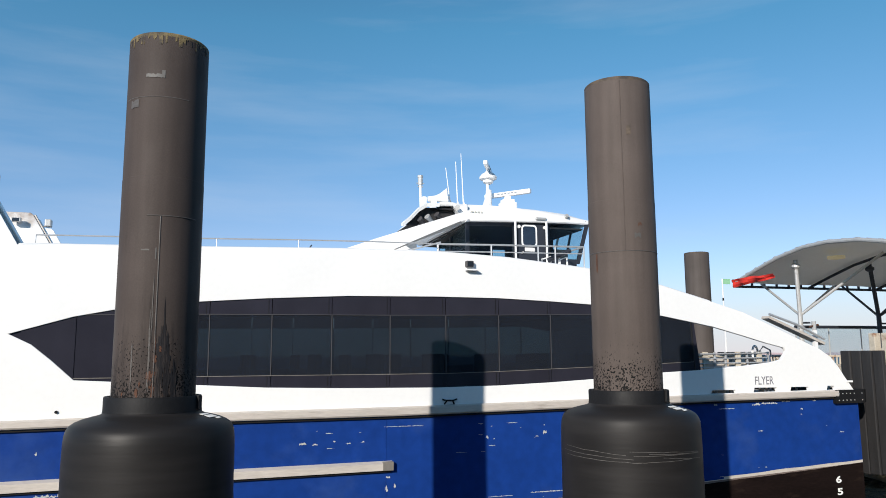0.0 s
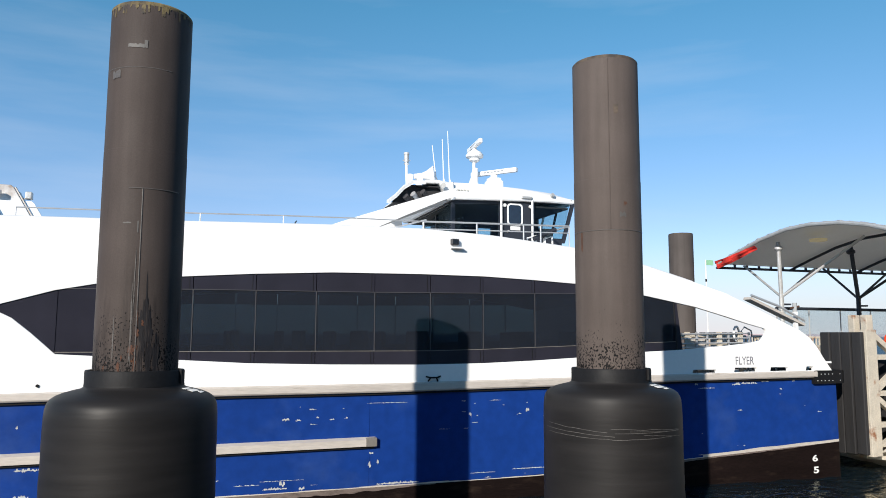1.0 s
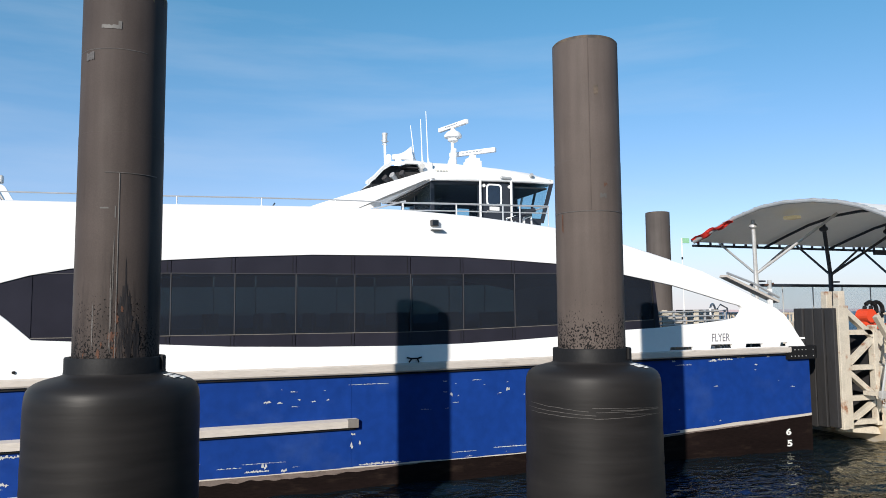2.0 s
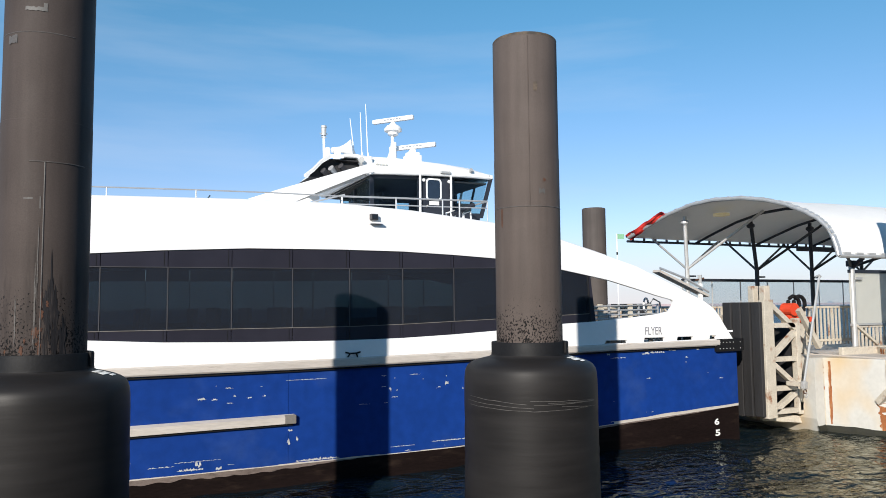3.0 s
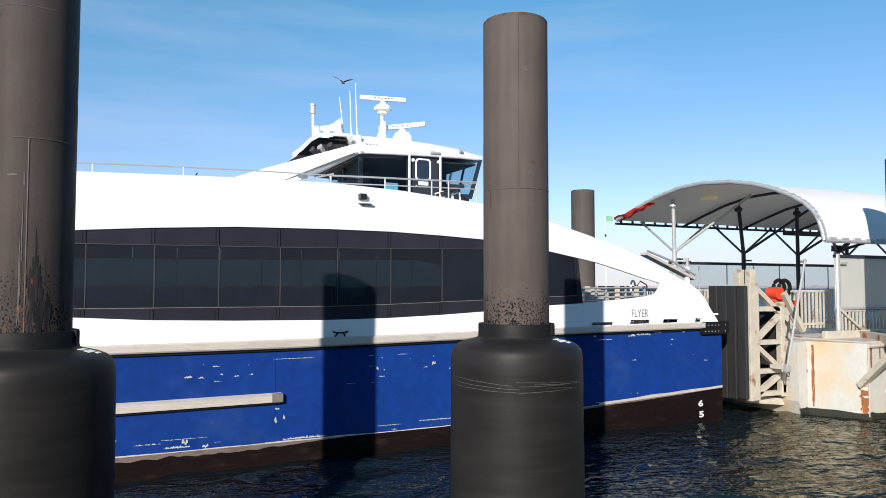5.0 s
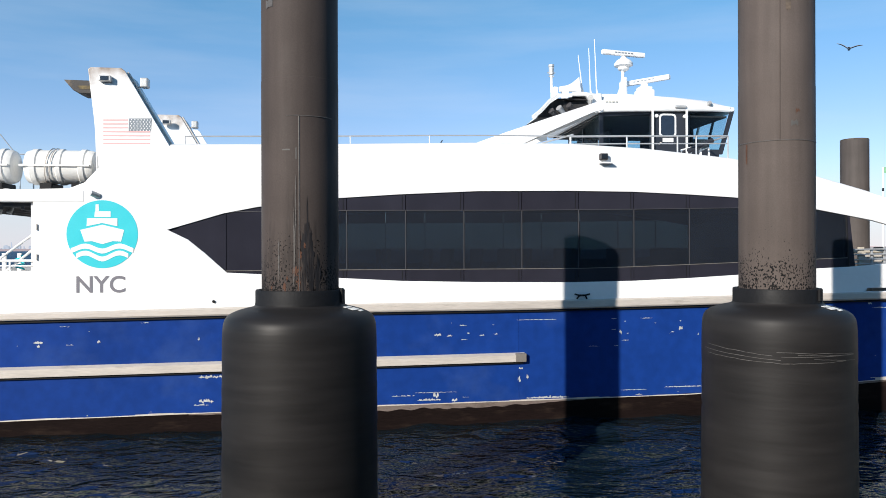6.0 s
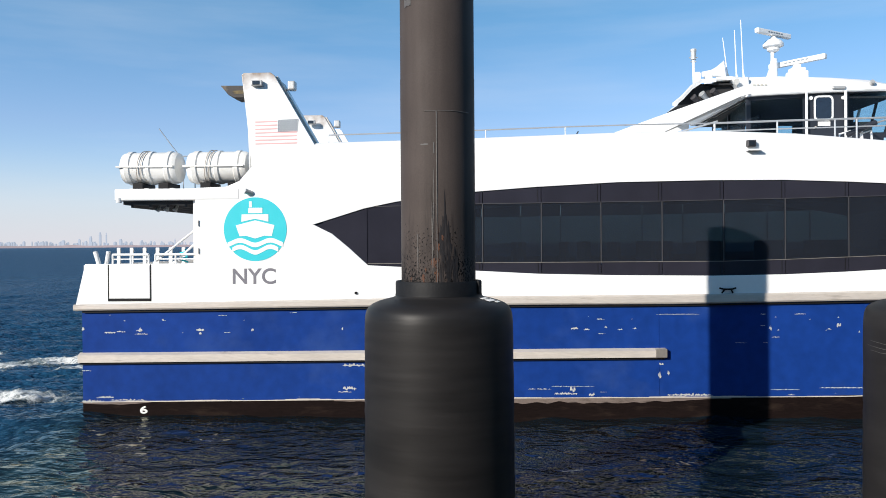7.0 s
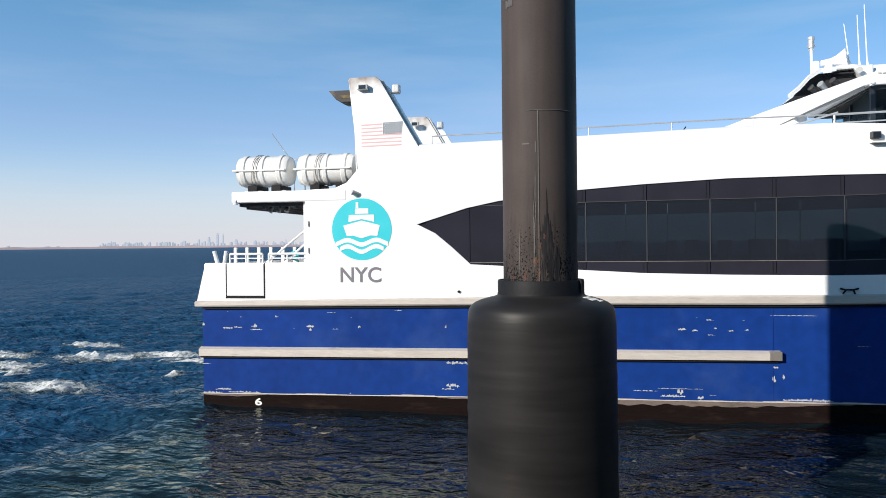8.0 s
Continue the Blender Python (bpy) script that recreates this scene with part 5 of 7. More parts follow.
part("floodlight_shelf", box(5.5, 5.78, 15.86, 16.0, 5.6, 5.63), WHITE, ferry)
part("vent_boss", tube([(-2.69, 15.97, 2.68), (-2.69, 16.0, 2.68)], 0.03), BLACK, ferry)

# bow: black fender, deck rails, ramp
bow = [(15.6, 15.94), (16.55, 15.98), (16.8, 16.15), (16.88, 16.5), (16.88, 23.5), (16.8, 23.85), (16.55, 24.02), (15.6, 24.06)]
bm = bmesh.new()
rings = []
for i, (x, y) in enumerate(bow):
    cx, cy = x - 0.25, y + (0.25 if y < 20 else -0.25)
    rings.append([bm.verts.new(p) for p in ((x, y, 2.42), (x, y, 2.76), (cx if 1 < i < 6 else x, cy if i < 2 or i > 5 else y, 2.76), (cx if 1 < i < 6 else x, cy if i < 2 or i > 5 else y, 2.42))])
for p, q in zip(rings, rings[1:]):
    for k in range(4):
        bm.faces.new((p[k], q[k], q[(k + 1) % 4], p[(k + 1) % 4]))
bm.faces.new(rings[0])
bm.faces.new(rings[-1])
part("bow_fender", bm, BLACK, ferry, "black rubber bow fender studded with bolts")
for k in range(7):
    for z in (2.5, 2.67):
        part("bolt_head", tube([(15.7 + 0.13 * k, 15.93 + (0.006 * k), z), (15.7 + 0.13 * k, 15.96, z)], 0.016, 6), STEEL, ferry)
part("bow_deck", box(15.4, 16.7, 16.3, 23.7, 2.45, 2.6), ALU, ferry)
for x0, y0, x1, y1 in ((11.6, 17.3, 14.6, 17.3), (11.6, 22.8, 15.6, 22.8), (14.6, 17.0, 16.4, 17.0)):
    pts = [(x0 + (x1 - x0) * t / 5, y0 + (y1 - y0) * t / 5, 2.6) for t in range(6)]
    guard(pts, 1.05, 0.026, 4, TRUSS)
for k in range(8):
    x = 11.72 + 0.33 * k
    part("gate_stanchion", box(x, x + (0.15 if k in (1, 4, 6) else 0.05), 16.5, 16.55, 2.6, 3.76, 0.008), TRUSS if k in (1, 4, 6) else RAIL, ferry)
for z in (3.36, 3.46, 3.58, 3.7):
    part("gate_bar", tube([(11.62, 16.48, z), (14.0, 16.48, z + 0.03)], 0.02, 6), RAIL, ferry)
part("gate_board", box(12.2, 12.75, 16.62, 16.66, 2.6, 3.6, 0.01), ALU, ferry)
for k, (x, y) in enumerate(((12.5, 17.9), (13.3, 17.9), (14.0, 17.9), (12.6, 22.4), (13.8, 22.4))):
    part("deck_locker", box(x, x + 0.45, y, y + 0.35, 2.6, 3.6, 0.02), TRUSS if k % 2 else ALU, ferry)
part("hand_wheel", tube([(13.72 + 0.15 * math.cos(t), 16.6 + 0.08 * math.cos(t), 3.72 + 0.19 * math.sin(t)) for t in np.linspace(0, 2 * math.pi, 25)], 0.03, 6), WHITE, ferry, "ring-shaped tube on the bow")
part("hoop_rail", tube([(13.85, 16.6, 3.0), (13.87, 16.6, 3.78), (13.98, 16.6, 3.9), (14.2, 16.6, 3.8), (14.25, 16.6, 3.3)], 0.022, 6), ALU, ferry)
part("raised_gangway", beam((14.62, 17.2, 4.7), (16.45, 17.2, 3.98), 0.3, 0.07), ALU, ferry, "grey raised bow gangway")
part("gangway_rail", tube([(14.6, 17.02, 4.78), (15.5, 17.02, 4.5), (16.4, 17.02, 4.1)], 0.035), RAIL, ferry)
part("gangway_post", box(16.15, 16.25, 17.1, 17.2, 2.6, 4.35), WHITE, ferry)
part("bow_light", tube([(16.2, 17.15, 4.35), (16.2, 17.15, 4.6)], 0.06), STEEL, ferry)
part("bow_lamp_arm", tube([(16.05, 17.15, 4.45), (16.35, 17.15, 4.5)], 0.03), RUST, ferry)
part("stem_return", plate([[(15.2, 3.84), (15.58, 3.68), (15.86, 3.4), (16.06, 3.12), (16.36, 2.76), (16.1, 2.76), (15.6, 3.3)]], 16.14, 0.05, 0.01), WHITE, ferry)
part("stem_fairlead", box(16.02, 16.25, 15.99, 16.2, 2.95, 3.0, 0.01), WHITE, ferry)

# ---- pilothouse ----
def rounded(x0, x1, z0, z1, r):
    pts = []
    for cx, cz, a in ((x1 - r, z1 - r, 0), (x0 + r, z1 - r, 90), (x0 + r, z0 + r, 180), (x1 - r, z0 + r, 270)):
        pts += [(cx + r * math.cos(radians(a + q)), cz + r * math.sin(radians(a + q))) for q in (0, 30, 60, 90)]
    return pts


NEAR, FARY = 17.9, 22.1
RT0 = 7.56
# the arm's white toned down to cream, its shade put into the colour
BEIGE = material("shaded_cream_paint", (0.6, 0.57, 0.53), 0.5, vary=0.05)
ROOF_LOW = [(4.8, 6.98), (6.1, 7.08), (7.8, 7.14), (9.8, 7.165)]
ROOF_TOP = [(4.5, 6.99), (4.7, 7.15), (4.91, 7.38), (5.13, 7.52), (6.0, 7.56), (6.9, 7.57), (8.1, 7.52), (8.95, 7.45), (9.7, 7.33)]
bm = bmesh.new()
rings = []
for x in (5.45, 5.8, 6.1, 6.9, 8.1, 8.95, 9.7):
    lo, hi = lerp(ROOF_LOW, x) if x > 5.9 else lerp(ROOF_TOP, x) - 0.09, lerp(ROOF_TOP, x)
    y0 = 17.75 if x < 9.3 else 17.9
    prof = [(y0 + 0.02, lo), (y0, lo + 0.03), (y0 + 0.02, (lo + hi) / 2 + 0.04), (y0 + 0.12, hi - 0.03), (y0 + 0.35, hi), (20, hi + 0.04)]
    rings.append([bm.verts.new((x, y, z)) for y, z in prof + [(40 - y, z) for y, z in prof[-2::-1]]])
for p, q in zip(rings, rings[1:]):
    for k in range(len(p) - 1):
        bm.faces.new((p[k], q[k], q[k + 1], p[k + 1]))
    bm.faces.new((p[0], p[-1], q[-1], q[0]))
bm.faces.new(rings[0])
bm.faces.new(rings[-1])
part("pilothouse_roof", bm, WHITE, ferry, "white curved pilothouse roof", smooth=True)
for near in (True,):
    bm = bmesh.new()
    rings = []
    for x in (4.5, 4.7, 4.91, 5.13, 5.45):
        hi = lerp(ROOF_TOP, x)
        rings.append([bm.verts.new((x, mirror(y, near), z)) for y, z in ((17.77, hi - 0.12), (17.75, hi - 0.03), (17.87, hi), (17.98, hi), (17.98, hi - 0.07))])
    for p, q in zip(rings, rings[1:]):
        for k in range(5):
            bm.faces.new((p[k], q[k], q[(k + 1) % 5], p[(k + 1) % 5]))
    bm.faces.new(rings[0])
    bm.faces.new(rings[-1])
    part("roof_overhang", bm, WHITE, ferry, "white curved after overhang")
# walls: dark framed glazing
# dark panel stands in for the shade inside the after overhang
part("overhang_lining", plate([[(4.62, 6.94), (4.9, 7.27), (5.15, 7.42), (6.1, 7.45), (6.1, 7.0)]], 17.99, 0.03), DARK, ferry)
part("pilothouse_ceiling", box(6.3, 9.5, NEAR + 0.03, FARY - 0.03, 7.02, 7.06), DARK, ferry)
part("pilothouse_sill", box(6.75, 9.3, NEAR + 0.02, FARY - 0.02, 5.9, 6.22), NAVY, ferry)
bm = bmesh.new()
f = bm.faces.new([bm.verts.new(p) for p in ((6.2, NEAR, 5.92), (6.72, FARY, 5.92), (6.72, FARY, 7.1), (6.2, NEAR, 7.05))])
thicken(bm, 0.012)
part("after_pane", bm, WHEEL_PANE, ferry, "tinted raked after window")
part("near_sill", box(6.2, 6.76, NEAR + 0.02, NEAR + 0.08, 5.9, 6.22), NAVY, ferry)
part("after_post", beam((6.46, 20.0, 5.9), (6.46, 20.0, 7.06), 0.07, 0.07), NAVY, ferry)
for y in (NEAR, FARY):
    for a, b in ((6.18 if y < 20 else 6.68, 6.28 if y < 20 else 6.76), (7.48, 7.6), (8.38, 8.52), (9.5, 9.6)):
        bm = bmesh.new()
        lean = 0.22 if a > 9 else 0
        vs = [bm.verts.new(p) for p in ((a - lean, y, 6.1), (b - lean, y, 6.1), (b + 0.1 * (a > 9), y, lerp(ROOF_LOW, a) + 0.05), (a + 0.1 * (a > 9), y, lerp(ROOF_LOW, a) + 0.05))]
        f = bm.faces.new(vs)
        thicken(bm, 0.06)
        part("window_post", bm, NAVY, ferry)
    part("window_head", beam((6.2 if y < 20 else 6.7, y + 0.02, 7.04), (9.6, y + 0.02, 7.22), 0.06, 0.1), NAVY, ferry)
    for a, b, c, d in ((6.28 if y < 20 else 6.75, 7.48, 6.28 if y < 20 else 6.75, 7.48), (8.55, 9.3, 8.55, 9.55)):
        bm = bmesh.new()
        f = bm.faces.new([bm.verts.new(p) for p in ((a, y + 0.02, 6.2), (b, y + 0.02, 6.2), (d, y + 0.02, lerp(ROOF_LOW, d)), (c, y + 0.02, lerp(ROOF_LOW, c)))])
        thicken(bm, 0.012)
        part("pilothouse_pane", bm, WHEEL_PANE, ferry)
for k in range(5):
    y0, y1 = NEAR + 0.1 + 0.81 * k, NEAR + 0.1 + 0.81 * (k + 1)
    bm = bmesh.new()
    f = bm.faces.new([bm.verts.new(p) for p in ((9.35, y0 + 0.03, 6.2), (9.35, y1 - 0.03, 6.2), (9.62, y1 - 0.03, 7.22), (9.62, y0 + 0.03, 7.22))])
    thicken(bm, 0.012)
    part("front_pane", bm, WHEEL_PANE, ferry)
    part("front_post", beam((9.36, y1, 6.1), (9.64, y1, 7.24), 0.05, 0.05), WHITE if k % 2 else NAVY, ferry)
part("far_wall", plate([[(6.9, 5.95), (9.2, 5.95), (9.4, 7.2), (6.9, 7.05)], rounded(8.42, 8.88, 6.6, 7.1, 0.07), rounded(7.55, 7.92, 6.6, 7.1, 0.07)], 21.95, 0.05), NAVY, ferry)
# door with white framed light
wdoor = part("pilothouse_door", box(7.6, 8.4, NEAR - 0.03, NEAR + 0.02, 6.0, 7.12, 0.015), NAVY, ferry, "dark navy door with rounded white-framed window")


part("door_light_frame", plate([rounded(7.7, 8.14, 6.5, 7.08, 0.09), rounded(7.74, 8.1, 6.54, 7.04, 0.07)], NEAR - 0.045, 0.014), WHITE, wdoor)
part("door_light", plate([rounded(7.74, 8.1, 6.54, 7.04, 0.07)], NEAR - 0.038, 0.006), PILOT_GLASS, wdoor)
part("door_notice", box(7.79, 8.07, NEAR - 0.036, NEAR - 0.03, 6.38, 6.48), LABEL, wdoor)
part("door_handle", tube([(7.68, NEAR - 0.06, 6.32), (7.74, NEAR - 0.06, 6.36)], 0.02), ALU, wdoor)
for x in (7.5, 8.38):
    part("door_grab_post", tube([(x, NEAR - 0.12, 5.9), (x, NEAR - 0.12, 7.25), (x, NEAR + 0.0, 7.27)], 0.03), WHITE, ferry)
part("door_head_rail", tube([(7.5, NEAR - 0.12, 7.26), (8.4, NEAR - 0.12, 7.26)], 0.025), WHITE, ferry)
part("door_lamp", box(8.05, 8.35, NEAR - 0.2, NEAR - 0.02, 7.2, 7.27, 0.02), STEEL, ferry)
for x, z in ((7.62, 7.02), (8.36, 7.02)):
    part("round_lamp", tube([(x, NEAR - 0.08, z), (x, NEAR - 0.02, z)], 0.045, 10), LABEL, ferry)
part("eyebrow_lamp", tube([(8.95, 17.7, 7.36), (8.95, 17.78, 7.32)], [0.05, 0.06], 10), STEEL, ferry)
# console, chair and screens inside
for x, y, w, h in ((8.8, 18.4, 0.5, 6.55), (8.9, 19.6, 0.5, 6.5), (8.9, 20.8, 0.5, 6.55)):
    bm = box(x, x + w, y, y + 1.0, 6.0, h, 0.04)
    add_box(bm, x + 0.1, x + 0.16, y + 0.2, y + 0.8, h, h + 0.3, 0.02)
    part("console", bm, SEAL, ferry)
bm = box(7.1, 7.55, 19.6, 20.2, 6.3, 6.45, 0.04)
add_box(bm, 7.05, 7.15, 19.6, 20.2, 6.4, 6.95, 0.04)
add_box(bm, 7.25, 7.4, 19.8, 20.0, 5.95, 6.35)
part("helm_chair", bm, DARK, ferry)
# long raking arms and the shaded overhang behind
for y in (17.3, 22.4):
    bm = bmesh.new()
    f = bm.faces.new([bm.verts.new(p) for p in ((2.6, y, 6.0), (3.75, y, 6.03), (4.22, y, 6.25), (4.91, y, 6.57), (5.83, y, 6.98), (6.1, y, 7.05), (6.1, y, 7.28), (5.83, y, 7.19), (4.77, y, 6.83), (3.68, y, 6.45), (3.0, y, 6.2))])
    bm.normal_update()
    bm.faces.ensure_lookup_table()
    thicken(bm, 0.12 if bm.faces[0].normal.y < 0 else -0.12)
    part("raking_arm", bm, WHITE, ferry, "white raking support arm")
    part("arm_foot_rail", tube([(3.9, y - 0.1, 6.02), (5.3, y - 0.1, 6.42)], 0.02), RAIL, ferry)
# dark plate and bulkhead: shade under the roof's after end put into their colour
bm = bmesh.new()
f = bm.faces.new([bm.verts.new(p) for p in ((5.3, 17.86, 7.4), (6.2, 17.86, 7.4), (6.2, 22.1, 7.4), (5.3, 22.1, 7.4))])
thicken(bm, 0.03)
part("overhang_soffit", bm, DARK, ferry, "dark plate painted as the shade under the roof")
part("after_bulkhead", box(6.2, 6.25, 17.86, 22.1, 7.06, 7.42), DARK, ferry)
part("roof_side_lamp", tube([(5.9, 17.68, 7.4), (5.86, 17.6, 7.38)], [0.05, 0.07], 10), STEEL, ferry)
part("mast_bracket", tube([(5.46, 19.9, 8.4), (5.6, 19.9, 8.4)], 0.02, 6), STEEL, ferry)
part("mast_crossbar", tube([(5.42, 19.9, 8.5), (5.64, 19.9, 8.5)], 0.014, 6), STEEL, ferry)
for x in (6.82, 6.9):
    part("aerial_base", tube([(x, 19.9, RT0), (x, 19.9, RT0 + 0.34)], 0.045, 8), WHITE, ferry)
for x, w in ((6.2, 0.05), (6.28, 0.06), (6.37, 0.05), (6.45, 0.06), (6.54, 0.05)):
    part("label_bar", box(x, x + w, 17.742, 17.75, 7.31, 7.345), SCREEN, ferry)
part("arm_lining", beam((4.1, 17.5, 6.24), (5.9, 17.5, 6.98), 0.1, 0.1), BEIGE, ferry, "inner flange of the arm with shade painted into its cream")
part("roof_corner_post", tube([(6.15, 17.72, 7.05), (6.12, 17.72, 7.5)], 0.05, 10), WHITE, ferry)
for x, z in ((5.3, 7.05), (5.55, 7.12), (5.1, 6.98)):
    part("work_lamp", tube([(x, 17.95, z), (x - 0.16, 17.85, z + 0.12)], [0.05, 0.08], 10), RAIL if x == 5.3 else SEAL, ferry)
# side deck rail beside the pilothouse
pts = [(4.98, 6.25), (6.3, 6.28), (7.5, 6.3), (8.72, 6.32)]
part("side_rail_top", tube([(x, 16.4, z) for x, z in pts], 0.022), RAIL, ferry)
part("side_rail_mid", tube([(x, 16.4, z - 0.17) for x, z in pts], 0.014), RAIL, ferry)
for x, z in pts + [(7.95, 6.31)]:
    part("side_rail_post", tube([(x, 16.4, lerp(ROOF, x)), (x, 16.4, z)], 0.02), RAIL, ferry)
part("side_rail_return", tube([(8.72, 16.4, 6.32), (8.8, 17.6, 6.34)], 0.02), RAIL, ferry)
for x in (8.05, 8.3, 8.5):
    part("step_hoop", tube([(x - 0.25, 16.9, 5.8), (x - 0.22, 16.9, 6.05), (x, 16.9, 6.12), (x + 0.02, 16.9, 5.8)], 0.025), WHITE, ferry)
part("rolled_fender", tube([(7.95, 16.8, 6.02), (8.55, 16.8, 6.28)], 0.06), NAVY, ferry)

# roof gear: light mast, loudhailer, whip aerials, radars
RT = 7.58
part("light_mast", tube([(5.55, 19.9, RT), (5.53, 19.9, 8.45)], 0.035), WHITE, ferry)
part("mast_light", tube([(5.53, 19.9, 8.45), (5.53, 19.9, 8.68)], 0.07, 12), STEEL, ferry)
part("mast_light_cap", tube([(5.53, 19.9, 8.66), (5.53, 19.9, 8.72)], 0.08, 12), STEEL, ferry)
part("siren_box", box(5.56, 5.7, 19.8, 20.0, RT, 8.12, 0.04), WHITE, ferry)
part("loudhailer", tube([(5.72, 19.8, 8.04), (5.95, 19.78, 8.06), (6.08, 19.74, 8.08), (6.2, 19.68, 8.1), (6.27, 19.65, 8.11)], [0.07, 0.09, 0.13, 0.2, 0.25], 18), WHITE, ferry, "white horn loudhailer", smooth=True)
part("loudhailer_foot", box(5.8, 5.95, 19.7, 19.9, RT, 8.05), WHITE, ferry)
for x, z, lean in ((6.44, 9.0, -0.16), (6.64, 9.2, -0.06), (6.82, 9.45, -0.08)):
    part("whip_aerial", tube([(x, 19.9, RT), (x, 19.9, 7.95), (x + lean * 0.3, 19.9, 8.1), (x + lean, 19.9, z)], [0.035, 0.035, 0.016, 0.009]), WHITE, ferry)
part("radar_bracket", tube([(7.5, 20.0, RT - 0.02), (7.6, 20.0, 8.2), (7.62, 20.0, 8.45)], [0.22, 0.1, 0.08], 10), WHITE, ferry)
part("radar_mast", tube([(7.58, 20.0, 8.2), (7.58, 20.0, 8.72)], 0.045, 10), WHITE, ferry)
part("radar_motor", lathe([(0.07, 8.62), (0.15, 8.67), (0.16, 8.73), (0.25, 8.77), (0.26, 8.83), (0.19, 8.92), (0.1, 8.97), (0.05, 9.04)], 7.6, 20.0, 20), WHITE, ferry, "white radar gearbox", smooth=True)


def scanner_mesh():
    bm = box(-0.67, 0.67, -0.06, 0.06, -0.055, 0.075, 0.025)
    return finish(bm)


scanner = new("radar_scanner", scanner_mesh())
scanner.data.materials.append(WHITE)
scanner.parent = ferry
scanner["label"] = "turning white radar scanner bar"
for side_y in (-0.062, 0.062):
    for k in range(6):
        bm = box(-0.27 + 0.1 * k, -0.2 + 0.1 * k, side_y - 0.002, side_y + 0.002, -0.002, 0.03)
        ob = new("label_bar", finish(bm))
        ob.data.materials.append(NAVY_INK)
        ob.parent = scanner
bm = box(7.97, 8.43, 19.8, 20.2, 7.84, 8.12, 0.05)
add_box(bm, 8.02, 8.38, 19.85, 20.15, 8.1, 8.2, 0.03)
add_box(bm, 8.08, 8.32, 19.9, 20.1, RT - 0.05, 7.88, 0.02)
add_box(bm, 8.12, 8.28, 19.92, 20.08, 8.18, 8.3, 0.02)
part("lower_radar_motor", bm, WHITE, ferry, "boxy white radar gearbox")
lower = new("lower_radar_scanner", scanner.data)
lower.parent = ferry
lower.matrix_basis = pose(8.2 - FERRY_AT[0], 0, 8.36, 0, 0, -50) @ Matrix.Diagonal((1.12, 1.1, 1.05, 1))
for k in range(6):
    bm = box(-0.27 + 0.1 * k, -0.2 + 0.1 * k, -0.065, -0.061, -0.002, 0.03)
    ob = new("label_bar", finish(bm))
    ob.data.materials.append(NAVY_INK)
    ob.parent = lower

# ---- landing barge ----
BY = 15.6
barge = thing("landing_barge", (27, 20.5, 0), "rust-streaked white steel landing barge moored to guide piles", "barge")
FACE = 14.15


def face_y(x):
    """The barge's side: an angled corner plate, then the long straight side."""
    return lerp([(19.3, BY), (20.0, FACE), (42, FACE)], x)


bm = bmesh.new()
low, high = [[bm.verts.new((x, y, z)) for x, y in ((19.3, BY), (20.0, FACE), (42, FACE), (42, 25.4), (19.3, 25.4))] for z in (-0.8, 2.15)]
bm.faces.new(low[::-1])
bm.faces.new(high)
for k in range(5):
    bm.faces.new((low[k], low[(k + 1) % 5], high[(k + 1) % 5], high[k]))
bmesh.ops.bevel(bm, geom=bm.edges[:], offset=0.03, segments=2, affect="EDGES", profile=0.5)
part("barge_hull", bm, BARGE, barge, "white steel barge side with rust streaks")
part("fender_bar", tube([(20.0, FACE - 0.02, 2.08), (42, FACE - 0.02, 2.08)], 0.06), TRUSS, barge)
part("plate_seam", tube([(19.99, FACE - 0.008, 0.1), (19.99, FACE - 0.008, 2.1)], 0.018, 6), TRUSS, barge)
part("plate_seam", tube([(19.31, BY - 0.008, 0.1), (19.31, BY - 0.008, 2.1)], 0.018, 6), TRUSS, barge)
bm = bmesh.new()
f = bm.faces.new([bm.verts.new(p) for p in ((18.95, BY + 0.004, 2.14), (19.31, BY + 0.004, 2.14), (19.31, BY + 0.004, -0.3), (19.2, BY + 0.004, -0.3), (18.95, BY + 0.004, 0.4))])
bm.normal_update()
bm.faces.ensure_lookup_table()
thicken(bm, 9.6 if bm.faces[0].normal.y < 0 else -9.6)
part("barge_bow", bm, BARGE, barge)
bm = bmesh.new()
rows = []
for i in range(221):
    x = 18.98 + 12.0 * i / 220
    top = 0.22 + 0.1 * noise.noise((x * 1.3, 2, 5)) + 0.035 * noise.noise((x * 4, 1, 5)) + 0.015 * noise.noise((x * 13, 1, 5))
    out = 0.05 + 0.04 * noise.noise((x * 5, 9, 2))
    rows.append([bm.verts.new(p) for p in ((x, face_y(x) + 0.02, top), (x, face_y(x) - 0.4 * out, top - 0.03), (x, face_y(x) - out, top - 0.14), (x, face_y(x) - 0.03, -0.4))])
for p, q in zip(rows, rows[1:]):
    for k in range(3):
        bm.faces.new((p[k], q[k], q[k + 1], p[k + 1]))
part("waterline_growth", bm, WEED, barge, "dark green marine growth at the waterline")
part("far_growth", box(30.98, 42, FACE - 0.03, FACE + 0.1, -0.5, 0.16, 0.02), WEED, barge)
part("deck_edge", box(20.1, 42, BY - 0.06, BY + 0.1, 2.05, 2.42, 0.02), TRUSS, barge)
part("deck_plate", box(20.02, 42, FACE + 0.1, 25.3, 2.154, 2.2), ALU, barge)
part("guide_arm", beam((21.8, BY, 2.24), (19.5, 12.3, 2.24), 0.24, 0.3), TRUSS, barge, "rusty guide bracket arm")
part("guide_arm", beam((24.9, BY, 2.24), (21.9, 12.4, 2.24), 0.24, 0.3), TRUSS, barge)
part("guide_end", beam((19.6, 12.45, 2.24), (22.0, 12.5, 2.24), 0.2, 0.28), TRUSS, barge)
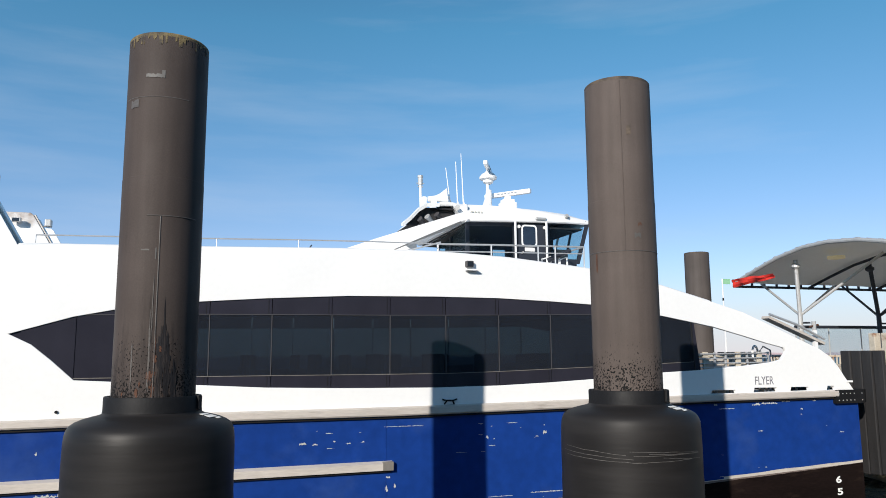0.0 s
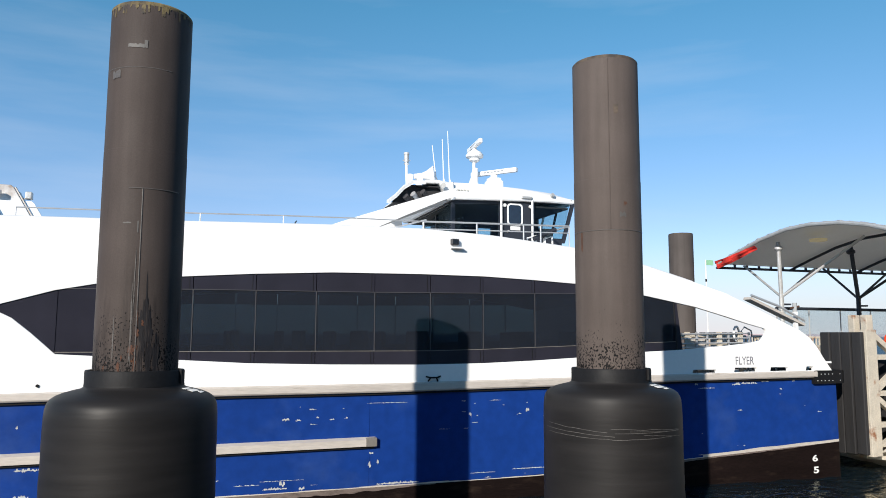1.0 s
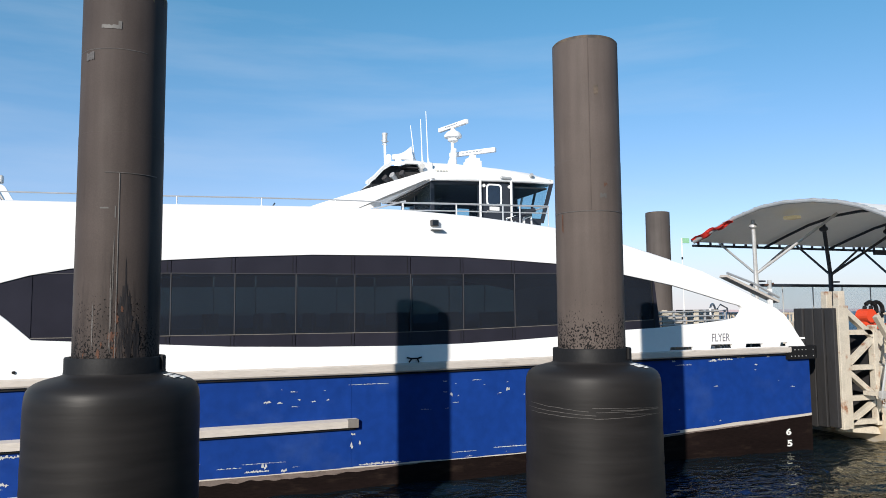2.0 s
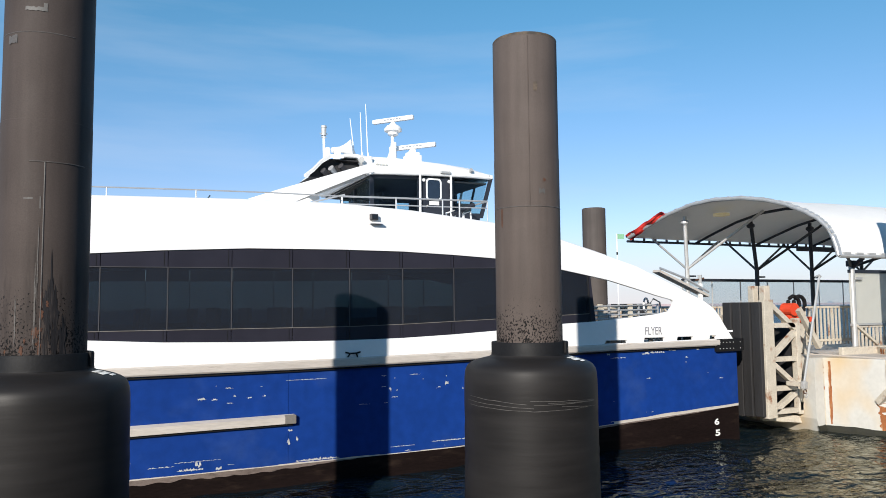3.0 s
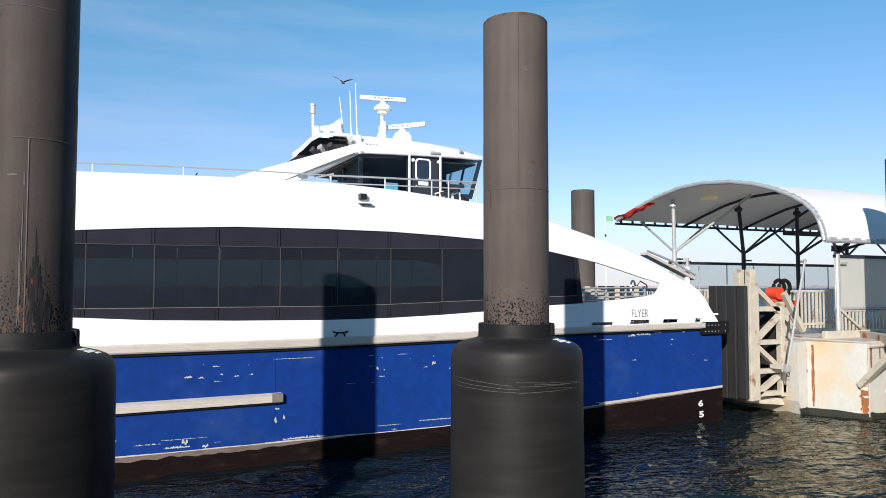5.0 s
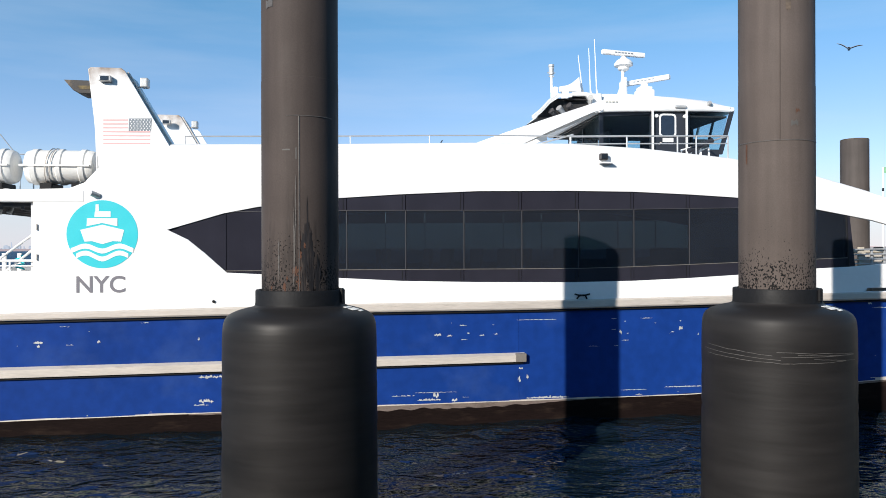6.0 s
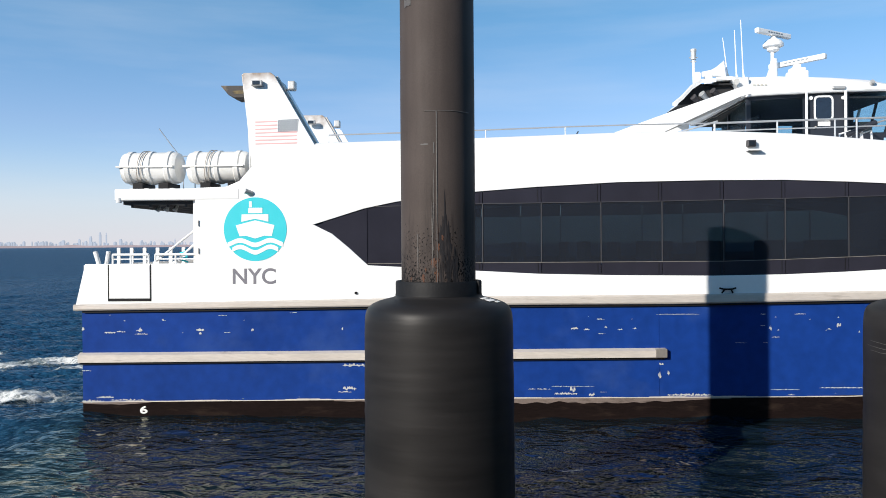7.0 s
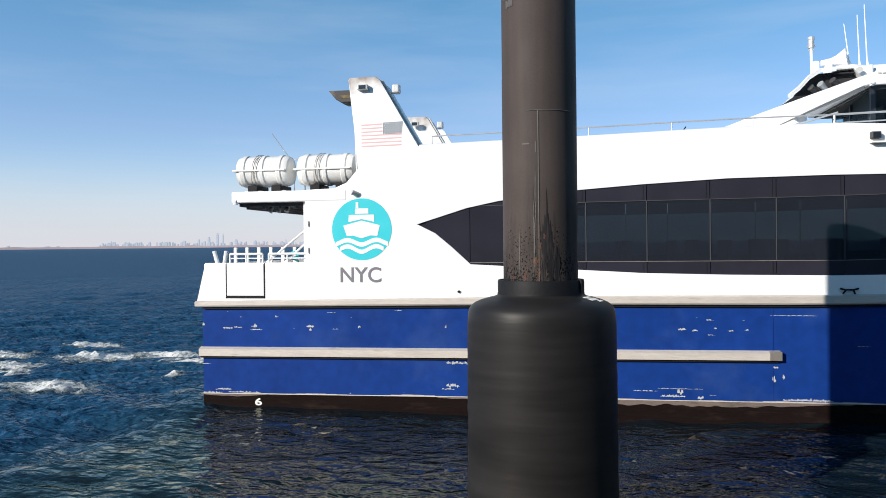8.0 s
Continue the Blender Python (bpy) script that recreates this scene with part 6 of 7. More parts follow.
part("guide_brace", beam((19.93, FACE + 0.2, 0.95), (19.86, 13.15, 2.14), 0.22, 0.16), TRUSS, barge)
part("guide_brace", beam((22.5, FACE, 1.0), (22.2, 13.0, 2.1), 0.28, 0.18), BARGE, barge)
for x, z0, z1, w in ((19.37, 0.25, 2.05, 0.04), (19.95, 0.12, 0.95, 0.12), (20.12, 1.25, 2.05, 0.1), (20.5, 1.5, 2.05, 0.05), (23.6, 0.3, 1.95, 0.08), (24.6, 0.2, 1.9, 0.1), (22.3, 0.6, 1.9, 0.07), (26.4, 0.3, 1.9, 0.1)):
    bm = bmesh.new()
    cols = []
    for i in range(25):
        t = i / 24
        ww = w * (0.3 + 0.9 * abs(noise.noise((t * 7, x, 0))) + 0.4 * abs(noise.noise((t * 19, x, 4))) + 0.4 * t)
        cols.append([bm.verts.new((x + s * ww, face_y(x + s * ww) - 0.008, z0 + (z1 - z0) * t)) for s in (-0.5, 0.5)])
    for p, q in zip(cols, cols[1:]):
        bm.faces.new((p[0], p[1], q[1], q[0]))
    part("rust_streak", bm, RUST_RUN, barge, "orange rust run")
for s0 in (0.12, 0.17, 0.4, 0.55, 0.62, 0.8):
    for z in (2.18, 2.3):
        q = Vector((21.8 - 2.3 * s0, BY - 3.3 * s0, z)) + 0.122 * Vector((-0.82, 0.57, 0))
        part("rust_spot", tube([tuple(q), tuple(q + Vector((-0.012, 0.008, 0)))], 0.06 + 0.03 * noise.noise((s0 * 9, z * 5, 0)), 9), RUST_RUN, barge, "orange rust spot")
for k in range(3):
    for z in (2.16, 2.3):
        part("rust_bolt", tube([(21.3 - 0.13 * k, 14.8 - 0.19 * k, z), (21.2 - 0.13 * k, 14.83 - 0.19 * k, z)], 0.05, 6), RUST_RUN, barge)
ladder = part("ladder", tube([(23.8, FACE - 0.15, -0.3), (23.8, FACE - 0.15, 2.6), (23.95, FACE, 2.9)], 0.04), TRUSS, barge, "steel side ladder")
part("ladder_stile", tube([(24.35, FACE - 0.15, -0.3), (24.35, FACE - 0.15, 2.6), (24.5, FACE, 2.9)], 0.04), TRUSS, ladder)
for k in range(9):
    part("rung", tube([(23.8, FACE - 0.15, -0.1 + 0.3 * k), (24.35, FACE - 0.15, -0.1 + 0.3 * k)], 0.02, 6), TRUSS, ladder)
part("draught_mark", letters("6", 20.68, 20.84, 0.72, 0.88, FACE - 0.004), LABEL, barge)

# fender dolphin: timber face and steel truss in front of the barge
dol = thing("fender_frame", (18.2, 16.8, 0.5), "weathered cream steel truss frame faced with dark fender timbers", "dock fender")
for k in range(4):
    y = 16.02 + 0.36 * k
    part("timber", box(17.32 - 0.02 * (k % 2), 17.44, y, y + 0.315, 0.5 - 0.03 * (k % 3), 3.78, 0.02), PLANK, dol)
for k in range(4):
    y = 21.0 + 0.5 * k
    part("timber", box(17.32, 17.44, y, y + 0.46, 0.5, 3.78, 0.02), PLANK, dol)
part("corner_post", box(17.44, 17.62, 15.95, 16.15, 0.45, 3.85, 0.015), TRUSS, dol)
part("corner_post", box(17.66, 17.86, 16.0, 16.2, 0.45, 3.85, 0.015), TRUSS, dol)
part("corner_post", box(18.75, 18.92, 16.0, 16.2, 0.5, 3.3, 0.015), TRUSS, dol)
for a, b in (((17.75, 3.75), (19.1, 2.75)), ((17.75, 3.1), (18.85, 3.1)), ((17.75, 2.15), (18.85, 2.95)), ((17.75, 2.12), (18.85, 2.12)), ((17.75, 2.05), (18.85, 1.25)), ((17.75, 1.28), (18.85, 1.28)), ((17.75, 0.6), (18.85, 1.2)), ((17.75, 0.62), (18.85, 0.62)), ((19.0, 3.55), (19.8, 2.4))):
    part("brace", beam((a[0], 16.1, a[1]), (b[0], 16.1, b[1]), 0.15, 0.14), TRUSS, dol)
for a, b in (((17.75, 3.5), (18.85, 2.7)), ((17.75, 2.4), (18.85, 1.5)), ((17.75, 1.0), (18.85, 1.6))):
    part("brace", beam((a[0], 17.5, a[1]), (b[0], 17.5, b[1]), 0.13, 0.12), TRUSS, dol)
# dark backing panels stand in for the shade inside the frame
part("inner_panel", box(17.5, 18.9, 17.3, 17.4, 0.5, 3.0), PLANK, dol)
part("inner_panel", box(18.88, 18.94, 16.25, 17.4, 0.5, 3.0), PLANK, dol)
part("footing", beam((17.7, 16.6, 0.45), (19.2, 16.4, 0.3), 0.5, 0.2), TRUSS, dol)
part("front_beam", box(17.44, 17.6, 16.1, 23.0, 1.2, 1.5), TRUSS, dol)
part("front_beam", box(17.44, 17.6, 16.1, 23.0, 3.1, 3.4), TRUSS, dol)
part("tie_to_barge", box(18.8, 19.4, 16.0, 16.2, 0.62, 0.85), TRUSS, dol)
for y in (17.3, 17.75):
    part("hinge_post", box(18.95, 19.2, y, y + 0.22, 2.15, 4.3, 0.02), TRUSS, dol)
part("rust_block", box(19.2, 19.35, 17.5, 17.7, 3.6, 4.0), RUST, dol)
part("hydraulic_rod", tube([(19.14, 15.45, 4.52), (18.33, 15.45, 1.5)], 0.035), STEEL, dol, "pale hydraulic rod")
part("rod_hook", tube([(18.98, 15.45, 4.5), (19.14, 15.45, 4.55), (19.2, 15.45, 4.5)], 0.03), STEEL, dol)
part("shackle", box(18.24, 18.4, 15.38, 15.52, 1.3, 1.52, 0.03), STEEL, dol)
for k in range(3):
    part("chain_link", tube([(18.3 + 0.05 * math.cos(t) + 0.03 * k, 15.44, 1.34 - 0.1 * k + 0.07 * math.sin(t)) for t in np.linspace(0, 2 * math.pi, 13)], 0.018, 6), RUST if k % 2 else STEEL, dol)
part("rod_bracket", box(18.26, 18.38, 15.5, 16.02, 1.36, 1.48, 0.01), TRUSS, dol)

motor = thing("winch", (19.75, 17.0, 2.2), "orange-red winch motor with black hose reels on the landing", "winch")
bm = box(19.45, 20.0, 16.8, 17.2, 3.22, 3.62, 0.08)
add_box(bm, 19.85, 20.4, 16.75, 17.25, 3.15, 3.32, 0.03)
part("motor_body", bm, ORANGE, motor)
part("gear_dome", tube([(19.55, 16.7, 3.55), (19.55, 17.1, 3.55)], 0.2, 16), ORANGE, motor)
for x in (19.8, 20.05):
    part("hose_reel", tube([(x + 0.24 * math.cos(t), 16.95, 3.72 + 0.24 * math.sin(t)) for t in np.linspace(0, 2 * math.pi, 22)], 0.06, 8), BLACK, motor, "black coiled hose reel")
part("stand", box(19.45, 20.15, 16.85, 17.15, 2.2, 3.24), TRUSS, motor)

# gangway railings on the barge


def picket_rail(x0, x1, y, z, h, label):
    r = thing("picket_railing", ((x0 + x1) / 2, y, z), label, "railing", "landing railings")
    part("top_bar", box(x0, x1, y - 0.03, y + 0.03, z + h - 0.08, z + h, 0.01), TRUSS, r)
    part("bottom_bar", box(x0, x1, y - 0.03, y + 0.03, z + 0.1, z + 0.18, 0.01), TRUSS, r)
    n = int((x1 - x0) / 0.17)
    for k in range(n + 1):
        x = x0 + (x1 - x0) * k / n
        w = 0.05 if k % 6 == 0 else 0.028
        part("picket", box(x - w, x + w, y - 0.02, y + 0.02, z, z + h - 0.02), TRUSS, r)
    part("brace", beam((x0, y - 0.05, z + h), (x0 + 1.0, y - 0.05, z + 0.2), 0.09, 0.07), TRUSS, r)


picket_rail(19.7, 22.7, 17.2, 2.4, 1.25, "cream steel picket railing on the landing")
picket_rail(21.2, 27.0, BY + 0.35, 2.2, 0.85, "grey steel picket railing along the barge side")
picket_rail(20.2, 24.0, 23.5, 2.4, 1.25, "cream steel picket railing at the far side")
for x in (25.0, 25.45):
    h = thing("hoop_rail", (x, BY + 0.2, 2.2), "white steel hoop handrail beside the barge ladder", "handrail", "hoop rails")
    part("hoop", tube([(x, BY + 0.2, 2.2), (x, BY + 0.2, 2.85), (x + 0.15, BY + 0.2, 2.98), (x + 0.35, BY + 0.2, 2.98), (x + 0.48, BY + 0.2, 2.85), (x + 0.48, BY + 0.2, 2.2)], 0.035), TRUSS, h)

# ---- canopy: barrel vault over the landing ----
canopy = thing("canopy", (26, 20.3, 2.2), "white barrel-vaulted membrane canopy on dark steel trusses", "canopy")
ARC = [(15.4, 5.13), (15.46, 5.42), (15.56, 5.71), (15.76, 6.05), (16.05, 6.32), (16.5, 6.59), (17.2, 6.9), (18.0, 7.15), (19.0, 7.35), (20.3, 7.46), (21.4, 7.43), (22.7, 7.21), (23.9, 6.88), (25.1, 6.52)]


def vault(x0, x1, lift, thick):
    bm = bmesh.new()
    rings = []
    n = 14
    for i in range(n + 1):
        x = x0 + (x1 - x0) * i / n
        sag = -0.06 * math.sin(math.pi * ((x - x0) % 5.0) / 5.0)
        rings.append([bm.verts.new((x + (0.0 if i else 0.0), y, z + lift + sag)) for y, z in ARC])
    for p, q in zip(rings, rings[1:]):
        for k in range(len(ARC) - 1):
            bm.faces.new((p[k], p[k + 1], q[k + 1], q[k]))
    thicken(bm, thick)
    return bm


part("membrane", vault(20.0, 40, 0.03, 0.015), MEMBRANE, canopy, "taut white roof membrane", smooth=True)
part("edge_tube", tube([(19.95, y, z) for y, z in ARC], 0.075, 10), STEEL, canopy, "pale grey edge tube")
for k in range(30):
    t = (k + 0.5) / 30 * (len(ARC) - 1)
    i, fr = int(t), t % 1
    y, z = ARC[i][0] * (1 - fr) + ARC[i + 1][0] * fr, ARC[i][1] * (1 - fr) + ARC[i + 1][1] * fr
    bm = box(-0.05, 0.05, -0.06, 0.06, 0.06, 0.082)
    bm.transform(Matrix.Translation((19.95, y, z)) @ Matrix.Rotation(math.atan2(ARC[i + 1][1] - ARC[i][1], ARC[i + 1][0] - ARC[i][0]), 4, "X"))
    part("edge_clip", bm, RAIL, canopy)
part("near_eave", tube([(19.95, 15.38, 5.13), (40, 15.38, 5.2)], 0.06), STEEL, canopy)
for k in range(34):
    part("eave_clip", box(20.1 + 0.55 * k, 20.4 + 0.55 * k, 15.33, 15.43, 5.18, 5.24), STEEL, canopy)
part("far_eave", tube([(19.95, 25.23, 6.6), (40, 25.23, 6.6)], 0.07), NAVY, canopy)
part("far_chord", tube([(19.95, 25.2, 6.38), (40, 25.2, 6.38)], 0.05), NAVY, canopy)
for k in range(30):
    part("chord_tie", box(20.2 + 0.6 * k, 20.28 + 0.6 * k, 25.17, 25.23, 6.38, 6.6), NAVY, canopy)
for x in (23.5, 27.0, 30.5, 34.0):
    part("arch_rib", tube([(x, y, z - 0.16) for y, z in ARC], 0.055), NAVY, canopy)


def tree_column(x, y, foot, knee, top, mat):
    part("column", tube([(x, y, foot), (x, y, knee)], 0.085, 10), mat, canopy)
    for dx in (-0.75, 0.75):
        part("column_arm", tube([(x, y, knee - 0.05), (x + dx, y - 0.45, top - 0.02)], 0.045), NAVY, canopy)
    part("column_head", tube([(x, y, knee - 0.1), (x, y - 0.4, top - 0.05)], 0.07), NAVY, canopy)
    part("column_bracket", box(x + 0.05, x + 0.35, y - 0.1, y + 0.1, knee - 0.45, knee - 0.38), mat, canopy)


for k, (x, head) in enumerate(((20.73, 20.6), (24.4, 24.05), (27.58, 27.45), (30.7, 30.6), (33.7, 33.6))):
    mat = STEEL if k == 0 else NAVY
    top = lerp(ARC, 22.5) - 0.1
    part("column", tube([(x, 22.6, 2.2), (x, 22.6, 5.2)], 0.085, 10), mat, canopy)
    part("column_head", tube([(x, 22.6, 5.1), (head, 22.5, top)], 0.075, 10), mat, canopy)
    part("column_collar", tube([(head, 22.5, top - 0.34), (head, 22.5, top - 0.28), (head, 22.5, top - 0.2), (head, 22.5, top - 0.14)], [0.09, 0.16, 0.16, 0.09], 12), mat, canopy)
    part("knee_collar", tube([(x, 22.6, 4.62), (x, 22.6, 4.7)], 0.12, 12), mat, canopy)
    part("column_bracket", box(x + 0.05, x + 0.35, 22.5, 22.7, 4.8, 4.86), NAVY, canopy)
    for dx in (-1.75, 1.75):
        part("column_arm", tube([(x, 22.6, 5.1), ((x * 1.071 + dx) * 1.041, 25.2, 6.5)], 0.045), mat, canopy)
    if k < 3:
        part("cross_arm", tube([(x, 22.6, 5.1), (x * 1.071 + 0.4, 20.5, 7.22)], 0.05), mat, canopy)
for x in (21.2, 26.9, 31.5):
    tree_column(x, 15.95, 2.2, 4.9, 5.15, STEEL)
    part("knee_plate", box(x - 0.12, x + 0.3, 15.85, 16.05, 4.86, 5.04), NAVY, canopy)
part("glass_rail_cap", tube([(21.9, 24.2, 4.75), (40, 24.2, 4.75)], 0.06), NAVY, canopy)
part("sign_bar", box(28.0, 30.6, 23.6, 23.7, 6.05, 6.25), NAVY, canopy)
for k in range(9):
    p = part("glass_panel", box(21.95 + 1.6 * k, 23.5 + 1.6 * k, 24.2, 24.215, 2.3, 4.7), PANEL_GLASS, canopy)
    p.visible_shadow = False
for k in range(9):
    part("panel_post", tube([(21.92 + 1.6 * k, 24.2, 2.2), (21.92 + 1.6 * k, 24.2, 4.75)], 0.025), STEEL, canopy)
for x0, x1 in ((21.1, 23.9), (24.1, 27.1)):
    part("wind_screen", box(x0, x1, 15.95, 15.99, 3.1, 4.68, 0.01), SCREEN, canopy, "grey translucent wind screen")
    part("screen_bar", box(x0, x1, 15.92, 16.02, 4.66, 4.76), NAVY, canopy)
    part("screen_bar", box(x0, x1, 15.92, 16.02, 3.02, 3.1), STEEL, canopy)
# glowing discs added for the yellow patches on the roof lining
for x, y in ((21.6, 21.6), (22.6, 18.2), (27.5, 20.0)):
    bm = lathe([(0.1, lerp(ARC, y) - 0.32), (0.3, lerp(ARC, y) - 0.29), (0.3, lerp(ARC, y) - 0.2)], x, y, 14)
    part("roof_lamp", bm, ROOF_GLOW, canopy, "faintly glowing warm round disc")

# red pennant at the canopy corner, in five stiff lengths
pennant = thing("red_pennant", (19.8, 25.12, 6.62), "torn red pennant streaming from the canopy corner", "flag")
pieces = []
for k in range(5):
    bm = bmesh.new()
    a, b = 0.32 * (1 - 0.09 * k), 0.32 * (1 - 0.09 * (k + 1))
    L = 0.5
    rows = []
    for i in range(5):
        t = i / 4
        w = a + (b - a) * t + 0.02 * noise.noise((k * 4 + i, 1, 0))
        d = 0.05 * math.sin(3.14 * (k + t))
        rows.append([bm.verts.new((L * t, d + 0.03 * math.sin(s * 6 + k), -w * s)) for s in (0, 0.33, 0.66, 1)])
    for p, q in zip(rows, rows[1:]):
        for j in range(3):
            bm.faces.new((p[j], q[j], q[j + 1], p[j + 1]))
    thicken(bm, 0.008)
    ob = new("cloth_length", finish(bm))
    ob.data.materials.append(RED_CLOTH)
    ob.parent = pennant
    pieces.append(ob)
staff = thing("marker_staff", (21.2, 27.5, -0.5), "thin white staff with a small green pennant beyond the bow", "staff")
part("staff_pole", tube([(21.2, 27.5, -0.5), (21.2, 27.5, 6.95)], 0.03), WHITE, staff)
for z in (5.3, 6.0):
    part("staff_band", tube([(21.2, 27.5, z), (21.2, 27.5, z + 0.12)], 0.036), BLACK, staff)
part("staff_flag", box(21.2, 21.6, 27.49, 27.51, 6.72, 6.95), material("green_cloth", (0.25, 0.5, 0.3), 0.8), staff)

# ---- white water astern ----
rnd = random.Random(21)
foam_pieces = []


def foam_patch(x, y, w, d, seed):
    """A churned ridge of water carrying lacy foam."""
    bm = bmesh.new()
    nx, ny = int(w * 16), int(d * 16)
    grid = []
    for j in range(ny + 1):
        row = []
        for i in range(nx + 1):
            u, v = 2 * i / nx - 1, 2 * j / ny - 1
            env = max(0.0, 1 - u * u) * max(0.0, 1 - v * v)
            px, py = w * u, d * v
            z = -0.03 + env * (0.13 + 0.14 * noise.noise((px * 1.1, py * 1.5, seed)) + 0.13 * noise.noise((px * 3.1, py * 3.6, seed)) + 0.08 * noise.noise((px * 8, py * 9, seed)) + 0.05 * noise.noise((px * 17, py * 19, seed)))
            row.append(bm.verts.new((px, py + 0.25 * noise.noise((px * 0.6, seed, 0)), z)))
        grid.append(row)
    for p, q in zip(grid, grid[1:]):
        for i in range(nx):
            bm.faces.new((p[i], p[i + 1], q[i + 1], q[i]))
    ob = new("foam_patch", finish(bm, True))
    ob.data.materials.append(FOAM)
    ob.location = (x, y, 0)
    tagged(ob, "ragged white foam churned up astern of the ferry", "foam", "foam patches", "stuff")
    return ob


for k, (x, y, w, d, speed) in enumerate(((-12.2, 22.0, 2.4, 0.8, 0.8), (-15.8, 22.3, 2.6, 0.9, 0.8), (-13.8, 23.2, 2.6, 0.7, 0.7), (-20.0, 22.6, 2.6, 0.9, 0.8), (-14.0, 17.6, 2.6, 0.8, 2.6), (-16.4, 18.9, 1.6, 0.5, 2.2), (-11.7, 19.7, 0.8, 0.4, 1.6), (-17.5, 20.4, 1.8, 0.5, 1.0), (-18.2, 25.2, 2.4, 0.6, 0.6), (-9.9, 16.9, 0.35, 0.2, 0.5))):
    foam_pieces.append((foam_patch(x, y, w * 1.15, d * 2.1, 40 + k), x, y, speed))

# ---- gull ----
gull = thing("gull", (0, 46, 17), "white gull with dark wings gliding past", "bird")


def loose(name, bm, mat, parent, smooth=True):
    ob = new(name, finish(bm, smooth))
    ob.data.materials.append(mat)
    ob.parent = parent
    return ob


loose("body", tube([(-0.27, 0, 0.0), (-0.18, 0, 0.01), (0, 0, 0), (0.14, 0, 0.02), (0.24, 0, 0.03), (0.3, 0, 0.02)], [0.01, 0.05, 0.085, 0.07, 0.05, 0.01], 10), GULL, gull)
loose("beak", tube([(0.29, 0, 0.02), (0.36, 0, 0.0)], [0.016, 0.004], 6), ORANGE, gull)
loose("tail", beam((-0.42, 0, 0.01), (-0.2, 0, 0.0), 0.14, 0.015), GULL_WING, gull)
wings = []
for s in (1, -1):
    bm = bmesh.new()
    rows = []
    for t, c, z, back in ((0, 0.2, 0, 0), (0.25, 0.19, 0.07, 0.02), (0.45, 0.16, 0.08, -0.03), (0.66, 0.02, 0.04, -0.16)):
        rows.append([bm.verts.new((0.08 + back, s * (0.05 + t), z)), bm.verts.new((0.08 + back - c, s * (0.05 + t), z))])
    for p, q in zip(rows, rows[1:]):
        bm.faces.new((p[0], q[0], q[1], p[1]))
    thicken(bm, 0.02)
    wings.append(loose("wing", bm, GULL_WING, gull))


LIFT = [(0, 2), (1.2, 8), (2.3, 16), (3.8, 15), (4.2, 14), (5.3, 6), (8, 10)]


ROLL = [(0, 20), (0.6, 60), (1.2, 10), (1.9, 70), (2.5, 20), (2.9, 62), (3.3, 5), (3.6, 15), (3.85, 64), (4.1, 66), (4.3, 30), (5.0, 60), (5.6, 10), (8, 20)]


def nest(owner, host, names):
    """Hang the small pieces of a thing under the part that carries them."""
    kind = [c for c in bpy.data.objects if c.parent and c.parent.name.split(".")[0] == owner]
    hosts = {}
    for c in kind:
        if c.name.split(".")[0] == host:
            hosts.setdefault(c.parent.name, c)
    for c in kind:
        if c.name.split(".")[0] in names and c.parent.name in hosts:
            c.parent = hosts[c.parent.name]
            c.matrix_parent_inverse = Matrix.Identity(4)


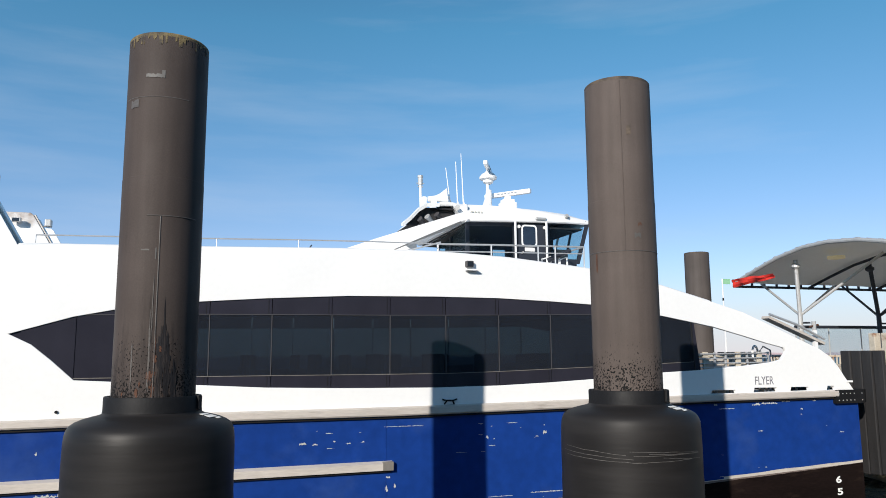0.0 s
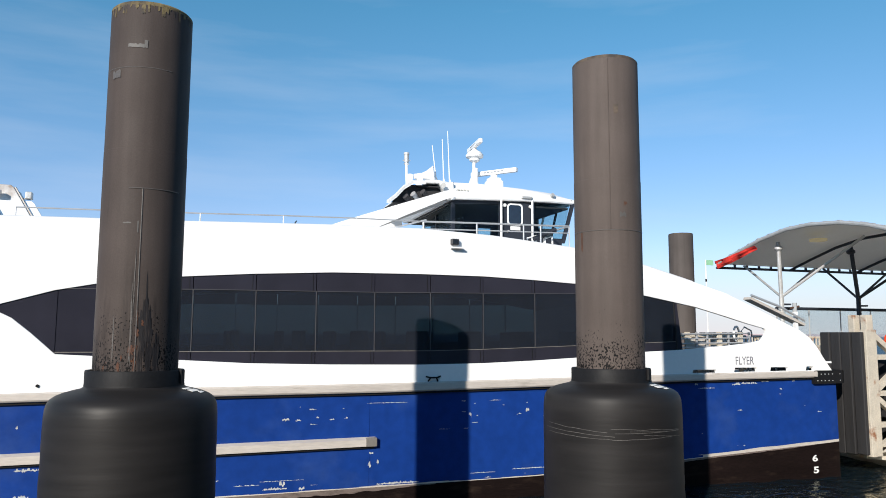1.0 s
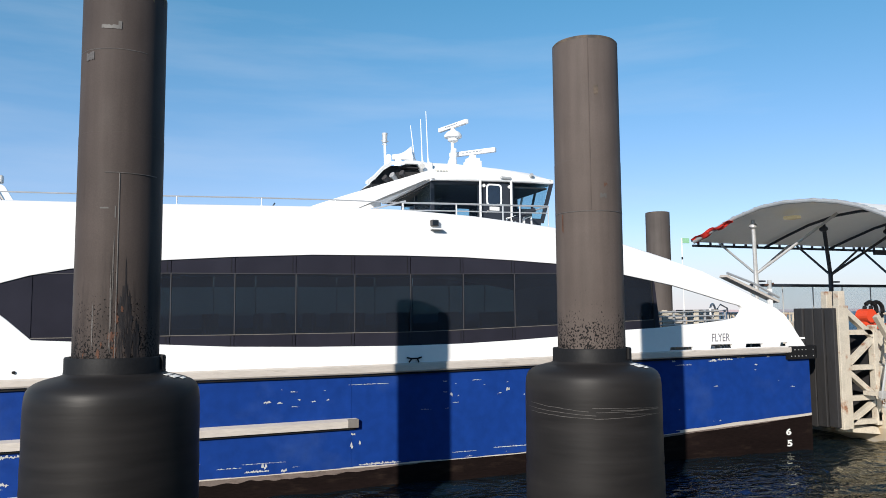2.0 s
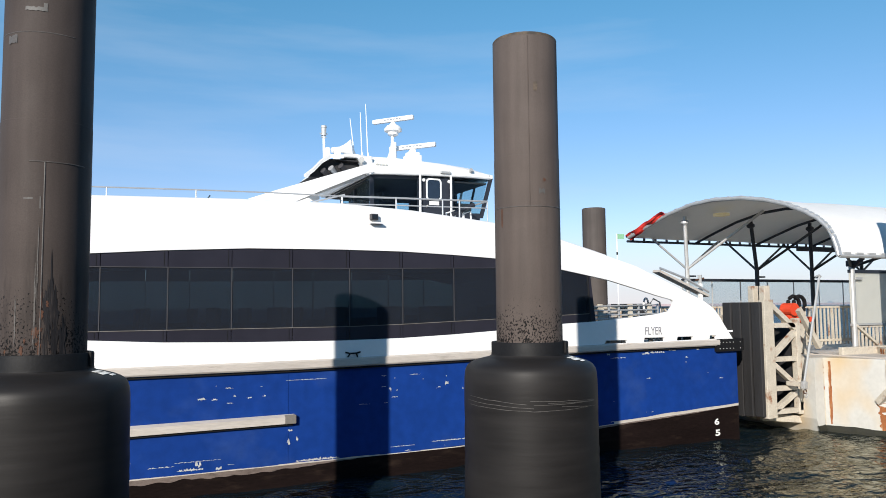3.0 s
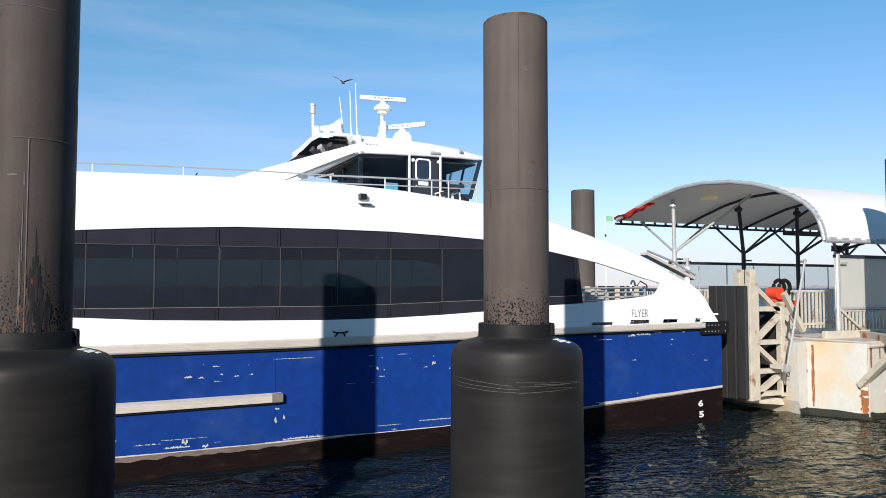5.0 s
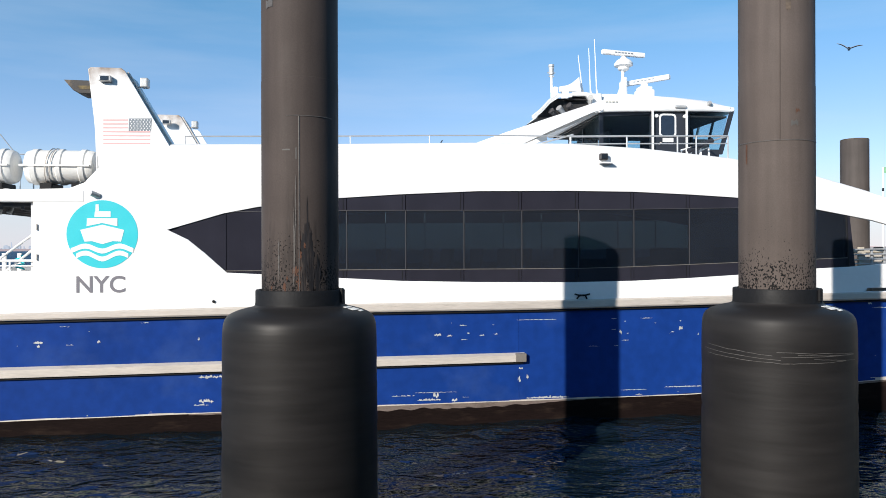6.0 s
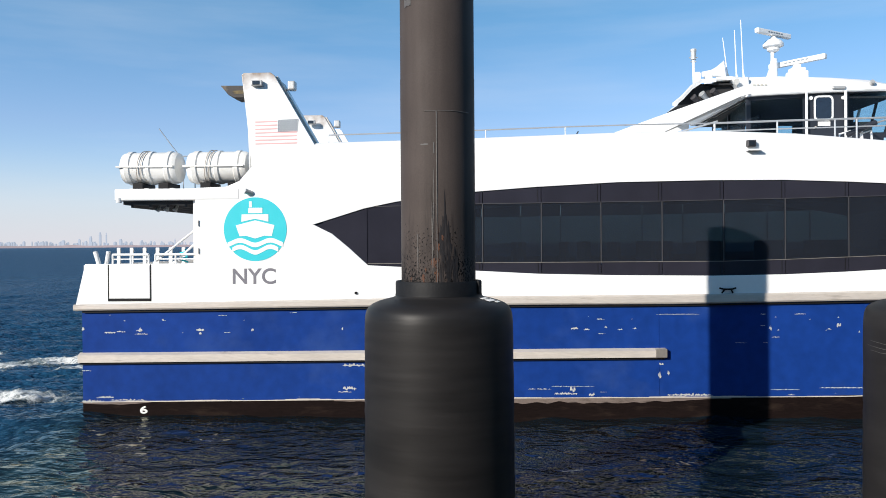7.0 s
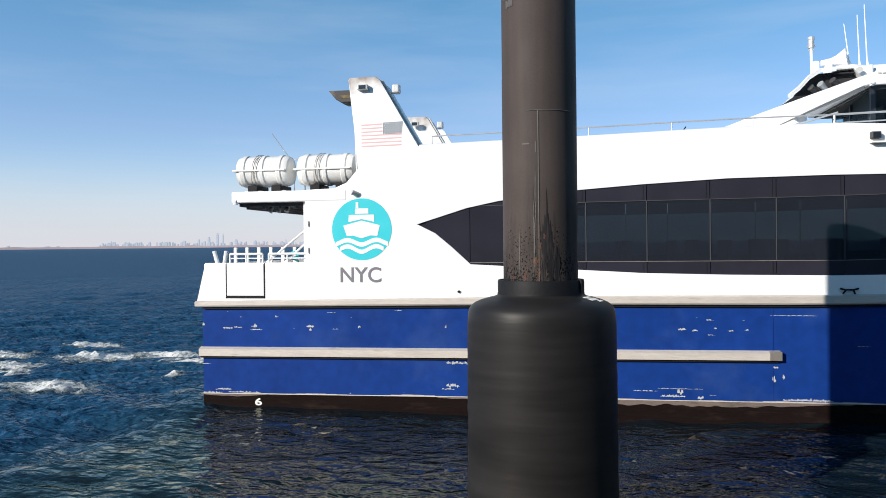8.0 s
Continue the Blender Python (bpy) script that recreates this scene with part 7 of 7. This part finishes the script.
for owner, host, names in (("ferry", "emblem_disc", ("emblem_boat", "emblem_wave")), ("ferry", "flag_canton", ("flag_star",)), ("ferry", "side_floodlight", ("floodlight_glass", "floodlight_shelf")),
                           ("ferry", "light_mast", ("mast_light", "mast_light_cap", "mast_bracket", "mast_crossbar")), ("ferry", "loudhailer", ("loudhailer_foot",)), ("ferry", "bow_fender", ("bolt_head",)),
                           ("ferry", "mooring_cleat", ("cleat_foot",)), ("ferry", "stern_gate", ("gate_gap",)), ("ferry", "raised_gangway", ("gangway_rail", "gangway_post", "bow_light", "bow_lamp_arm")),
                           ("ferry", "hull_side", ("paint_chip", "hull_seam", "paint_line")), ("ferry", "bottom_paint", ("scum_line", "draught_mark")), ("ferry", "after_roof", ("after_roof_soffit", "soffit_rib", "deck_lamp", "roof_corner_cap")),
                           ("ferry", "pilothouse_roof", ("roof_overhang", "overhang_soffit", "overhang_lining", "work_lamp", "eyebrow_lamp", "roof_side_lamp", "roof_corner_post")),
                           ("canopy", "edge_tube", ("edge_clip",)), ("canopy", "near_eave", ("eave_clip",)), ("canopy", "far_chord", ("chord_tie",)), ("canopy", "glass_rail_cap", ("glass_panel", "panel_post")),
                           ("mooring_pile", "rim", ("rim_drip",)), ("mooring_pile", "pipe", ("weld_seam", "weld_ring", "rust_streak", "rust_spot", "tar_patch", "scrape", "sticker", "weed_band", "label_bar")),
                           ("pile_fender", "drum", ("label_bar", "scuff")), ("pile_fender", "collar", ("clamp",)), ("landing_barge", "barge_hull", ("rust_streak", "plate_seam", "waterline_growth", "far_growth", "draught_mark")),
                           ("liferaft_canister", "canister", ("flange", "strap")), ("liferaft_canister", "cradle", ("cradle_foot",))):
    nest(owner, host, names)


def motions():
    """Radar, pennant, foam, gull and the drift of the water."""
    walk(scanner, [(t / 10, pose(7.6 - FERRY_AT[0], 0, 9.1, 0, 0, -20.8 - 158.6 * (t / 10 - 0.53))) for t in range(0, 81, 4)])
    for k, ob in enumerate(pieces):
        rows = []
        for n in range(0, 161):
            t = n * 0.05
            x = z = turn = 0.0
            for j in range(k + 1):
                turn = lerp(LIFT, t) + (0, 1, 3, 9, 20)[j] * math.cos(15.7 * (t - 2.7) - 0.5 * (j - 4))
                if j < k:
                    x += 0.49 * math.cos(radians(turn))
                    z += 0.49 * math.sin(radians(turn))
            rows.append((t, Matrix.Rotation(radians(-92), 4, "Z") @ pose(x, 0, z, lerp(ROLL, t), -turn, 0)))
        walk(ob, rows)
    for ob, x, y, speed in foam_pieces:
        walk(ob, [(t, pose(x + speed * (8 - t), y + 0.12 * math.sin(t * 1.5 + x), 0.02 * math.sin(2.2 * t + x), 0, 0, 4 * math.sin(0.6 * t + y))) for t in (0, 2, 4, 6, 7, 8)])
    walk(water, [(0, pose(0.8, 0.3, 0)), (8, pose(-0.8, -0.3, 0))])
    track = [(t, 1.58 + 15.3 * (t - 4.2) - 1.2 * max(0, t - 5.3) ** 2, 45.99 - 3.5 * (t - 4.2), 16.85 - 0.98 * (t - 4.2)) for t in (0, 2, 4, 4.2, 4.6, 5, 5.3, 5.5, 6, 7, 8)]
    walk(gull, [(t, pose(x, y, z, 12, 2, 55)) for t, x, y, z in track])
    for s, ob in zip((1, -1), wings):
        walk(ob, [(n * 0.1, pose(0, 0, 0.02, s * (4 + 16 * math.sin(n * 0.1 * 14)), 0, 0)) for n in range(0, 81)])


motions()
